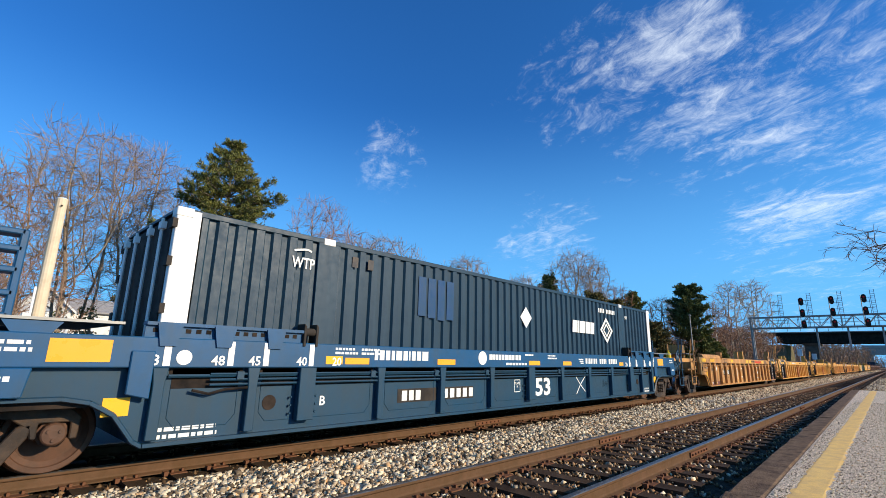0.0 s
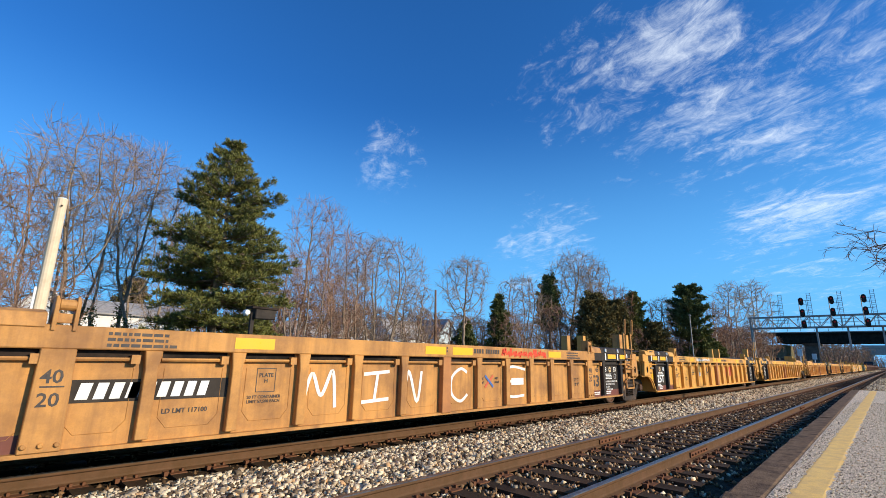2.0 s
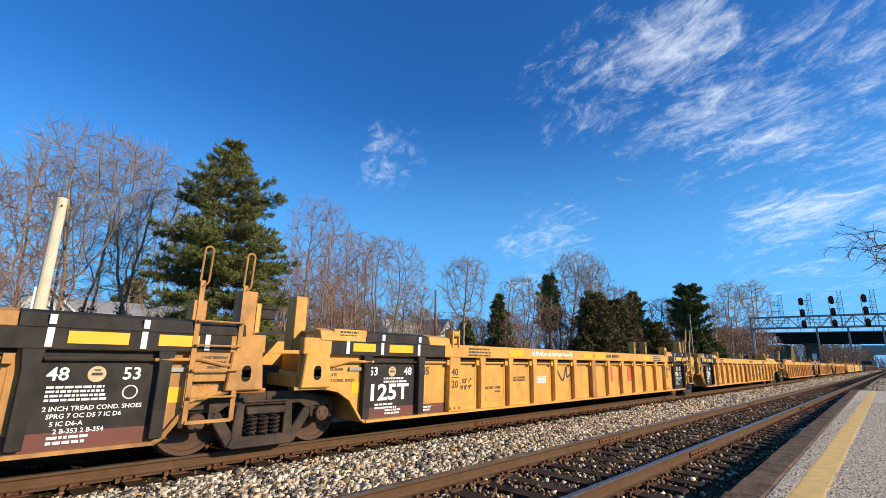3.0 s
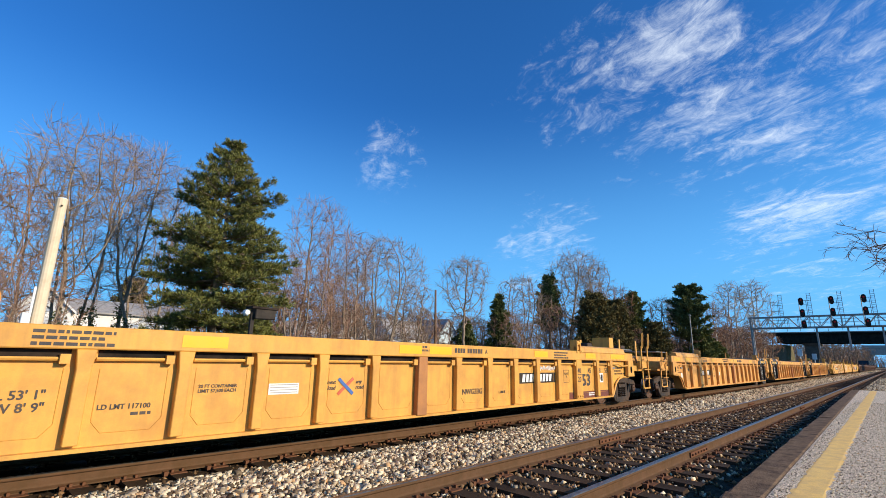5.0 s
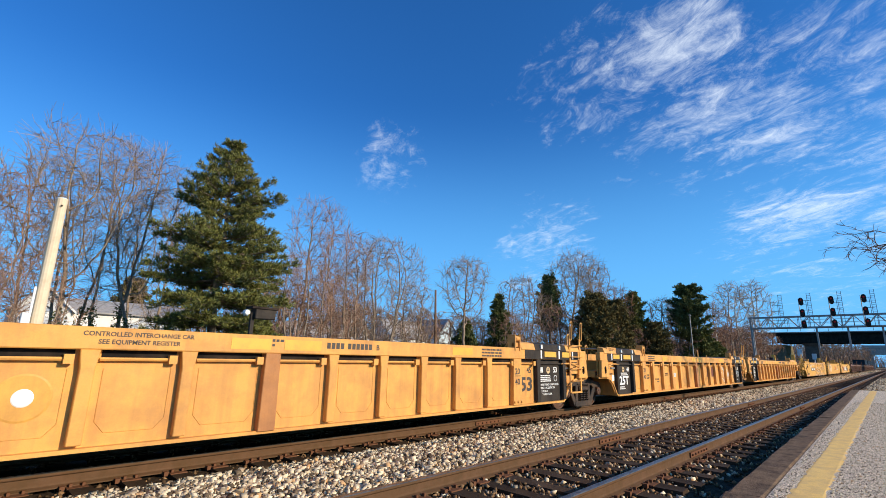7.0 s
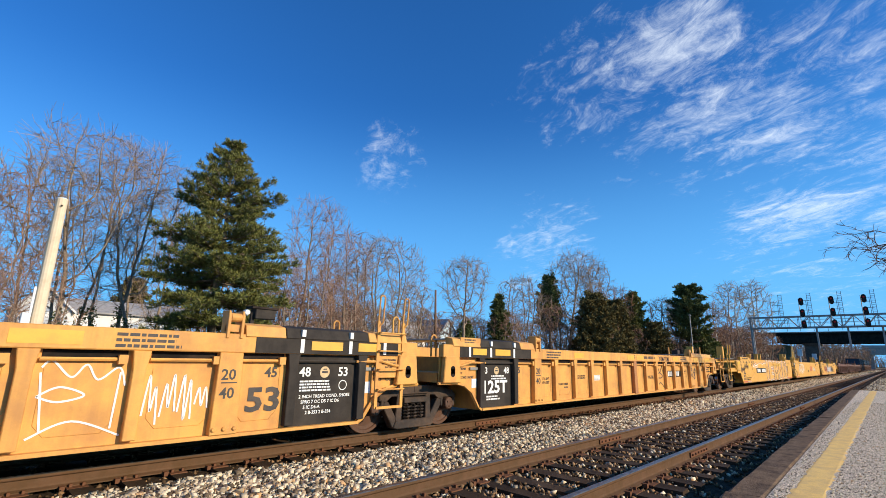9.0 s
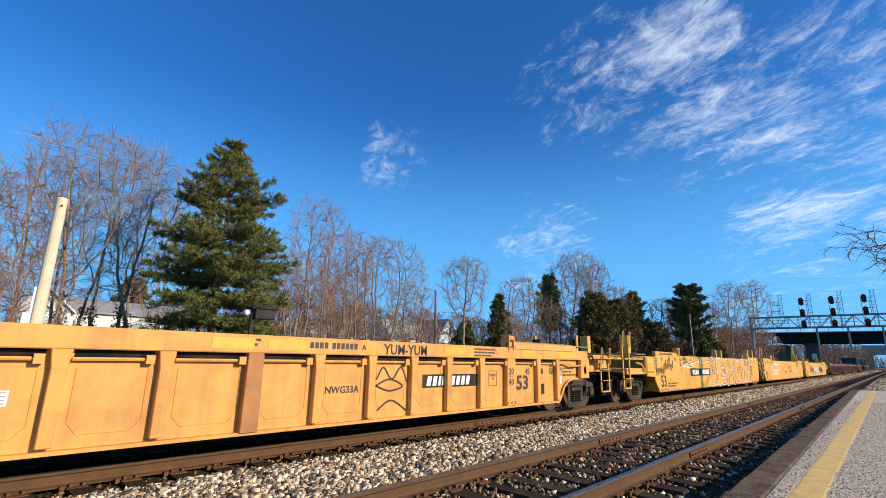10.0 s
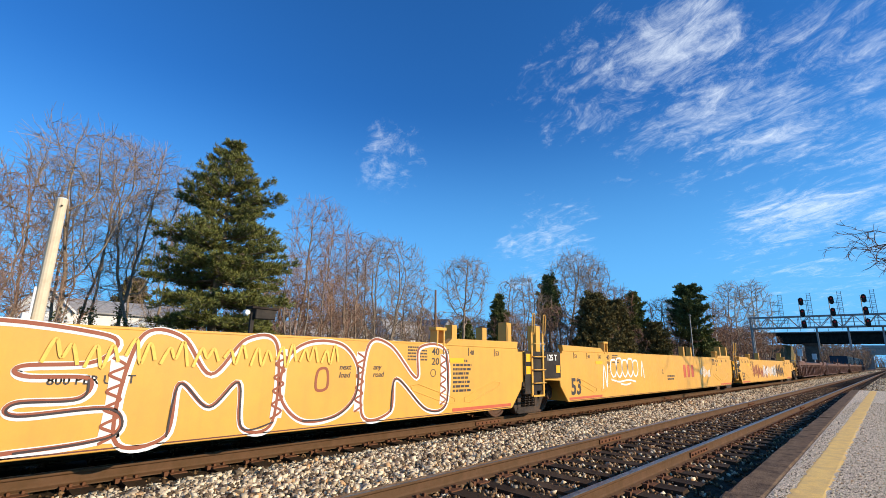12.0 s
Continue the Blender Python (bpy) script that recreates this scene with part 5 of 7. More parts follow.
bare_tree(36.5, 40, 9.8, 26, "low bare tree with arching grey twigs", width=6.5, crown=0.10, stems=4, points=448)
bare_tree(46.3, 40, 14.6, 28, "slender bare tree standing alone", width=7.4, crown=0.36, stems=1, points=512, full=0.5)
bare_tree(58.6, 40, 13.8, 29, "bare tree with grey twigs fanning from the ground", width=9.5, crown=0.06, stems=6, points=662, fan=0.4)
bare_tree(64.0, 37, 9.5, 30, "leafless brush with arching twigs", width=9.0, crown=0.06, stems=5, points=512, twig=TWIG_B)
bare_tree(54.0, 39, 8.0, 31, "leafless brush with reddish twigs", width=7.0, crown=0.06, stems=5, points=384, twig=TWIG_B)
bare_tree(72.6, 38, 20.2, 33, "tall bare tree above the evergreens", width=10.5, off=(0.8, 0), crown=0.34, stems=1, points=662, full=0.5)
bare_tree(78.6, 38, 18.8, 34, "tall bare tree above the evergreens", width=8.0, crown=0.34, stems=1, points=512, full=0.5)
bare_tree(84.0, 36, 15.0, 35, "leafless tree with brown twigs", width=8.0, crown=0.2, stems=2, points=384, twig=TWIG_B)
bare_tree(89.5, 30, 13.2, 41, "thin bare tree beside the round pine", width=5.5, crown=0.2, stems=2, points=320)
bare_tree(99.0, 30, 14.0, 36, "thin bare tree beside the round pine", width=6.0, crown=0.2, stems=2, points=320)
bare_tree(120.0, 25, 19.4, 38, "bare tree with pale whitish bark", width=9.5, crown=0.22, stems=2, points=405, bark=BIRCH, twig=TWIG_P)
bare_tree(108.0, 26, 13.5, 37, "bare tree with pale whitish bark", width=7.0, crown=0.2, stems=2, points=320, bark=BIRCH, twig=TWIG_B)
bare_tree(147.0, 25, 23.4, 39, "bare tree with pale whitish bark", width=9.0, crown=0.22, stems=2, points=405, bark=BIRCH, twig=TWIG_P)
BRUSH = [bare_tree(x_, y_, h_, 60 + i, "low leafless brush with reddish-brown twigs", width=8.0, crown=0.06, stems=5, points=277, twig=TWIG_B) for i, (x_, y_, h_) in enumerate(((100, 27, 8.5), (116, 26, 9.5), (134, 25, 9.5), (70, 32, 7.5)))]
for i, (x_, y_) in enumerate(((108, 26), (125, 25), (145, 24), (104, 24), (120, 23), (155, 26), (92, 27), (138, 27), (128, 28), (112, 29))):
    copy_thing(BRUSH[i % 3], pose(x_, y_, -0.2, 0, 0, 70 + 97 * i))
for i, (x_, y_) in enumerate(((50, 44), (40.5, 43), (45, 46), (60, 48), (34, 46), (15, 40), (20, 42), (25, 45), (29, 43), (37, 47), (55, 46), (65, 45), (69, 40), (76, 42), (80, 33), (86, 31), (18, 36), (57, 42))):
    copy_thing(BRUSH[3], pose(x_, y_, -0.2, 0, 0, 40 + 83 * i))
FAR_TREE = bare_tree(215, 16, 10.5, 80, "far leafless trees beyond the bridge", width=11.0, crown=0.06, stems=5, points=235)
for i, (x_, y_) in enumerate(((240, 12), (260, 20), (230, 24), (290, 12), (330, 12), (300, 18), (360, -12), (270, -16), (245, 30), (285, 28), (320, 24))):
    copy_thing(FAR_TREE, pose(x_, y_, -0.2, 0, 0, 30 + 71 * i))

pine(53.4, 40, 10.6, 4.6, 41, "dark green cedar among bare trees", NEEDLE_C, tuft=0.4, tiers=20, density=1.3)
pine(70.4, 42, 15.5, 4.2, 42, "dark narrow evergreen among bare trees", NEEDLE_C, tuft=0.45, tiers=22, density=1.0, bottom=0.4, bulge=1.0, ragged=0.5)
pine(66.6, 32, 11.2, 8.2, 43, "broad olive-brown cedar among bare trees", NEEDLE_B, tuft=0.42, tiers=24, density=1.2, shape=0.42, ragged=0.35)
pine(71.4, 31, 10.6, 7.5, 44, "broad olive-brown cedar among bare trees", NEEDLE_B, tuft=0.42, tiers=24, density=1.2, shape=0.42, ragged=0.35)
pine(87.0, 34, 14.0, 7.5, 45, "green pine with an open crown", NEEDLE, tuft=0.42, tiers=22, density=1.2, shape=0.5, ragged=0.6)
pine(92.0, 26, 15.2, 7.0, 46, "round-headed dark green pine on a bare trunk", NEEDLE_C, tuft=0.45, tiers=15, density=1.1, bottom=0.36, bulge=1.0, ragged=0.55)
pine(93.0, 25, 7.0, 7.0, 47, "low green evergreen among bare trees", NEEDLE, tuft=0.4, tiers=16, density=1.3, shape=0.5)
pine(83.0, 29, 8.0, 6.5, 48, "low olive evergreen among bare trees", NEEDLE_B, tuft=0.4, tiers=16, density=1.2, shape=0.5)
pine(48.5, 42, 6.5, 4.6, 49, "low dark evergreen among bare trees", NEEDLE_C, tuft=0.4, tiers=14, density=1.2)
pine(98.0, 24, 5.0, 5.5, 50, "low green evergreen among bare trees", NEEDLE, tuft=0.45, tiers=12, density=1.1, shape=0.5)

# a platform tree whose lowest twigs reach into view
limb = thing("bare_tree", pose(28.0, -8.0, -0.4), "bare platform tree with dark twigs and small buds", "tree")
g = np.random.default_rng(5)
pts = np.concatenate([g.normal(0, 1, (150, 3)) * np.array([0.9, 0.75, 0.55]) + np.array([-1.2, 7.6, 6.75]), g.normal(0, 1, (260, 3)) * np.array([1.6, 1.6, 1.0]) + np.array([0, 0, 9.5])])
nodes = [(0, 0, 0.6 * k) for k in range(14)] + [(-0.17 * k, 0.62 * k, 5.4 + 0.14 * k) for k in range(1, 10)]
nodes, parents = colonise(g, pts, nodes, [-1] + list(range(13)) + [9] + list(range(14, 22)), 0.26, 0.30, 0.0)
segs, fine = branch_segments(g, nodes, parents, 0.010, 2.3, 0.4, 1)
part("trunk", tubes_mesh("trunk", segs, OLD_POLE, 8), None, limb)
part("branchwork", tubes_mesh("branchwork", fine, OLD_POLE, 4), None, limb)

# ---------------------------------------------------------------- houses, poles, platform across the tracks


def house(x, y, w, d, eave, ridge, wall, label, turn=0, along=True, windows=(), chimney=None, porch=False):
    """A gabled house; its front faces -y; along: ridge parallel to the front."""
    ob = thing("house", pose(x, y, -0.2, 0, 0, turn), label, "house", "houses beyond the trees")
    o = 0.3
    if along:
        body = [(-d / 2, 0), (d / 2, 0), (d / 2, eave), (0, ridge), (-d / 2, eave)]
        bm = prism(B(), body, -w / 2, w / 2)
        bmesh.ops.rotate(bm, verts=bm.verts, matrix=Matrix.Rotation(radians(90), 3, "Z"))
    else:
        bm = prism(B(), [(-w / 2, 0), (w / 2, 0), (w / 2, eave), (0, ridge), (-w / 2, eave)], -d / 2, d / 2)
    part("wall", bm, wall, ob)
    half, ln = (d / 2, w / 2) if along else (w / 2, d / 2)
    slope = (ridge - eave) / half
    for s in (-1, 1):
        bm = prism(B(), [(0, ridge + 0.02), (s * (half + o), eave - o * slope + 0.02), (s * (half + o), eave - o * slope + 0.16), (0, ridge + 0.16)], -ln - o, ln + o)
        if along:
            bmesh.ops.rotate(bm, verts=bm.verts, matrix=Matrix.Rotation(radians(90), 3, "Z"))
        roof = part("roof", bm, SHINGLE, ob, "grey shingle roof")
        for k in range(1, 9):
            a = (half + o) * k / 9
            z = ridge - slope * a + 0.165
            bm = box(B(), min(s * a, s * (a - 0.02)), max(s * a, s * (a - 0.02)), -ln - o, ln + o, z, z + 0.02)
            if along:
                bmesh.ops.rotate(bm, verts=bm.verts, matrix=Matrix.Rotation(radians(90), 3, "Z"))
            part("shingle_course", bm, SHINGLE, roof)
        for e in (-1, 1):
            bm = prism(B(), [(0, ridge - 0.04), (s * (half + o), eave - o * slope - 0.05), (s * (half + o), eave - o * slope + 0.15), (0, ridge + 0.15)], e * (ln + o), e * (ln + o + 0.03))
            if along:
                bmesh.ops.rotate(bm, verts=bm.verts, matrix=Matrix.Rotation(radians(90), 3, "Z"))
            part("bargeboard", bm, HOUSE_W, ob)
    front = -d / 2
    z = 0.35
    while z < eave - 0.1:
        part("siding_board", box(B(), -w / 2, w / 2, front - 0.02, front, z, z + 0.02), wall, ob)
        z += 0.35
    for u_, z_, ww, hh in windows:
        win = part("window", box(B(), u_ - ww / 2 - 0.09, u_ + ww / 2 + 0.09, front - 0.06, front, z_ - 0.09, z_ + hh + 0.09), HOUSE_W, ob, "white-framed window")
        part("pane", box(B(), u_ - ww / 2, u_ + ww / 2, front - 0.065, front - 0.06, z_, z_ + hh / 2 - 0.03), GLASS, win)
        part("pane", box(B(), u_ - ww / 2, u_ + ww / 2, front - 0.065, front - 0.06, z_ + hh / 2 + 0.03, z_ + hh), GLASS, win)
    if chimney:
        cx, cy, h0, h1 = chimney
        part("chimney", box(box(B(), cx - 0.3, cx + 0.3, cy - 0.3, cy + 0.3, h0, h1), cx - 0.36, cx + 0.36, cy - 0.36, cy + 0.36, h1 - 0.15, h1 - 0.05), BRICK, ob, "red brick chimney")
    return ob


house(11.0, 52.0, 9.6, 7.0, 4.55, 5.75, HOUSE_W, "low white house with a grey shingle roof", windows=((-3.2, 1.6, 0.9, 1.4), (-0.6, 1.6, 0.9, 1.4), (2.4, 1.6, 1.2, 1.4)))
house(4.7, 50.5, 3.6, 5.0, 4.6, 6.3, HOUSE_W, "white gable end of a low house", along=False, windows=((0.4, 1.6, 0.9, 1.4),))
house(41.4, 61, 5.4, 7, 4.8, 8.0, HOUSE_W, "white gabled house behind bare branches", along=False, windows=((-1.2, 1.9, 0.9, 1.5), (1.0, 1.9, 0.9, 1.5), (0, 4.8, 0.8, 1.2)), chimney=(-1.6, -3.8, 0, 7.3))
house(33.0, 58, 7.0, 7, 3.6, 5.6, HOUSE_W, "white house half hidden by brush", windows=((-1.5, 1.5, 0.9, 1.4), (1.5, 1.5, 0.9, 1.4)))
house(54.5, 63, 8.0, 7, 4.6, 7.6, HOUSE_W, "white house with a grey roof", windows=((-2, 1.8, 0.9, 1.5), (0, 1.8, 0.9, 1.5), (2.0, 1.8, 0.9, 1.5)), chimney=(-2.0, 0, 6, 8.6))
house(61.6, 61, 5.4, 7, 5.2, 8.1, HOUSE_B, "pale blue gabled house", along=False, windows=((-1.2, 2.4, 0.9, 1.6), (1.2, 2.4, 0.9, 1.6)))

pole = thing("wooden_pole", pose(1.22, 13, -0.3), "new pale wooden pole cut off at the top", "pole")
bm = B()
tube(bm, (0, 0, 0), (-0.02, 0, 4.9), 0.125, 14, 0.105)
part("shaft", bm, POLE_WOOD, pole)
part("top_cut", tube(B(), (-0.02, 0, 4.9), (-0.02, 0, 4.915), 0.10, 14), BOX_WHITE, pole)
part("bolt", tube(B(), (-0.02, -0.15, 4.72), (-0.02, -0.12, 4.72), 0.018, 6), DARK, pole)
part("conduit", box(B(), -0.17, -0.13, -0.16, -0.10, 0, 2.9), BOX_WHITE, pole)
part("meter_box", box(B(), -0.28, -0.14, -0.22, -0.05, 2.0, 2.35), BOX_WHITE, pole, bevel=0.01)

wires = thing("overhead_wire", pose(0, 26, 0), "thin dark overhead wires", "wire", kind="")
for z_ in (7.5, 5.0):
    part("wire", pipe(B(), [(-14 + 3 * k, 0.4 * k, z_ + 0.012 * (k - 4) ** 2) for k in range(6)] + [(2.2, 2.0, z_)], 0.012, 4), BLACK_PAINT, wires)

upole = thing("utility_pole", pose(40.6, 40, -0.2), "brown wooden utility pole with a lamp arm", "pole")
part("shaft", tube(B(), (0.1, 0, 0), (-0.15, 0, 9.6), 0.17, 10, 0.12), OLD_POLE, upole)
part("lamp_arm", pipe(B(), [(0, 0, 6.6), (0.7, 0, 7.0), (1.4, 0, 7.05)], 0.03), GALV, upole)
part("lamp_head", box(B(), 1.3, 1.8, -0.12, 0.12, 6.95, 7.08), GALV, upole, bevel=0.03)

lamp = thing("street_lamp", pose(85, 24, -0.2), "slim grey lamp post", "street lamp")
part("shaft", tube(B(), (0, 0, 0), (0, 0, 9.2), 0.11, 8, 0.07), GALV, lamp)
part("lamp_head", box(B(), -0.3, 0.3, -0.15, 0.15, 9.2, 9.35), GALV, lamp, bevel=0.03)

cctv = thing("camera_post", pose(5.8, 13, -0.3), "black post with a dark equipment box and a pale camera", "camera post")
part("post", box(B(), -0.05, 0.05, -0.05, 0.05, 0, 2.75), BLACK_PAINT, cctv)
part("equipment_box", box(B(), 0.02, 0.62, -0.18, 0.18, 2.58, 2.86), BLACK_PAINT, cctv, bevel=0.02)
part("box_lid", box(B(), -0.1, 0.66, -0.22, 0.22, 2.86, 2.92), DARK, cctv)
part("camera_head", lathe(B(), [(0.02, -0.16), (0.07, -0.15), (0.08, 0.0), (0.05, 0.06)], 14), BOX_WHITE, cctv, "pale round camera housing", at=pose(-0.2, 0, 2.74))
part("bracket", box(B(), -0.2, 0.0, -0.02, 0.02, 2.70, 2.74), DARK, cctv)

# platform across the tracks, with its white-edged kerb
bm = box(B(), -30, 60, 10.55, 13.8, -0.5, 0.02)
far_platform = tagged(new("platform_far", mesh_of("platform_far", bm, FAR_PAVE)), "dark paved platform beyond the train", "platform", kind="structure")
part("edge_strip", box(B(), -30, 60, 10.45, 10.55, -0.3, 0.06), BOX_WHITE, far_platform, "pale platform edge")
shelter = thing("shelter", pose(5.9, 16.5, -0.80), "low shelter with a pale green flat roof", "shelter")
part("roof", box(B(), -2.6, 3.4, -1.6, 1.4, 2.0, 2.2), GREEN_ROOF, shelter, bevel=0.03)
part("fascia", box(B(), -2.62, 3.42, -1.64, -1.6, 2.08, 2.24), BOX_WHITE, shelter)
part("back_wall", box(B(), -2.4, 3.2, 0.9, 1.0, 0, 2.0), CONCRETE, shelter)
for u_ in (-2.3, 0.4, 3.1):
    part("post", box(B(), u_ - 0.06, u_ + 0.06, -1.4, -1.28, 0, 2.0), GREEN_ROOF, shelter)
part("bench", box(B(), -2.0, 2.8, 0.3, 0.75, 0.4, 0.5), GALV, shelter)
sign = part("sign_board", box(B(), -0.2, 1.1, -1.70, -1.66, 1.55, 1.85), BOX_WHITE, shelter, "white sign with blue bars")
part("sign_bar", box(B(), -0.15, 1.05, -1.705, -1.70, 1.57, 1.66), LETTER_B, sign)
part("sign_mark", box(box(B(), -0.05, 0.2, -1.705, -1.70, 1.70, 1.82), 0.3, 0.95, -1.705, -1.70, 1.71, 1.81), LETTER_B, sign)

# ---------------------------------------------------------------- signal gantry and road bridge
GX = 80.0
gantry = thing("signal_gantry", pose(GX, 0, -0.3), "grey steel lattice signal gantry over the tracks", "signal gantry")
for y_ in (14.45, -6.0):
    for dx in (-0.45, 0.45):
        part("leg", box(B(), dx - 0.11, dx + 0.11, y_ - 0.11, y_ + 0.11, 0, 8.1), GALV, gantry)
    bm = B()
    for k in range(7):
        tube(bm, (-0.45, y_, 1.0 * k + 0.3), (0.45, y_, 1.0 * k + 1.2), 0.04, 5)
    part("leg_lacing", bm, GALV, gantry)
for dx in (-0.6, 0.6):
    for z_ in (6.6, 8.1):
        part("chord", box(B(), dx - 0.07, dx + 0.07, -6, 14.6, z_ - 0.08, z_ + 0.08), GALV, gantry)
    y_ = -6.0
    k = 0
    while y_ < 14.3:
        part("brace", tube(B(), (dx, y_, 6.6 if k % 2 else 8.1), (dx, y_ + 1.15, 8.1 if k % 2 else 6.6), 0.045, 5), GALV, gantry)
        part("upright", tube(B(), (dx, y_, 6.6), (dx, y_, 8.1), 0.03, 5), GALV, gantry)
        y_ += 1.15
        k += 1
part("walkway", box(B(), -0.55, 0.55, -6, 14.4, 6.66, 6.70), GALV, gantry)
for z_ in (7.2, 7.6):
    part("hand_rail", tube(B(), (-0.75, -6, z_), (-0.75, 14.4, z_), 0.025, 5), GALV, gantry)
for y_ in (7.1, 3.9, 0.6):
    part("hanger", box(B(), -0.12, 0.12, y_ - 0.10, y_ + 0.10, 3.6, 6.6), GALV, gantry)


def head_mesh():
    bm = B()
    out = [(0.26 * math.cos(a), 0.30 * math.sin(a) + (0.24 if math.sin(a) > 0 else -0.24)) for a in [k * math.pi / 10 for k in range(20)]]
    prism(bm, out, -0.06, 0.06)
    for z_ in (0.2, -0.2):
        lathe_pts = [(0.12, -0.06), (0.14, -0.3), (0.12, -0.3), (0.10, -0.07)]
        h = lathe(B(), lathe_pts, 12)
        tmp = bpy.data.meshes.new("t")
        h.to_mesh(tmp)
        h.free()
        tmp.transform(Matrix.Translation((0, 0, z_)))
        bm.from_mesh(tmp)
    return mesh_of("signal_head", bm, BLACK_PAINT)


HEAD = head_mesh()


def signal_mast(y_, heads):
    ob = thing("signal_mast", pose(GX - 0.7, y_, 0), "black signal heads on a pale ladder frame", "railway signal", "signals on the gantry")
    fr = B()
    for dy in (-1.0, -0.6):
        tube(fr, (0, dy, 6.3), (0.25, dy, 10.9), 0.03, 5)
    for k in range(14):
        tube(fr, (0.02 * k, -1.0, 7.8 + 0.23 * k), (0.02 * k, -0.6, 7.8 + 0.23 * k), 0.02, 4)
    part("ladder", fr, GALV, ob)
    fr = B()
    tube(fr, (0.15, 0.35, 6.2), (0.15, 0.35, 10.2), 0.045, 6)
    for z_ in (8.6, 9.4, 9.9):
        tube(fr, (0.15, 0.4, z_), (0.2, -0.8, z_), 0.03, 5)
    tube(fr, (0.15, -0.45, 7.8), (0.15, -0.45, 9.9), 0.03, 5)
    part("mast_frame", fr, GALV, ob)
    for i, z_ in enumerate(heads):
        h = part("signal_head", HEAD, None, ob, at=pose(-0.15, 0.05, z_, 0, 0, -90))
        for dz in (0.2, -0.2):
            part("lens", tube(B(), (0, -0.075, dz), (0, -0.065, dz), 0.10, 12), RED_LIGHT if dz > 0 else LENS, h, "red signal light" if dz > 0 else "dark lens")
    return ob


signal_mast(8.2, (9.75, 8.2, 6.7))
signal_mast(5.0, (9.75, 8.2, 6.7))
signal_mast(1.8, (9.75, 8.2, 6.7))
signal_mast(11.4, ())

bridge = thing("road_bridge", pose(165, 0, 0.7), "dark green steel girder road bridge over the tracks", "bridge")
part("girder", box(B(), -1, -0.6, -30, 24, 6.6, 9.0), GIRDER, bridge)
part("girder", box(B(), 8, 8.4, -30, 24, 6.6, 9.0), GIRDER, bridge)
for z_ in (6.6, 8.9):
    part("girder_flange", box(B(), -1.25, -0.6, -30, 24, z_, z_ + 0.12), GIRDER, bridge)
for k in range(27):
    part("stiffener", box(B(), -1.15, -1.0, -29.5 + 2 * k, -29.4 + 2 * k, 6.7, 8.9), GIRDER, bridge)
part("deck", box(B(), -1.6, 9, -34, 40, 9.0, 9.4), GIRDER, bridge)
part("parapet", box(B(), -1.7, -1.5, -34, 40, 9.4, 9.62), CONCRETE, bridge)
for k in range(25):
    part("rail_post", box(B(), -1.64, -1.56, -33 + 3 * k, -32.9 + 3 * k, 9.75, 10.6), GALV, bridge)
part("guard_rail", box(B(), -1.66, -1.54, -34, 40, 10.5, 10.62), GALV, bridge)
for y_ in (16.5, -9.0):
    part("pier", box(box(B(), 0, 2.2, y_ - 1.4, y_ + 1.4, -1.4, 6.0), -0.6, 8.6, y_ - 1.8, y_ + 1.8, 6.0, 6.6), SHADE_CONCRETE, bridge)
bank = B()
prism(bank, [(160, -0.5), (180, -0.5), (176, 6.8), (164, 6.8)], 22, 60)
tagged(new("embankment", mesh_of("embankment", bank, SOIL)), "brown earth embankment at the bridge's end", "embankment", kind="structure")
second = thing("road_bridge", pose(330, 0, 0), "second pale bridge farther along the line", "bridge")
part("girder", box(B(), 0, 0.5, -60, 12, 7.2, 10.5), CONCRETE, second)
part("parapet", box(B(), -0.2, 0.2, -60, 12, 10.5, 12), CONCRETE, second)
part("pier", box(B(), 0.6, 3, 8, 12, -0.6, 7.2), CONCRETE, second)
# low mast signs beyond the gantry
for i, (x_, y_, h_) in enumerate(((98, 11.4, 7.0), (112, 10.9, 6.2))):
    m_ = thing("track_marker", pose(x_, y_, -0.4), "pale marker post beside the track", "marker post", "marker posts")
    part("post", tube(B(), (0, 0, 0), (0, 0, h_ * 0.6), 0.08, 7), BOX_WHITE, m_)
    part("board", box(B(), -0.03, 0.03, -0.35, 0.35, h_ * 0.45, h_ * 0.62), BOX_WHITE, m_, bevel=0.01)

# far brown woods that close the horizon
g = np.random.default_rng(21)
segs = []


def woods(k, x0, x1, y0, y1, h):
    for _ in range(k):
        x_, y_ = g.uniform(x0, x1), g.uniform(y0, y1)
        hh = h * g.uniform(0.35, 1.0)
        p = np.array([x_, y_, -0.3])
        q = p + np.array([g.normal(0, 0.10) * hh, g.normal(0, 0.10) * hh, hh])
        segs.append((p, q, 0.05 + 0.0003 * x_, 0.02 + 0.0001 * x_))
        for s in range(3):
            t_ = g.uniform(0.3, 0.85)
            m_ = p + (q - p) * t_
            segs.append((m_, m_ + np.array([g.normal(0, 0.2) * hh, g.normal(0, 0.2) * hh, g.uniform(0.1, 0.35) * hh]), 0.03 + 0.0002 * x_, 0.012 + 0.0001 * x_))


woods(700, 20, 120, 66, 95, 8.5)
woods(900, 90, 200, 34, 62, 10)
woods(900, 205, 420, 11, 60, 11)
woods(700, 215, 420, -70, -3, 11)
woods(700, 705, 800, -90, 90, 15)
tagged(new("far_woods", tubes_mesh("far_woods", segs, TWIG_B, 3)), "far leafless brown woods along the horizon", "woods", kind="stuff")

# ---------------------------------------------------------------- train: the blue car with its container
FEC_RIBS = [-7.78, -6.65, -4.45, -2.95, -1.42, 1.54, 3.05, 4.5, 6.85, 7.75]


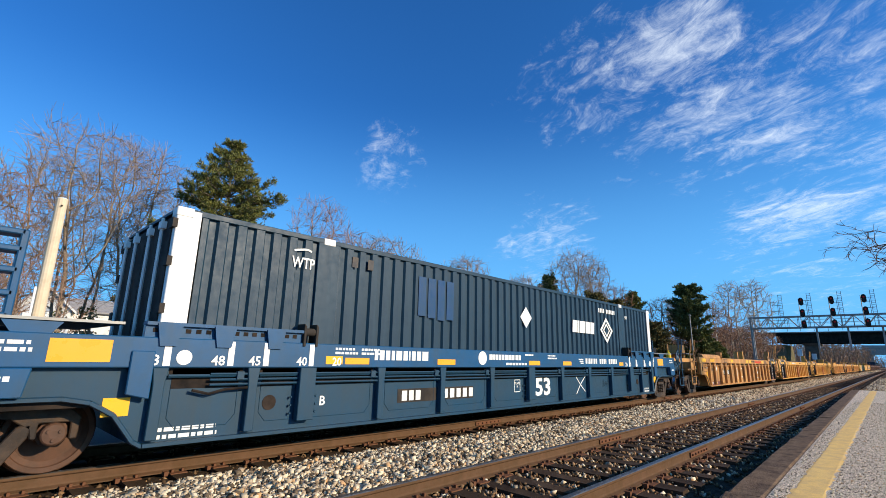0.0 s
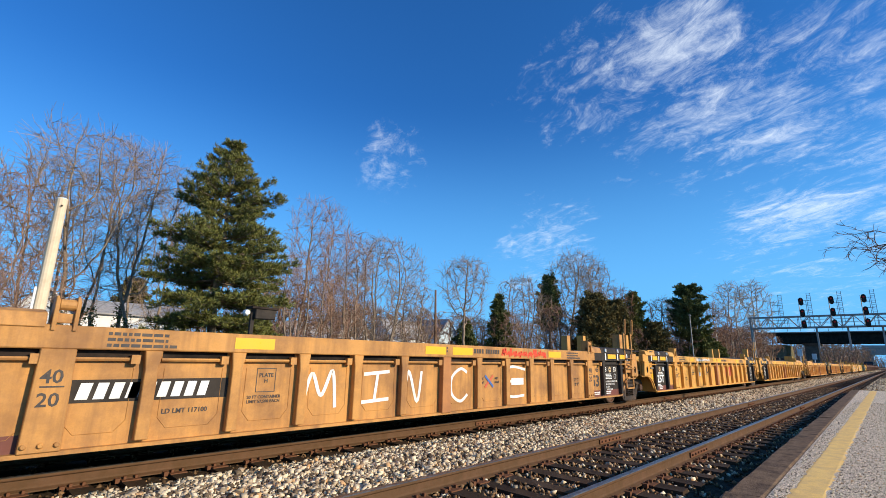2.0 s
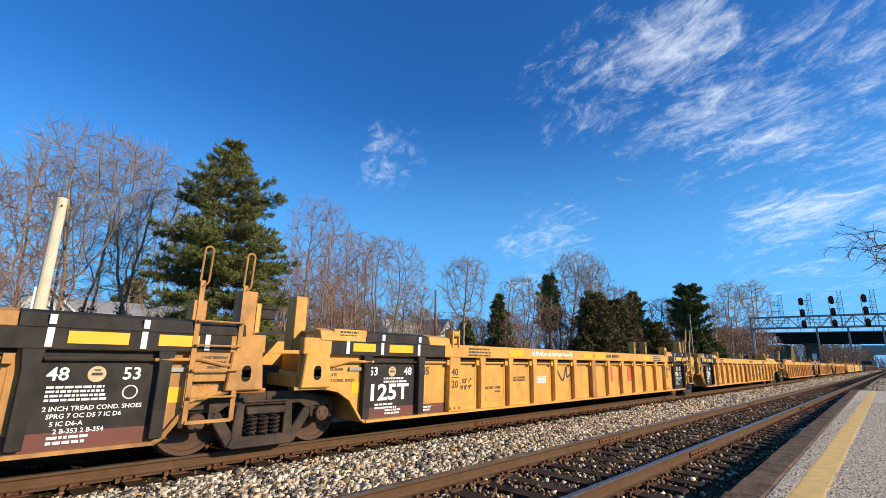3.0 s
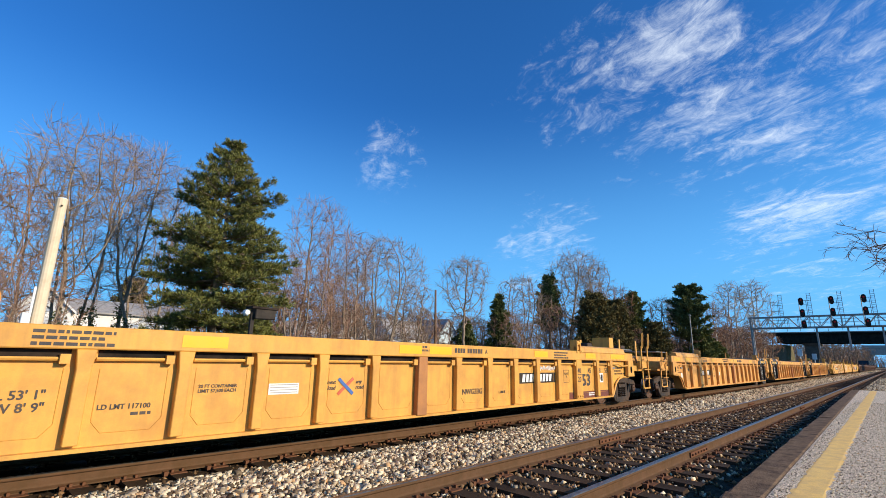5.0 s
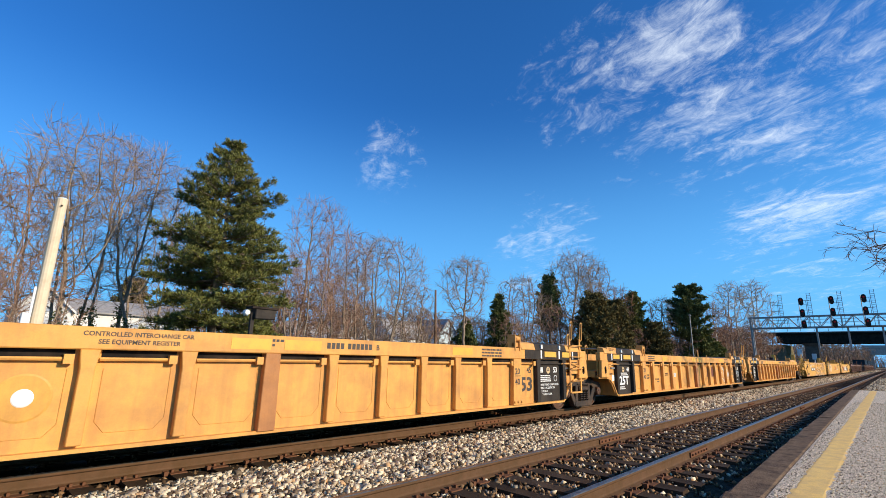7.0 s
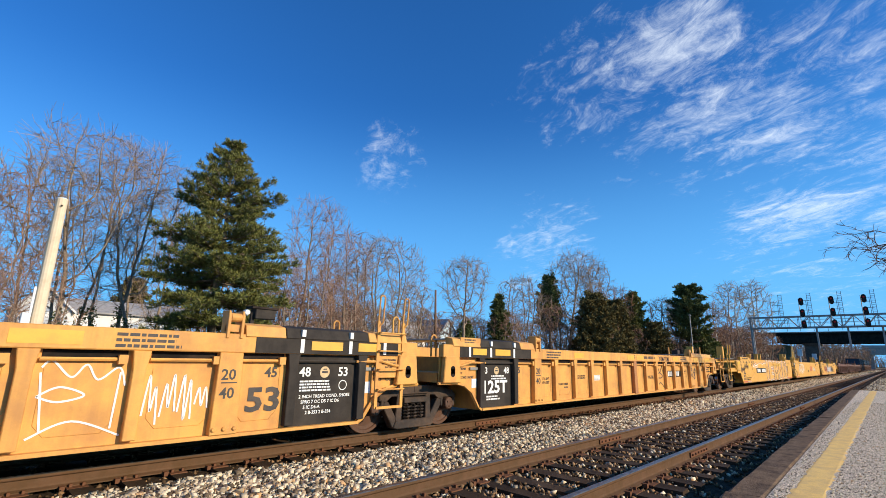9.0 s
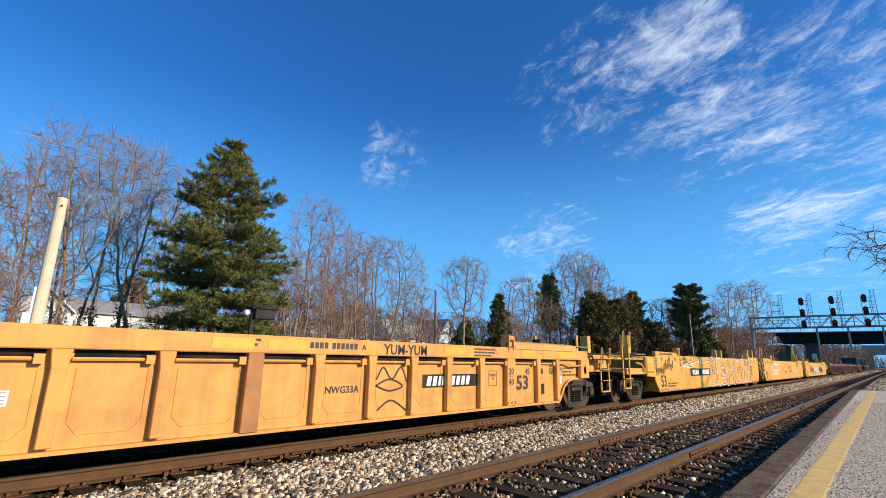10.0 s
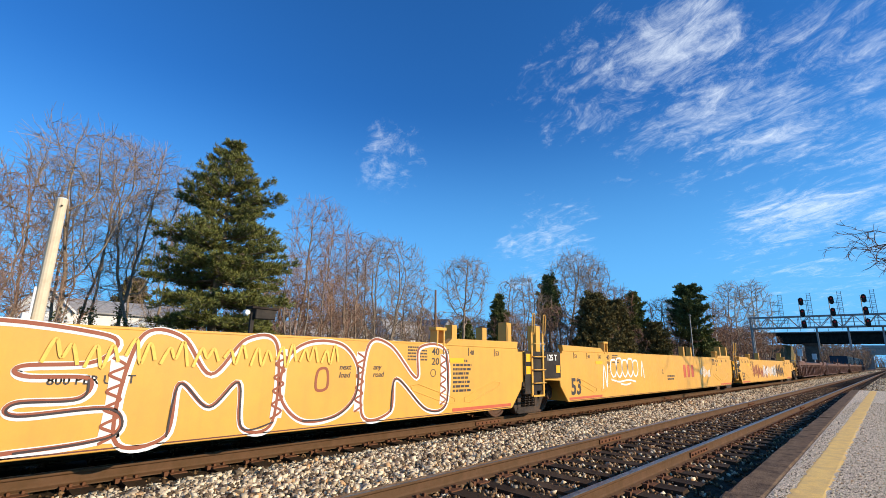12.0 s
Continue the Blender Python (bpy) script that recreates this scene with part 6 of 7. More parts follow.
def blue_unit(label, tall=True, ends=(10.1, 10.1)):
    ob = thing("well_car", pose(0, FAR_Y, 0), label, "well car", "well cars of the train")
    zb, zs, zt = 0.28, 1.15, 1.50
    well_body(ob, BLUE_CAR, BLUE_SILL, 7.85, ends, zb, zs, zt, FEC_RIBS, (), False, rib_w=0.10)
    for u in (-5.85, 0.05, 5.88):
        bm = prism(B(), [(u - 0.13, 0.42), (u + 0.13, 0.42), (u + 0.13, zs), (u - 0.13, zs)], Y0 - 0.03, Y0 + 0.08)
        for s in (-1, 1):
            for i in range(3):
                tube(bm, (u + s * 0.2, Y0 + 0.05, 0.52 + 0.11 * i), (u + s * 0.2, Y0 + 0.08, 0.52 + 0.11 * i), 0.02, 6)
        part("post", bm, BLUE_CAR, ob, bevel=0.008)
    for e in (-1, 1):
        g = B()
        end = ends[0] if e < 0 else ends[1]
        u = e * 5.85
        for q in (-0.12, 0.08):
            prism(g, [(u + q, zt - 0.05), (u + q + 0.04, zt - 0.05), (u + q + 0.04, zt + 0.24), (u + q, zt + 0.28)], Y0 - 0.02, Y0 + 0.2)
        tube(g, (u - 0.08, Y0 + 0.05, zt + 0.16), (u + 0.08, Y0 + 0.05, zt + 0.16), 0.06, 10)
        part("container_guide", g, BLACK_PAINT, ob, bevel=0.006)
        # raised slotted flange over the end of the sill
        a, b = sorted((e * 5.95, e * 8.0))
        part("slotted_flange", box(B(), a, b, Y0 + 0.04, Y0 + 0.06, zt, zt + 0.16), BLUE_SILL, ob)
        part("flange_cap", box(B(), a, b, Y0 - 0.01, Y0 + 0.16, zt + 0.14, zt + 0.18), BLUE_SILL, ob)
        u = a + 0.08
        while u < b - 0.05:
            part("slot", box(B(), u, u + 0.06, Y0 + 0.034, Y0 + 0.04, zt + 0.06, zt + 0.11), DARK, ob)
            u += 0.12
        for u in (6.4, 7.1, 7.75):
            part("gusset", prism(B(), [(e * u - 0.14, zt + 0.16), (e * u + 0.14, zt + 0.16), (e * u + 0.09, zt - 0.10), (e * u - 0.09, zt - 0.10)], Y0 - 0.025, Y0), BLUE_SILL, ob)
        part("bracket", prism(B(), [(e * 8.0 - 0.11, 0.86), (e * 8.0 + 0.13, 0.80), (e * 8.0 + 0.13, zt - 0.16), (e * 8.0 - 0.11, zt - 0.16)], Y0 - 0.03, Y0 + 0.02), BLUE_SILL, ob, bevel=0.01)
        walkway(ob, *sorted((e * 8.2, e * end)), zt + 0.13, -1.42, 1.3)
        pad = end - 0.35
        for y in (Y0 + 0.08, 0.9):
            part("deck_bracket", prism(B(), [(e * 9.0 - 0.25, zt + 0.12), (e * 9.0 + 0.25, zt + 0.12), (e * 9.0 + 0.15, zt - 0.02), (e * 9.0 - 0.15, zt - 0.02)], y, y + 0.04), BLUE_SILL, ob)
        part("jack_pad", prism(B(), [(e * pad - 0.26, 1.15), (e * pad + 0.26, 1.15), (e * pad + 0.22, 0.86), (e * pad - 0.22, 0.86)], Y0 - 0.04, Y0 + 0.1), BLUE_SILL, ob, bevel=0.012)
        bars([0.05] * 4, 0.05, LETTER_W, ob, e * pad - 0.14, Y0 - 0.04, 1.02)
        part("inspection_plate", box(B(), e * 8.15 - 0.13, e * 8.15 + 0.13, PANEL_Y - 0.008, PANEL_Y, 0.62, 0.82), REFLECT, ob, "yellow inspection plate")
        arch = [(e * (7.85 + a_), 0.28 + b_) for a_, b_ in ((0.0, 0.0), (0.10, 0.06), (0.32, 0.36), (0.55, 0.50), (0.8, 0.55), (end - 7.9, 0.55))]
        part("arch_flange", ribbon_edge(arch), BLUE_CAR, ob)
        # perforated bulkhead post
        if tall and e > 0:
            u = e * 8.7
            bm = B()
            box(bm, u - 0.17, u - 0.10, -0.95, -0.70, zt + 0.1, 2.50)
            box(bm, u + 0.10, u + 0.17, -0.95, -0.70, zt + 0.1, 2.50)
            for i in range(6):
                box(bm, u - 0.10, u + 0.10, -0.95, -0.70, zt + 0.1 + i * 0.17, zt + 0.155 + i * 0.17)
            box(bm, u - 0.17, u + 0.17, -0.96, -0.69, 2.44, 2.52)
            part("perforated_post", bm, BLUE_SILL, ob, "blue post with a row of round holes", bevel=0.012)
        sill_stripe(ob, *sorted((e * 8.30, e * 8.85)), zs + 0.06, zt - 0.05, REFLECT_O)
        # load-point marks
        order = ("53", "48", "45", "40") if e < 0 else ("40", "45", "48", "53")
        us = (-7.68, -6.93, -6.45, -5.75) if e < 0 else (5.85, 6.4, 7.1, 7.95)
        for t_, u in zip(order, us):
            text(t_, 0.17, LETTER_W, ob, u - 0.13, Y0 - 0.006, 1.18, "RIGHT" if e < 0 else "LEFT")
            part("white_mark", box(B(), u - 0.10, u - 0.02, Y0 - 0.006, Y0 - 0.001, 1.17, 1.48), LETTER_W, ob)
        text("20", 0.17, LETTER_W, ob, e * 5.75 + (0.3 if e < 0 else -0.3), Y0 - 0.006, 1.18)
        part("round_badge", tube(B(), (e * 7.55, Y0 - 0.006, 1.27), (e * 7.55, Y0, 1.27), 0.09, 18), LETTER_W, ob)
        small_print(2, 0.8, 0.045, LETTER_W, ob, e * 7.3 - 0.4, PANEL_Y, 0.46, 7)
        small_print(2, 0.35, 0.04, LETTER_W, ob, e * (end - 0.4) - 0.15, Y0, 1.42, 17)
    for a_, b_ in zip(sorted(FEC_RIBS + [-5.85, 0.05, 5.88]), sorted(FEC_RIBS + [-5.85, 0.05, 5.88])[1:]):
        # near-black strip on the panel paints the shade of the recess
        part("slot", box(B(), a_ + 0.16, b_ - 0.16, PANEL_Y - 0.006, PANEL_Y, 0.90, 1.13), DARK, ob, "dark strip for the shade in the recess under the sill")
    for i, z in enumerate((1.07, 1.00, 0.94)):
        part("brake_rod", pipe(B(), [(-7.2, Y0 + 0.04, z), (7.2, Y0 + 0.04, z)], 0.016), BLUE_CAR, ob)
    part("chain", pipe(B(), [(-7.4, Y0 + 0.03, 0.88), (-7.2, Y0 + 0.03, 0.83), (-7.0, Y0 + 0.03, 0.88), (-6.6, Y0 + 0.03, 0.9)], 0.018), DARK, ob)
    text("B", 0.19, LETTER_W, ob, -5.56, PANEL_Y - 0.006, 0.60)
    text("53", 0.56, LETTER_W, ob, 0.36, PANEL_Y - 0.006, 0.50, wide=1.3)
    plate_on(ob, -4.0, -3.02, 0.55, 0.78, BLACK_PAINT, PANEL_Y, "number_panel")
    plate_on(ob, -2.90, -1.95, 0.55, 0.78, BLACK_PAINT, PANEL_Y, "number_panel")
    bars([0.12, 0.11, 0.12], 0.17, LETTER_W, ob, -3.90, PANEL_Y - 0.004, 0.58)
    bars([0.12] * 5, 0.17, LETTER_W, ob, -2.84, PANEL_Y - 0.004, 0.58, gap=0.4)
    for u, w in ((-4.62, 0.10), (-0.5, 0.22)):
        sq = B()
        for a, b, c, d in ((u, u + 0.24, 0.60, 0.615), (u, u + 0.24, 0.86, 0.875), (u, u + 0.015, 0.60, 0.875), (u + 0.225, u + 0.24, 0.60, 0.875)):
            box(sq, a, b, PANEL_Y - 0.004, PANEL_Y, c, d)
        if w > 0.2:
            part("plate_outline", sq, LETTER_W, ob)
            text("PLATE\nH", 0.075, LETTER_W, ob, u + 0.12, PANEL_Y - 0.006, 0.77, "CENTER")
        else:
            sq.free()
    # company writing as plain bars
    bars([0.07, 0.10, 0.09, 0.07, 0.13, 0.10, 0.03, 0.09, 0.10, 0.15], 0.16, LETTER_W, ob, -4.63, Y0 - 0.001, 1.27, gap=0.22)
    bars([0.11, 0.06, 0.09, 0.09, 0.09, 0.14, 0.09, 0.08, 0.03, 0.08, 0.09], 0.11, LETTER_W, ob, -1.55, Y0 - 0.001, 1.31, gap=0.2)
    part("round_emblem", tube(B(), (-1.78, Y0 - 0.006, 1.34), (-1.78, Y0, 1.34), 0.14, 18), LETTER_W, ob, "white striped round emblem")
    bars([0.09] * 7, 0.05, LETTER_W, ob, -0.95, Y0 - 0.001, 1.20, gap=0.6)
    bars([0.09, 0.04, 0.09, 0.06, 0.03, 0.09, 0.09, -0.1, 0.1, 0.09, 0.08, 0.06, -0.1, 0.1, 0.09, 0.09, 0.08, 0.06], 0.14, LETTER_W, ob, 2.78, Y0 - 0.001, 1.25, gap=0.25)
    strokes(ob, "emblem", LETTER_W, [[(2.38, 1.36), (2.65, 1.36)], [(2.43, 1.31), (2.65, 1.31)], [(2.48, 1.26), (2.65, 1.26)]], 0.03, Y0 - 0.001)
    for u0, u1 in ((-5.21, -4.74), (-3.13, -2.63), (-0.04, 0.44), (1.54, 1.98), (5.0, 5.3)):
        sill_stripe(ob, u0, u1, zs + 0.05, zs + 0.15, REFLECT_O)
    sill_stripe(ob, -5.56, -5.26, zs + 0.05, zs + 0.17, REFLECT)
    for u, n in ((-5.4, 2), (-4.9, 2), (0.8, 2), (-0.2, 1)):
        small_print(n, 0.45, 0.035, LETTER_W, ob, u, Y0, 1.45, n + 2)
    strokes(ob, "chalk_mark", SPRAY_W, [[(2.4, 0.90), (2.65, 0.68), (2.9, 0.50)], [(2.95, 0.92), (2.65, 0.70), (2.4, 0.45)]], 0.025, PANEL_Y)
    scribble(ob, 4.0, 0.55, 0.6, 0.3, 4, BOX_BLUE, 0.02, PANEL_Y, 3, "chalk_mark")
    part("drain_hole", tube(B(), (-6.35, PANEL_Y - 0.008, 0.68), (-6.35, PANEL_Y, 0.68), 0.10, 16), DARK, ob, "dark round hole")
    part("drain_hole", tube(B(), (6.6, PANEL_Y - 0.008, 0.68), (6.6, PANEL_Y, 0.68), 0.09, 16), DARK, ob, "dark round hole")
    return ob


blue_car = blue_unit("blue steel well car carrying a dark blue container", ends=(9.55, 10.1))
u = 10.0
ladder(blue_car, 10.55, 10.95, 0.45, 2.25, BLUE_CAR, (0.75, 1.05, 1.35))
part("end_platform", box(B(), 10.0, 10.95, -1.35, 1.35, 1.02, 1.2), BLUE_CAR, blue_car, bevel=0.01)
for y in (-0.55, 0.5, 1.2):
    part("stanchion", box(B(), 10.55, 10.63, y, y + 0.05, 1.2, 2.2), BLUE_CAR, blue_car)
wheel = thing("brake_wheel", pose(10.28, Y0 - 0.08, 1.50), "blue spoked hand brake wheel", "")
wheel.parent = blue_car
rim = B()
pts = [(0.25 * math.cos(a * math.pi / 12), -0.02, 0.25 * math.sin(a * math.pi / 12)) for a in range(25)]
pipe(rim, pts, 0.018, 6)
part("rim", rim, BLUE_CAR, wheel)
for i in range(6):
    a = i * math.pi / 3
    part("spoke", pipe(B(), [(0.05 * math.cos(a), 0, 0.05 * math.sin(a)), (0.25 * math.cos(a), -0.02, 0.25 * math.sin(a))], 0.016, 5), BLUE_CAR, wheel)
part("hub", lathe(B(), [(0.03, -0.05), (0.08, -0.03), (0.13, -0.01), (0.13, 0.02), (0.05, 0.08)], 16), BLUE_CAR, wheel)
part("brake_housing", box(B(), 10.08, 10.48, Y0 - 0.02, Y0 + 0.25, 1.05, 1.40), BLUE_CAR, blue_car, bevel=0.02)
part("brake_chain", pipe(B(), [(10.3, Y0 - 0.03, 1.15), (10.2, Y0 - 0.03, 0.9), (10.0, Y0 - 0.03, 0.78), (9.8, Y0 - 0.03, 0.82)], 0.02), DARK, blue_car)
coupler(blue_car, 1, 10.85)
roll(blue_car, 9.57)
lead = blue_unit("blue steel well car ahead of the loaded one", False, (10.1, 9.42))
bm = B()
for u in (-9.52, -9.24):
    box(bm, u, u + 0.07, -1.32, -1.07, 1.63, 2.56)
for z in (1.63, 1.86, 2.10, 2.32, 2.50):
    box(bm, -9.47, -9.20, -1.32, -1.07, z, z + 0.06)
part("perforated_post", bm, BLUE_SILL, blue_car, "blue post with a row of holes", bevel=0.012)
roll(lead, -9.5)


def container():
    """53-foot container with corrugated sides, castings, posts and door bars."""
    ob = thing("container", pose(0, FAR_Y, 0), "dark blue corrugated container with white corner posts in a well", "container")
    L, W, z0, z1 = 8.075, 1.295, 0.34, 3.18
    for s in (-1, 1):
        bm = B()
        ua, step = -L + 0.32, 0.265
        pts = []
        skip = ((-5.98, -5.58), (5.35, 5.75))
        while ua < L - 0.35:
            pts += [(ua, 0.0), (ua + 0.075, 0.0), (ua + 0.105, 0.045), (ua + 0.19, 0.045), (ua + 0.22, 0.0)]
            ua += step
        pts = [(u_, d) for u_, d in pts if not any(a < u_ < b for a, b in skip)]
        lo = [bm.verts.new((u_, s * (W - 0.012 - d), z0 + 0.12)) for u_, d in pts]
        hi = [bm.verts.new((u_, s * (W - 0.012 - d), z1 - 0.08)) for u_, d in pts]
        for i in range(len(pts) - 1):
            bm.faces.new((lo[i], lo[i + 1], hi[i + 1], hi[i]))
        side = part("side_wall", bm, BOX_BLUE, ob)
        for u_ in (-5.78, 5.55):
            part("side_post", box(B(), u_ - 0.2, u_ + 0.2, min(s * W, s * (W - 0.06)), max(s * W, s * (W - 0.06)), z0 + 0.1, z1 - 0.06), BOX_BLUE, side, bevel=0.006)
            part("casting", box(B(), u_ - 0.11, u_ + 0.11, min(s * (W + 0.006), s * (W - 0.2)), max(s * (W + 0.006), s * (W - 0.2)), z1 - 0.10, z1 + 0.012), BOX_WHITE, side, "cream corner casting", bevel=0.01)
        for z, h in ((z1 - 0.08, 0.08), (z0, 0.14)):
            part("side_rail", box(B(), -L, L, min(s * W, s * (W - 0.08)), max(s * W, s * (W - 0.08)), z, z + h), BOX_BLUE, side, bevel=0.008)
    part("roof_panel", box(B(), -L, L, -W + 0.05, W - 0.05, z1 - 0.05, z1 - 0.012), BOX_BLUE, ob)
    part("floor", box(B(), -L, L, -W + 0.05, W - 0.05, z0 + 0.02, z0 + 0.12), DARK, ob)
    part("front_wall", box(B(), L - 0.06, L - 0.02, -W + 0.1, W - 0.1, z0, z1 - 0.03), BOX_BLUE, ob)
    for s in (-1, 1):
        for e, w in ((-1, 0.30), (1, 0.24)):
            a, b = sorted((e * L, e * (L - w)))
            part("corner_post", box(B(), a, b, min(s * (W + 0.004), s * (W - 0.12)), max(s * (W + 0.004), s * (W - 0.12)), z0, z1 - 0.02), BOX_WHITE, ob, "white corner post", bevel=0.008)
            a, b = sorted((e * (L + 0.008), e * (L - 0.2)))
            part("casting", box(B(), a, b, min(s * (W + 0.012), s * (W - 0.18)), max(s * (W + 0.012), s * (W - 0.18)), z1 - 0.12, z1 + 0.006), BOX_WHITE, ob, "white corner casting", bevel=0.01)
    for s in (-1, 1):
        door = part("door", box(B(), -L - 0.012, -L + 0.04, min(s * 0.012, s * (W - 0.13)), max(s * 0.012, s * (W - 0.13)), z0 + 0.1, z1 - 0.12), BLACK_PAINT, ob, "dark container door")
        for y in (0.35, 0.9):
            part("lock_rod", pipe(B(), [(-L - 0.05, s * y, z0 + 0.1), (-L - 0.05, s * y, z1 - 0.1)], 0.022), POLE_WOOD if y > 1 else BOX_WHITE, door, "pale lock rod")
            for z in (z1 - 0.25, 1.2, 0.7):
                part("bracket", box(B(), -L - 0.08, -L - 0.01, s * y - 0.06, s * y + 0.06, z, z + 0.1), BOX_WHITE, door)
        for z in (0.6, 1.2, 1.8, 2.4, 2.9):
            part("hinge", box(B(), -L - 0.04, -L + 0.02, min(s * (W - 0.16), s * (W + 0.01)), max(s * (W - 0.16), s * (W + 0.01)), z, z + 0.12), BLACK_PAINT, door)
    y = -W - 0.002
    text("WTP", 0.24, LETTER_W, ob, -6.42, y, 2.64, name="lettering", wide=0.75)
    strokes(ob, "mark", LETTER_W, [[(-6.40, 2.90), (-6.2, 2.94), (-6.1, 2.92)]], 0.03, y + 0.002)
    diamond = B()
    prism(diamond, [(-0.34, 2.34), (-0.09, 2.08), (0.16, 2.34), (-0.09, 2.60)], y, y - 0.004)
    part("placard", diamond, BOX_WHITE, ob, "pale diamond placard")
    # owner's mark as plain shapes
    bars([0.24, 0.10, 0.34, 0.26, 0.24], 0.34, LETTER_W, ob, 2.22, y, 2.11, gap=0.10, slant=0.12)
    for k_, w in ((0.40, 0.11), (0.22, 0.07)):
        bm = B()
        tips = [(4.40 + 1.1 * r * math.cos(q * math.pi / 2), 2.27 + r * math.sin(q * math.pi / 2)) for r in (k_, k_ - w) for q in range(4)]
        for q in range(4):
            n = (q + 1) % 4
            prism(bm, [tips[q], tips[n], tips[4 + n], tips[4 + q]], y - 0.003, y - 0.007)
        part("diamond_emblem", bm, LETTER_W, ob, "white diamond outline")
    bars([0.07] * 4 + [-0.05] + [0.07] * 6, 0.13, LETTER_W, ob, 3.9, y, 2.80, gap=0.32)
    text("WP", 0.16, LETTER_W, ob, 5.85, y, 2.72, wide=0.8)
    for a in (-5.32, -4.99):
        part("label_plate", box(B(), a, a + 0.12, y - 0.004, y, 2.80, 2.98), LETTER_K, ob)
    # brighter bare patches and scrapes
    for a, b in ((-3.75, -3.55), (-3.49, -3.28), (-3.22, -3.02), (-2.96, -2.75)):
        part("repaint_patch", box(B(), a, b, y - 0.003, y, 2.05 + 0.1 * abs(a + 3.2), 2.86), BOX_PATCH, ob, "brighter blue repainted patch")
    return ob


roll(container(), 9.83)

# ---------------------------------------------------------------- train: the yellow cars


def bare_style(black=0, stripes=((-9.3, -8.6), (-7.9, -7.2), (-4.1, -3.55), (-0.6, -0.05), (0.15, 0.75), (3.7, 4.3), (6.3, 6.9), (7.9, 8.9))):
    return {"black": black, "stripes": stripes}


def yellow_car(start, pitch, paint, seed, labels, marks):
    """Three ribbed units on four trucks; start: centre of the first truck."""
    for i in range(4):
        add_truck(start + pitch * i)
    units = []
    for i, ends in enumerate((("free", "joint"), ("joint", "joint"), ("joint", "free"))):
        black = (1, 2, -1)[i]
        st = bare_style(black) if i != 1 else bare_style(black, ((-4.1, -3.55), (-0.6, -0.05), (0.15, 0.75), (3.7, 4.3)))
        ob = ribbed_unit(YELLOW_D if marks == "A" and i == 0 else paint, ends, st, labels[i], seed + i)
        for e in (-1, 1):
            if black in (e, 2):
                dark_panel(ob, e, "125T" if e < 0 else "", REFLECT if marks == "A" else REFLECT_F)
        units.append(roll(ob, start + pitch * (i + 0.5) - (0.2 if marks == "B" and i == 0 else 0)))
    return units


CAR_1 = yellow_car(23.0, 19.03, YELLOW_A, 1, ("rusty yellow ribbed well car with white spray letters on its side", "yellow ribbed well car with black end panels", "yellow ribbed empty well car with a ladder at its end"), "A")
CAR_2 = yellow_car(84.1, 19.13, YELLOW_B, 21, ("faded orange-yellow ribbed empty well car", "faded yellow ribbed well car with chalk drawings and black end panels", "faded yellow ribbed well car with one black panel"), "B")

first, second, third = CAR_1
PY = PANEL_Y - 0.006


def standard_marks(ob, limit, inner):
    """The stencils that every unit carries."""
    text(inner, 0.125 if len(inner) < 22 else 0.092, LETTER_K, ob, -5.70, PY, 0.84)
    text("LD LMT " + limit, 0.078, LETTER_K, ob, -4.83, PY, 0.70)
    small_print(1, 0.25, 0.035, LETTER_K, ob, -4.5, PANEL_Y, 0.66, 3)
    text("20 FT CONTAINER\nLIMIT 57,500 EACH", 0.058, LETTER_K, ob, -3.81, PY, 0.90)
    grid_ = part("data_grid", box(B(), -2.88, -2.42, PY, PANEL_Y, 0.78, 0.93), BOX_WHITE, ob, "white data plate")
    for k_ in range(4):
        part("rule", box(B(), -2.86, -2.44, PY - 0.003, PY, 0.80 + 0.035 * k_, 0.81 + 0.035 * k_), GALV, grid_)


def plate_h(ob, u_, z_=0.98):
    sq = B()
    for a_, b_, c_, d_ in ((-0.14, 0.14, -0.16, -0.15), (-0.14, 0.14, 0.15, 0.16), (-0.14, -0.13, -0.16, 0.16), (0.13, 0.14, -0.16, 0.16)):
        box(sq, u_ + a_, u_ + b_, PANEL_Y - 0.004, PANEL_Y, z_ + c_, z_ + d_)
    part("plate_outline", sq, LETTER_K, ob)
    text("PLATE\nH", 0.075, LETTER_K, ob, u_, PY, z_ + 0.04, "CENTER")


def top_number(ob, u_, end):
    bars([0.06] * 4 + [-0.03] + [0.06] * 6, 0.09, LETTER_K, ob, u_, Y0, 1.43, gap=0.25)
    text(end, 0.12, LETTER_K, ob, u_ + 0.95, Y0 - 0.003, 1.43)


reporting_panel(first, -5.78, -4.08)
text("B", 0.14, LETTER_K, first, -4.03, PY, 0.86)
text("LD LMT 117100", 0.078, LETTER_K, first, -4.83, PY, 0.62)
text("20 FT CONTAINER\nLIMIT 57,500 EACH", 0.058, LETTER_K, first, -3.82, PY, 0.74)
plate_h(first, -3.57)
for pts in ([[(-3.0, 0.52), (-2.86, 1.06), (-2.68, 0.74), (-2.50, 1.10), (-2.42, 0.55)]], [[(-1.89, 1.04), (-1.35, 1.08)], [(-1.6, 1.06), (-1.66, 0.62)], [(-1.92, 0.60), (-1.35, 0.63)]], [[(-1.0, 0.55), (-0.90, 1.08), (-0.68, 0.55), (-0.58, 1.08)]],
            [[(0.70, 1.05), (0.5, 1.12), (0.25, 0.95), (0.25, 0.65), (0.5, 0.5), (0.72, 0.62)]], [[(2.80, 1.10), (2.15, 1.13), (2.10, 0.56), (2.75, 0.52)], [(2.12, 0.84), (2.5, 0.85)]]):
    strokes(first, "graffiti_letter", SPRAY_W, pts, 0.055, PANEL_Y - 0.002)
slogan(first, 1.43, 0.86)
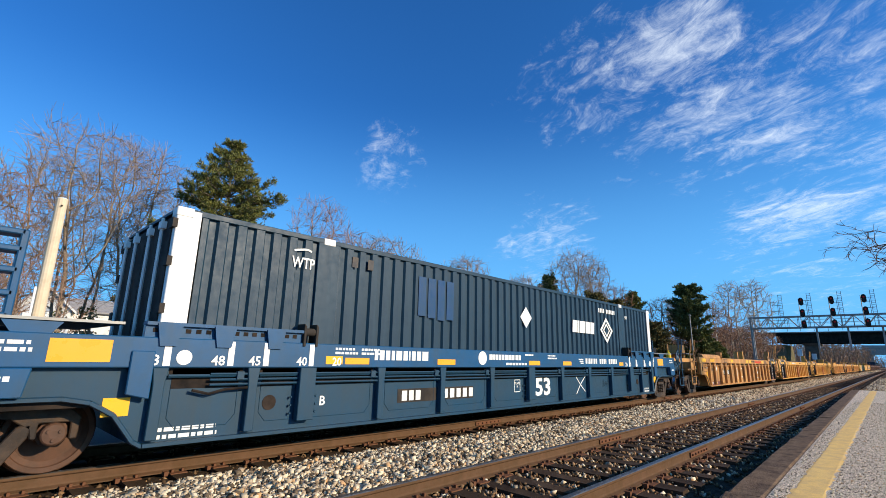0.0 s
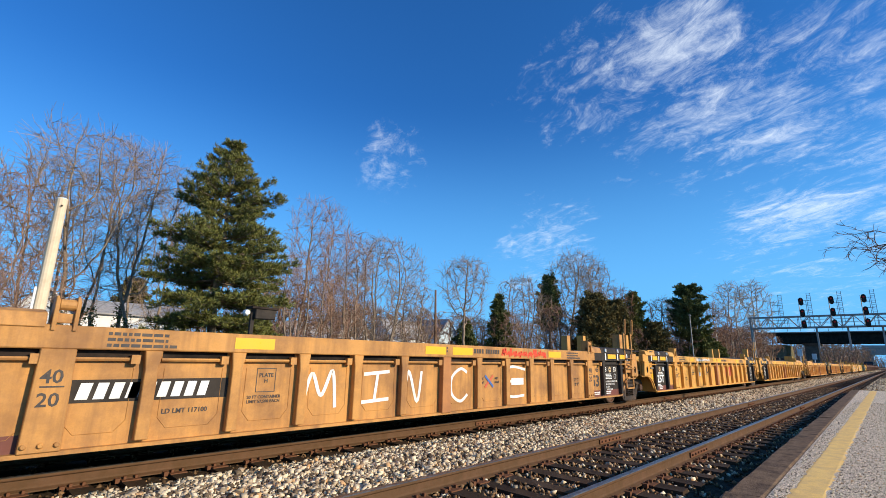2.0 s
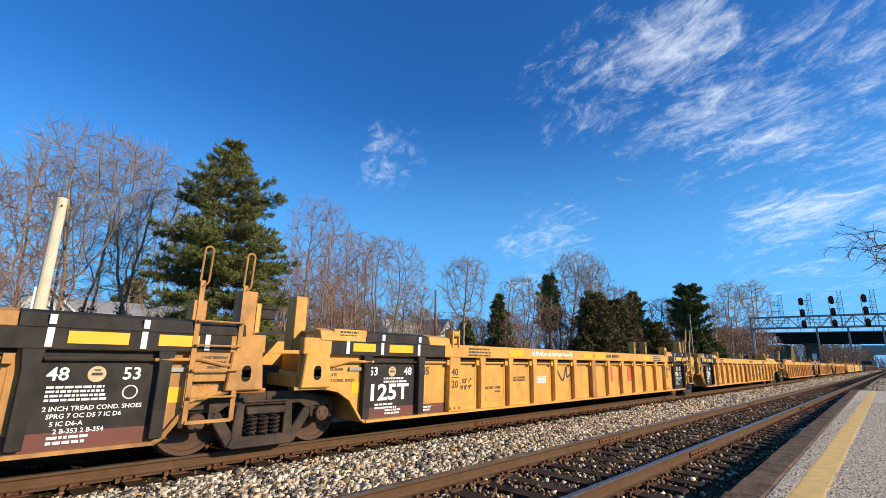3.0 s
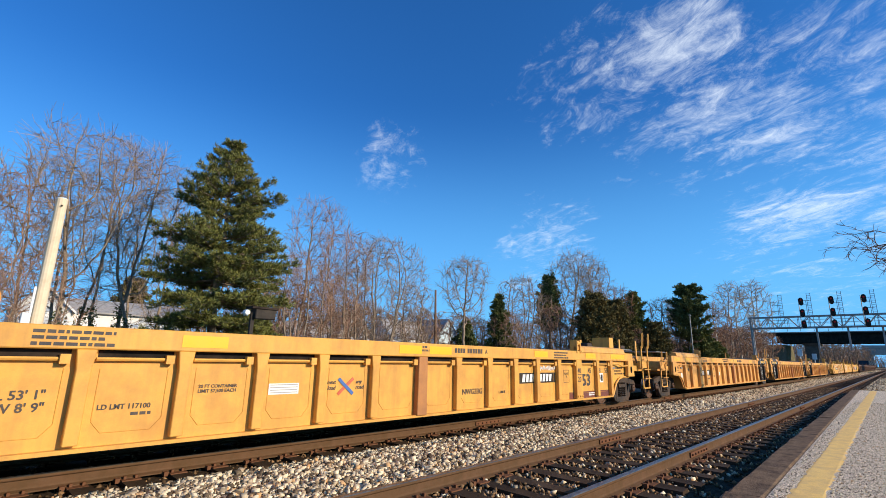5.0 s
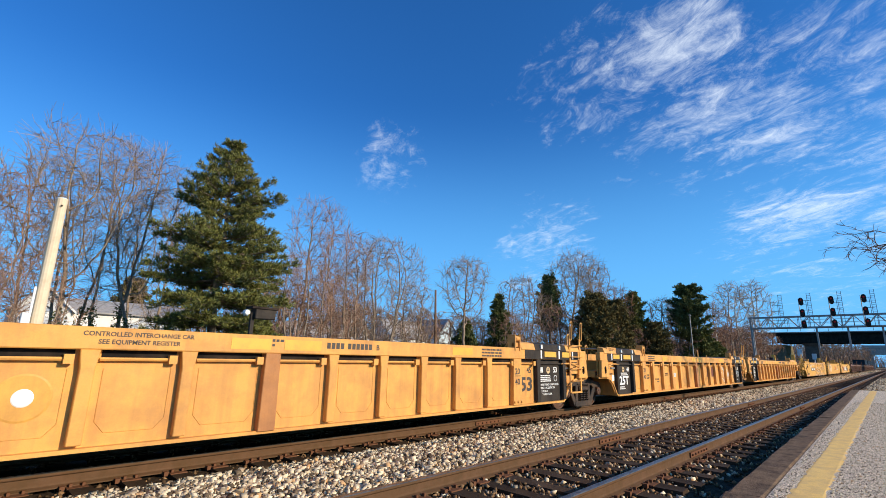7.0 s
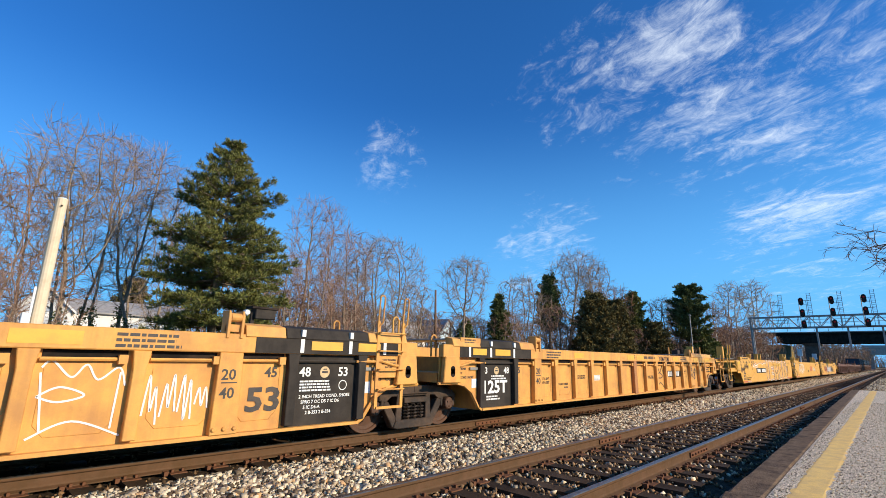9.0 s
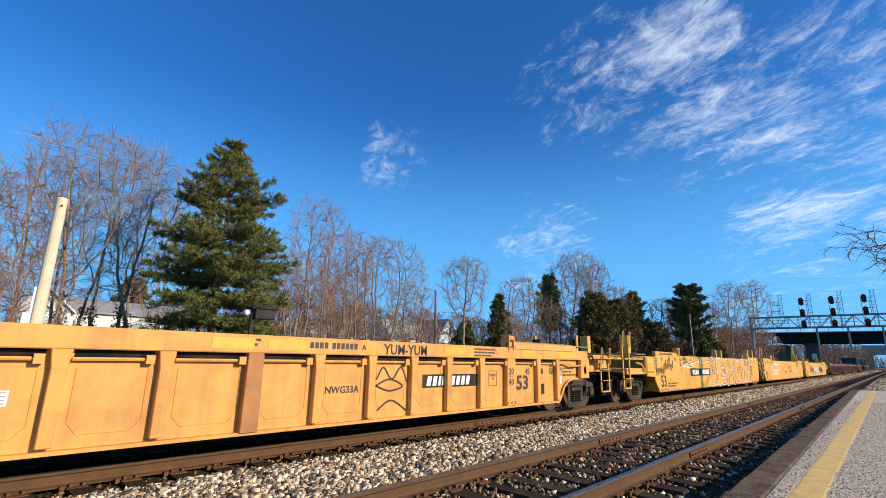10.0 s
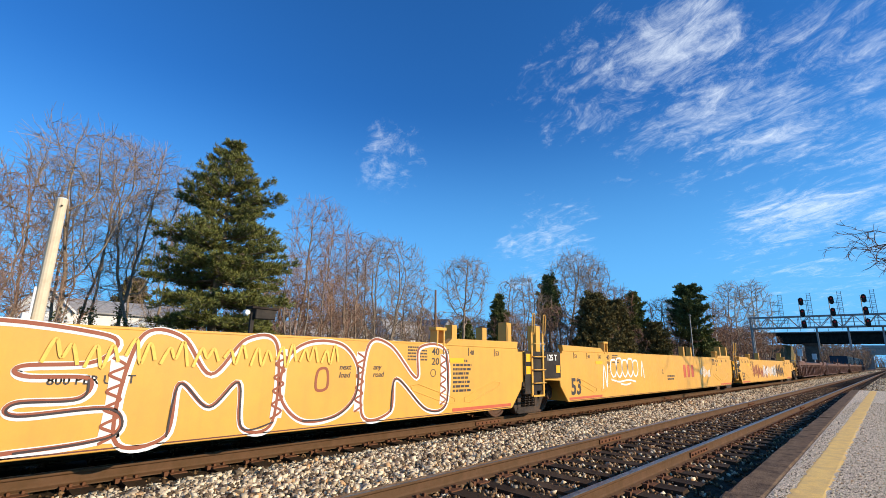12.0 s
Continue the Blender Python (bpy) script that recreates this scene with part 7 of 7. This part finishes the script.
part("data_grid", box(B(), 2.24, 2.72, PY - 0.004, PY, 0.76, 0.91), BOX_WHITE, first, "white data plate")
scribble(first, 1.75, 1.36, 1.85, 0.2, 9, SPRAY_R, 0.045, Y0, 5)
text("53", 0.43, LETTER_K, first, 6.14, PY, 0.62, wide=1.2)
text("IL 53' 1\"\nIW 8' 9\"", 0.12, LETTER_K, first, 4.98, PY, 0.78)
maroon_patch(first, -8.0, -5.9), maroon_patch(first, 5.95, 8.0)
bm = B()
BAG = ((1.44, 0.05), (1.50, 0.10), (1.62, 0.11), (1.72, 0.085), (1.78, 0.035), (1.84, 0.055))
for (z0_, r0_), (z1_, r1_) in zip(BAG, BAG[1:]):
    tube(bm, (-10.82, -0.64, z0_), (-10.82, -0.64, z1_), r0_, 10, r1_)
part("bag", bm, YELLOW_CAP, first, "yellow plastic bag tied to the hand brake")
top_number(first, 0.8, "B")
scribble(first, -6.85, 0.95, 0.45, 0.3, 4, SPRAY_W, 0.018, PANEL_Y - 0.002, 71, "chalk_mark")

standard_marks(second, "117100", "IL 53' 1\"\nIW 8' 9\"")
strokes(second, "graffiti", SPRAY_K, [[(-1.95, 1.2), (-1.6, 0.82), (-1.4, 1.15), (-1.35, 0.9), (-1.0, 1.1)]], 0.05, PANEL_Y - 0.002)
bars([0.32, 0.32, 0.34], 0.44, LETTER_R, second, 1.12, PANEL_Y - 0.002, 0.72, gap=0.9)
scribble(second, -3.2, 1.40, 2.0, 0.13, 11, SPRAY_W, 0.03, Y0, 8)
maroon_patch(second, -7.9, -5.9)
top_number(second, 0.85, "C")

standard_marks(third, "117100", "IL 53' 1\"\nIW 8' 9\"")
slogan(third, -1.6, 0.86)
text("NWG33G", 0.15, LETTER_K, third, 1.2, PY, 0.62)
text("L-200-8", 0.075, LETTER_K, third, 2.41, PY, 0.60)
reporting_panel(third, 3.21, 4.87)
text("A", 0.13, LETTER_K, third, 4.97, PY, 0.84)
plate_h(third, 5.38, 0.92)
text("53", 0.43, LETTER_K, third, 6.22, PY, 0.66, wide=1.2)
part("data_panel", box(B(), 7.16, 7.54, PY, PANEL_Y, 0.72, 0.98), BOX_WHITE, third, "white data panel with dark boxes")
part("data_print", box(box(B(), 7.19, 7.36, PY - 0.004, PY, 0.80, 0.94), 7.40, 7.50, PY - 0.004, PY, 0.76, 0.94), BLACK_PAINT, third)
top_number(third, 0.85, "A")
maroon_patch(third, 5.5, 8.0)
scribble(third, 4.1, 1.06, 0.75, 0.14, 6, SPRAY_W, 0.014, PANEL_Y - 0.006, 72, "chalk_mark")

first, second, third = CAR_2
reporting_panel(first, -5.75, -4.09)
text("LD LMT 118500", 0.078, LETTER_K, first, -4.80, PY, 0.62)
text("20 FT CONTAINER\nLIMIT 57,500 EACH", 0.062, LETTER_K, first, -3.93, PY, 0.76)
plate_h(first, -3.57, 1.0)
part("round_stain", lathe(B(), [(0.02, -0.005), (0.22, -0.005), (0.24, 0.0)], 24), YELLOW_A, first, "faded round sticker", at=pose(-2.55, PANEL_Y, 0.85))
part("round_sticker", lathe(B(), [(0.02, -0.005), (0.08, -0.005), (0.09, 0.0)], 20), BOX_WHITE, first, "white round sticker", at=pose(-2.55, PANEL_Y - 0.006, 0.85))
text("53", 0.43, LETTER_K, first, 6.14, PY, 0.62, wide=1.2)
top_number(first, 0.85, "B")
for k_, line in enumerate(("CONTROLLED INTERCHANGE CAR", "SEE EQUIPMENT REGISTER")):
    text(line, 0.07, LETTER_K, first, -1.62, Y0 - 0.003, 1.49 - 0.085 * k_, "CENTER")
bars([0.32, 0.32, 0.34], 0.44, MAROON, second, 1.12, PANEL_Y - 0.002, 0.72, gap=0.9)
text("53", 0.43, LETTER_K, second, 6.18, PY, 0.58, wide=1.2)
standard_marks(second, "118500", "IL 53' 1-3/4\"\nIW 8' 9-7/8\"")
strokes(second, "chalk_drawing", SPRAY_W, [[(4.02, 1.15), (4.1, 1.22), (4.28, 1.05), (4.40, 1.18), (4.52, 1.02), (4.70, 1.15), (4.78, 0.95)], [(4.02, 0.86), (4.2, 0.95), (4.42, 0.86), (4.2, 0.80), (4.02, 0.86)], [(4.0, 0.45), (4.35, 0.60), (4.8, 0.42)], [(4.02, 1.1), (4.1, 0.5)], [(4.72, 1.1), (4.70, 0.5)]], 0.02, PANEL_Y - 0.002)
scribble(second, 4.98, 0.5, 0.75, 0.65, 4, SPRAY_W, 0.02, PANEL_Y - 0.002, 12, "chalk_drawing")
standard_marks(third, "118500", "IL 53' 1-3/4\"\nIW 8' 9-7/8\"")
text("NWG33A", 0.15, LETTER_K, third, 1.17, PY, 0.76)
strokes(third, "chalk_drawing", SPRAY_K, [[(2.1, 1.2), (2.15, 0.95), (2.3, 1.15), (2.5, 0.95), (2.7, 1.15), (2.85, 0.9)], [(2.15, 0.85), (2.45, 0.95), (2.75, 0.83), (2.45, 0.76), (2.15, 0.85)], [(2.2, 0.45), (2.5, 0.6), (2.85, 0.42)]], 0.03, PANEL_Y - 0.002)
text("YUM-YUM", 0.24, SPRAY_K, third, 2.21, Y0 - 0.004, 1.37, wide=0.95)
reporting_panel(third, 3.24, 4.83)
text("A", 0.13, LETTER_K, third, 4.95, PY, 0.84)
plate_h(third, 5.35, 0.92)
text("53", 0.43, LETTER_K, third, 6.22, PY, 0.66, wide=1.2)
part("data_panel", box(B(), 7.07, 7.42, PY, PANEL_Y, 0.52, 0.76), BLACK_PAINT, third, "dark data panel")
top_number(third, 0.8, "A")


def smooth_unit(ends, label):
    """Newer smooth-sided yellow well unit."""
    ob = thing("well_car", pose(0, FAR_Y, 0), label, "well car", "well cars of the train")
    P = YELLOW_C
    for s in (-1, 1):
        half = [(8.35, 0.28), (8.72, 0.68), (8.75, 0.82), (9.3, 0.84), (9.45, 0.84), (9.45, 1.50), (8.6, 1.50), (8.6, 1.57)]
        part("side_panel", prism(B(), half + [(-x_, z_) for x_, z_ in half[::-1]], s * HALF, s * (HALF - 0.06)), P, ob, bevel=0.008)
        part("sill_cap", box(B(), -6.2, 6.2, min(s * HALF, s * (HALF - 0.16)), max(s * HALF, s * (HALF - 0.16)), 1.572, 1.60), P, ob)
    part("seam", box(B(), -8.3, 8.3, Y0 - 0.004, Y0, 0.30, 0.315), MAROON, ob)
    part("well_floor", box(B(), -8.3, 8.3, -1.42, 1.42, 0.29, 0.34), DARK, ob)
    for e, kind in zip((-1, 1), ends):
        part("end_bulkhead", box(B(), *sorted((e * 8.3, e * 8.36)), -1.42, 1.42, 0.3, 1.4), P, ob)
        part("end_deck", box(B(), *sorted((e * 8.36, e * 9.4)), -1.42, 1.42, 0.95, 1.08), DARK, ob)
        part("raised_sill", prism(B(), [(e * 6.15, 1.56), (e * 8.55, 1.56), (e * 8.6, 1.72), (e * 6.35, 1.70)], Y0 - 0.01, Y0 + 0.12), P, ob, bevel=0.01)
        g = B()
        for q in (-0.10, 0.08):
            prism(g, [(e * 6.02 + q, 1.54), (e * 6.02 + q + 0.04, 1.54), (e * 6.02 + q + 0.04, 1.86), (e * 6.02 + q, 1.86)], Y0 - 0.015, Y0 + 0.18)
        box(g, e * 6.02 - 0.14, e * 6.02 + 0.16, Y0 - 0.02, Y0 + 0.18, 1.84, 1.90)
        part("container_guide", g, P, ob, bevel=0.008)
        part("end_box", box(B(), *sorted((e * 9.55, e * 8.82)), Y0 - 0.045, Y0 + 0.1, 0.96, 1.50), P, ob, bevel=0.05)
        part("reflector", box(B(), *sorted((e * 9.42, e * 9.05)), Y0 - 0.05, Y0 - 0.045, 1.30, 1.46), REFLECT, ob)
        us = (-7.95, -7.2, -6.5) if e < 0 else (6.15, 6.9, 7.75)
        for t_, u_ in zip(("53", "48", "45") if e < 0 else ("45", "48", "53"), us):
            text(t_, 0.13, LETTER_K, ob, u_, Y0 - 0.003, 1.40)
            part("rule", box(B(), u_ - 0.05, u_ - 0.03, Y0 - 0.006, Y0, 1.38, 1.54), LETTER_K, ob)
        text("40\n20", 0.18, LETTER_K, ob, e * 5.9 - 0.1, Y0 - 0.003, 1.38, wide=1.15)
        part("round_badge", ring(e * 5.85, 1.05, 0.065, 0.012, Y0), LETTER_K, ob)
        sill_stripe(ob, e * 6.5 - 0.22, e * 6.5 + 0.22, 1.24, 1.33, REFLECT)
        small_print(5, 0.5, 0.03, LETTER_K, ob, e * 5.4 - 0.2, Y0, 1.52, 4)
        for d in (-1, 1):
            u_ = e * 6.6 + d * 0.72
            part("stiffener", pipe(B(), [(u_ - d * 0.58, Y0, 0.50), (u_ - d * 0.40, Y0, 0.48), (u_ + d * 0.55, Y0, 0.76), (u_ + d * 0.58, Y0, 0.84), (u_ + d * 0.40, Y0, 0.86), (u_ - d * 0.56, Y0, 0.58), (u_ - d * 0.58, Y0, 0.50)], 0.010, 5), P, ob)
        part("base_strip", box(B(), *sorted((e * 6.4, e * 8.3)), Y0 - 0.004, Y0, 0.33, 0.39), LETTER_R, ob)
        if kind == "free":
            deck = box(B(), *sorted((e * 9.4, e * 11.1)), -1.35, 1.35, 0.98, 1.10)
            part("end_platform", deck, P, ob, bevel=0.01)
            part("side_beam", box(B(), *sorted((e * 9.5, e * 11.1)), Y0 + 0.02, Y0 + 0.12, 0.92, 1.12), P, ob, bevel=0.01)
            ladder(ob, e * 11.45, e * 10.95, 0.5, 2.27, P, (0.8, 1.1, 1.42))
            part("reservoir", box(B(), *sorted((e * 10.0, e * 11.2)), 0.3, 1.2, 1.1, 1.62), BLACK_PAINT, ob, "black air reservoir box", bevel=0.03)
            walkway(ob, *sorted((e * 8.6, e * 9.6)), 1.58, -1.2, 1.2)
            stake(ob, e * 9.25, -0.85, 1.45, 2.25, P, 0.26, 0.3)
            stake(ob, e * 9.25, 0.7, 1.45, 2.25, P, 0.26, 0.3)
            part("hose", pipe(B(), [(e * 10.4, Y0, 1.3), (e * 10.0, Y0 - 0.03, 1.25), (e * 9.7, Y0 - 0.03, 1.0)], 0.03), P, ob)
            coupler(ob, e, e * 11.2)
        else:
            part("black_end", box(B(), *sorted((e * 8.80, e * 9.56)), Y0 - 0.056, Y0 - 0.046, 0.62 if e > 0 else 0.9, 1.52), BLACK_PAINT, ob, "black end plate")
            for z_ in (1.28, 1.00) if e > 0 else (1.02,):
                part("reflector", box(B(), *sorted((e * 8.84, e * 9.02)), Y0 - 0.062, Y0 - 0.056, z_, z_ + 0.18), REFLECT, ob)
            part("articulation", box(B(), *sorted((e * 9.0, e * 9.6)), -0.4, 0.4, 0.7, 1.15), TRUCK, ob)
            if e > 0:
                ladder(ob, 9.06, 9.54, 0.5, 2.4, P, (0.8, 1.1, 1.4, 1.7), y=Y0 - 0.09)
            else:
                text("125 T", 0.2, LETTER_W, ob, -9.45, Y0 - 0.060, 1.32)
            stake(ob, e * 8.95, -1.0, 1.5, 2.2, P, 0.22, 0.25)
            stake(ob, e * 8.95, 0.8, 1.5, 2.2, P, 0.22, 0.25)
    return ob


for i in range(4):
    add_truck(145.68 + 19.2 * i)
D3 = [smooth_unit(e, l) for e, l in ((("free", "joint"), "bright yellow smooth-sided well car with large outlined graffiti"), (("joint", "joint"), "bright yellow smooth-sided well car with small graffiti"), (("joint", "free"), "bright yellow smooth-sided well car with dark graffiti"))]
for i, ob in enumerate(D3):
    roll(ob, 145.68 + 19.2 * (i + 0.5))
ob = D3[0]
text("53", 0.58, LETTER_K, ob, -8.2, Y0 - 0.003, 0.46)
text("S-2054-16 REEFER CLEARANCE", 0.105, LETTER_K, ob, -8.2, Y0 - 0.014, 1.60, slant=0.2)
small_print(6, 0.6, 0.04, LETTER_K, ob, -9.0, Y0, 1.47, 6)
plate_on(ob, -4.72, -1.87, 0.80, 1.10, BLACK_PAINT, Y0, "number_panel")
bars([0.17, 0.17, 0.17, 0.19], 0.2, LETTER_W, ob, -4.45, Y0 - 0.004, 0.85, gap=0.25)
bars([0.15] * 6, 0.2, LETTER_W, ob, -3.12, Y0 - 0.004, 0.85, gap=0.2)
scribble(ob, -8.65, 0.85, 0.9, 0.4, 4, SPRAY_K, 0.03, Y0, 31)
scribble(ob, -7.75, 1.0, 1.0, 0.45, 4, SPRAY_K, 0.03, Y0, 32)
text("800 PER UNIT", 0.13, LETTER_K, ob, 0.28, Y0 - 0.003, 0.98)
text("A", 0.24, LETTER_K, ob, -1.50, Y0 - 0.003, 0.92)
for k_, line in enumerate(("CONTROLLED INTERCHANGE CAR", "SEE EQUIPMENT REGISTER")):
    text(line, 0.075, LETTER_K, ob, -7.55, Y0 - 0.003, 0.53 - 0.09 * k_)
text("JACK IN THIS AREA, EMPTY CAR ONLY", 0.058, LETTER_W, ob, -7.45, Y0 - 0.006, 0.338, slant=0.2)
text("next\nload", 0.12, LETTER_K, ob, 3.78, Y0 - 0.003, 1.12, slant=0.2)
text("any\nroad", 0.12, LETTER_K, ob, 4.44, Y0 - 0.003, 1.12, slant=0.2)
small_print(8, 0.55, 0.045, LETTER_K, ob, 6.4, Y0, 1.30, 8)
# big outlined letters D E M O N: one closed outline each, and the inner shapes
BIG = [
    [(-2.75, 0.42), (-2.70, 1.50), (-2.0, 1.52), (-1.62, 1.2), (-1.60, 0.75), (-1.95, 0.45), (-2.5, 0.36)],
    [(-1.50, 0.40), (-1.55, 1.50), (-0.10, 1.48), (-0.15, 1.20), (-0.75, 1.15), (-0.72, 1.05), (-0.2, 1.02), (-0.25, 0.82), (-0.75, 0.80), (-0.72, 0.68), (0.05, 0.70), (0.10, 0.42), (-0.7, 0.34)],
    [(0.15, 0.38), (0.25, 1.45), (0.75, 1.50), (1.20, 1.05), (1.65, 1.50), (2.15, 1.45), (2.20, 0.42), (1.72, 0.38), (1.60, 0.95), (1.22, 0.66), (0.80, 0.95), (0.72, 0.36)],
    [(2.35, 0.75), (2.40, 1.25), (2.75, 1.50), (3.30, 1.48), (3.62, 1.15), (3.60, 0.70), (3.25, 0.42), (2.70, 0.40)],
    [(3.75, 0.40), (3.80, 1.48), (4.25, 1.50), (4.85, 0.95), (4.90, 1.48), (5.55, 1.45), (5.60, 0.50), (5.10, 0.40), (4.40, 0.95), (4.30, 0.42)],
]
SPANS = ((-2.75, -1.6, -1.65, -0.72), (-1.55, 0.1, -0.72, 0.92), (0.15, 2.2, 0.95, 2.76), (2.35, 3.62, 2.84, 4.12), (3.75, 5.6, 4.26, 6.22))
BIG = [[(p0 + (x_ - a_) * (p1 - p0) / (b_ - a_), z_ + 0.02) for x_, z_ in pts] for pts, (a_, b_, p0, p1) in zip(BIG, SPANS)]
for i, pts in enumerate(BIG):
    strokes(ob, "graffiti_outline", SPRAY_W, [[(x_ + 0.015, z_ - 0.012) for x_, z_ in pts]], 0.085, Y0, closed=True)
    strokes(ob, "graffiti_outline", SPRAY_BR, [pts], 0.040, Y0 - 0.004, closed=True)
    strokes(ob, "graffiti_outline", SPRAY_K, [[(x_ + 0.012, z_ - 0.010) for x_, z_ in pts[len(pts) // 2:]]], 0.022, Y0 - 0.008)
strokes(ob, "graffiti_outline", SPRAY_BR, [[(-1.35, 0.85), (-1.33, 1.15), (-1.15, 1.15), (-1.1, 0.9)], [(3.40, 0.84), (3.41, 1.10), (3.56, 1.12), (3.58, 0.86)]], 0.04, Y0, closed=True)
for u_, z_ in ((-0.72, 0.92), (0.88, 0.78), (2.80, 0.9), (4.18, 0.9), (6.12, 0.9)):
    zig = [(u_ + (0.07 if k_ % 2 else -0.07), z_ - 0.42 + 0.09 * k_) for k_ in range(11)]
    strokes(ob, "graffiti_teeth", SPRAY_W, [[(u_, z_ - 0.42), (u_ + 0.02, z_), (u_, z_ + 0.5)]], 0.17, Y0 - 0.001)
    strokes(ob, "graffiti_teeth", SPRAY_BR, [zig], 0.03, Y0 - 0.005)
strokes(ob, "graffiti_wisp", SPRAY_W, [[(-5.56, 1.20), (-4.58, 1.42), (-4.95, 1.25), (-3.85, 1.36), (-3.36, 1.42), (-2.75, 1.33), (-2.14, 1.42), (-1.66, 1.36)], [(-5.56, 1.18), (-4.46, 1.15), (-4.22, 1.22), (-5.07, 1.27)]], 0.032, Y0)
strokes(ob, "graffiti_wisp", SPRAY_BR, [[(-5.56, 1.24), (-4.52, 1.46), (-4.89, 1.29), (-3.79, 1.40), (-3.36, 1.46), (-2.75, 1.37), (-2.14, 1.46), (-1.66, 1.40)]], 0.018, Y0 - 0.004)
scribble(ob, 0.2, 1.15, 3.6, 0.36, 10, SPRAY_Y, 0.035, Y0 - 0.012, 44)
ob = D3[1]
text("53", 0.58, LETTER_K, ob, -8.2, Y0 - 0.003, 0.46)
for k_ in range(5):
    a_, h_ = -5.55 + 0.42 * k_, 0.30 + 0.05 * (k_ % 2)
    strokes(ob, "graffiti_outline", SPRAY_W, [[(a_ - 0.19, 1.02), (a_ - 0.17, 1.02 + h_), (a_, 1.07 + h_), (a_ + 0.17, 1.02 + h_), (a_ + 0.19, 1.02), (a_, 0.86)]], 0.055, Y0, closed=True)
strokes(ob, "graffiti_drip", SPRAY_W, [[(-5.75, 0.80), (-5.2, 0.72), (-4.5, 0.76), (-3.9, 0.70)], [(-5.1, 0.66), (-4.7, 0.62), (-4.3, 0.66)], [(-6.3, 0.55), (-6.2, 1.2), (-6.05, 0.6), (-5.95, 1.25)], [(-3.4, 0.85), (-3.3, 1.35), (-3.15, 0.8)]], 0.05, Y0)
text("C", 0.22, LETTER_K, ob, -1.45, Y0 - 0.003, 0.92)
small_print(2, 0.9, 0.06, LETTER_K, ob, -0.9, Y0, 0.86, 9)
bars([0.3, 0.3, 0.32], 0.5, LETTER_R, ob, 1.0, Y0, 0.75, gap=0.4)
scribble(ob, 3.2, 0.7, 1.6, 0.5, 4, SPRAY_W, 0.035, Y0, 52)
ob = D3[2]
text("53", 0.58, LETTER_K, ob, -8.2, Y0 - 0.003, 0.46)
scribble(ob, -5.5, 0.5, 4.5, 0.8, 6, SPRAY_BR, 0.14, Y0, 53)
scribble(ob, 0.5, 0.5, 4.5, 0.8, 6, SPRAY_K, 0.14, Y0, 54)
scribble(ob, -2.5, 0.5, 4.5, 0.8, 5, SPRAY_W, 0.10, Y0 - 0.004, 55)

# far cars: brown ribbed units, then stacked dark containers
BROWN = []
for c in range(2):
    st = 207.6 + c * 61.4
    for i in range(4):
        add_truck(st + 19.15 * i)
    for i, ends in enumerate((("free", "joint"), ("joint", "joint"), ("joint", "free"))):
        if c == 0:
            ob = ribbed_unit(BROWN_CAR, ends, {"black": 0, "stripes": ()}, "dark brown ribbed empty well car", 70 + i)
            BROWN.append(ob)
        else:
            ob = copy_thing(BROWN[i], pose(0, FAR_Y, 0))
        roll(ob, st + 19.15 * (i + 0.5))


def far_box():
    ob = thing("container", pose(0, FAR_Y, 0), "dark blue-grey container far along the train", "container", "far containers")
    bm = B()
    x_ = -8.0
    box(bm, -8.05, 8.05, -1.28, 1.28, 0.36, 3.1)
    while x_ < 8:
        box(bm, x_, x_ + 0.14, -1.30, -1.28, 0.4, 3.05)
        box(bm, x_, x_ + 0.14, 1.28, 1.30, 0.4, 3.05)
        x_ += 0.28
    part("body", bm, BOX_BLUE, ob)
    part("roof_rail", box(B(), -8.07, 8.07, -1.31, 1.31, 3.1, 3.16), BLACK_PAINT, ob)
    return ob


fb = far_box()
roll(fb, 278.6)
for s_ in (297.7, 316.9):
    roll(copy_thing(fb, pose(0, FAR_Y, 0)), s_)
for i in (0, 1):
    add_truck(0.03 + 19.08 * i)

# ---------------------------------------------------------------- what moves


def motions():
    """The train runs past at a steady pace; its wheels turn with it."""
    for ob, s in ROLLING:
        walk(ob, [(t, pose(s - SPEED * t, FAR_Y, 0)) for t in (0, 3, 6, 9, 12)])
    turn = math.degrees(SPEED / 0.424)
    for ws, dx in SPINNING:
        walk(ws, [(k / FPS, pose(dx, 0, 0.424, 0, -turn * k / FPS, 0)) for k in range(12 * FPS + 1)])


motions()
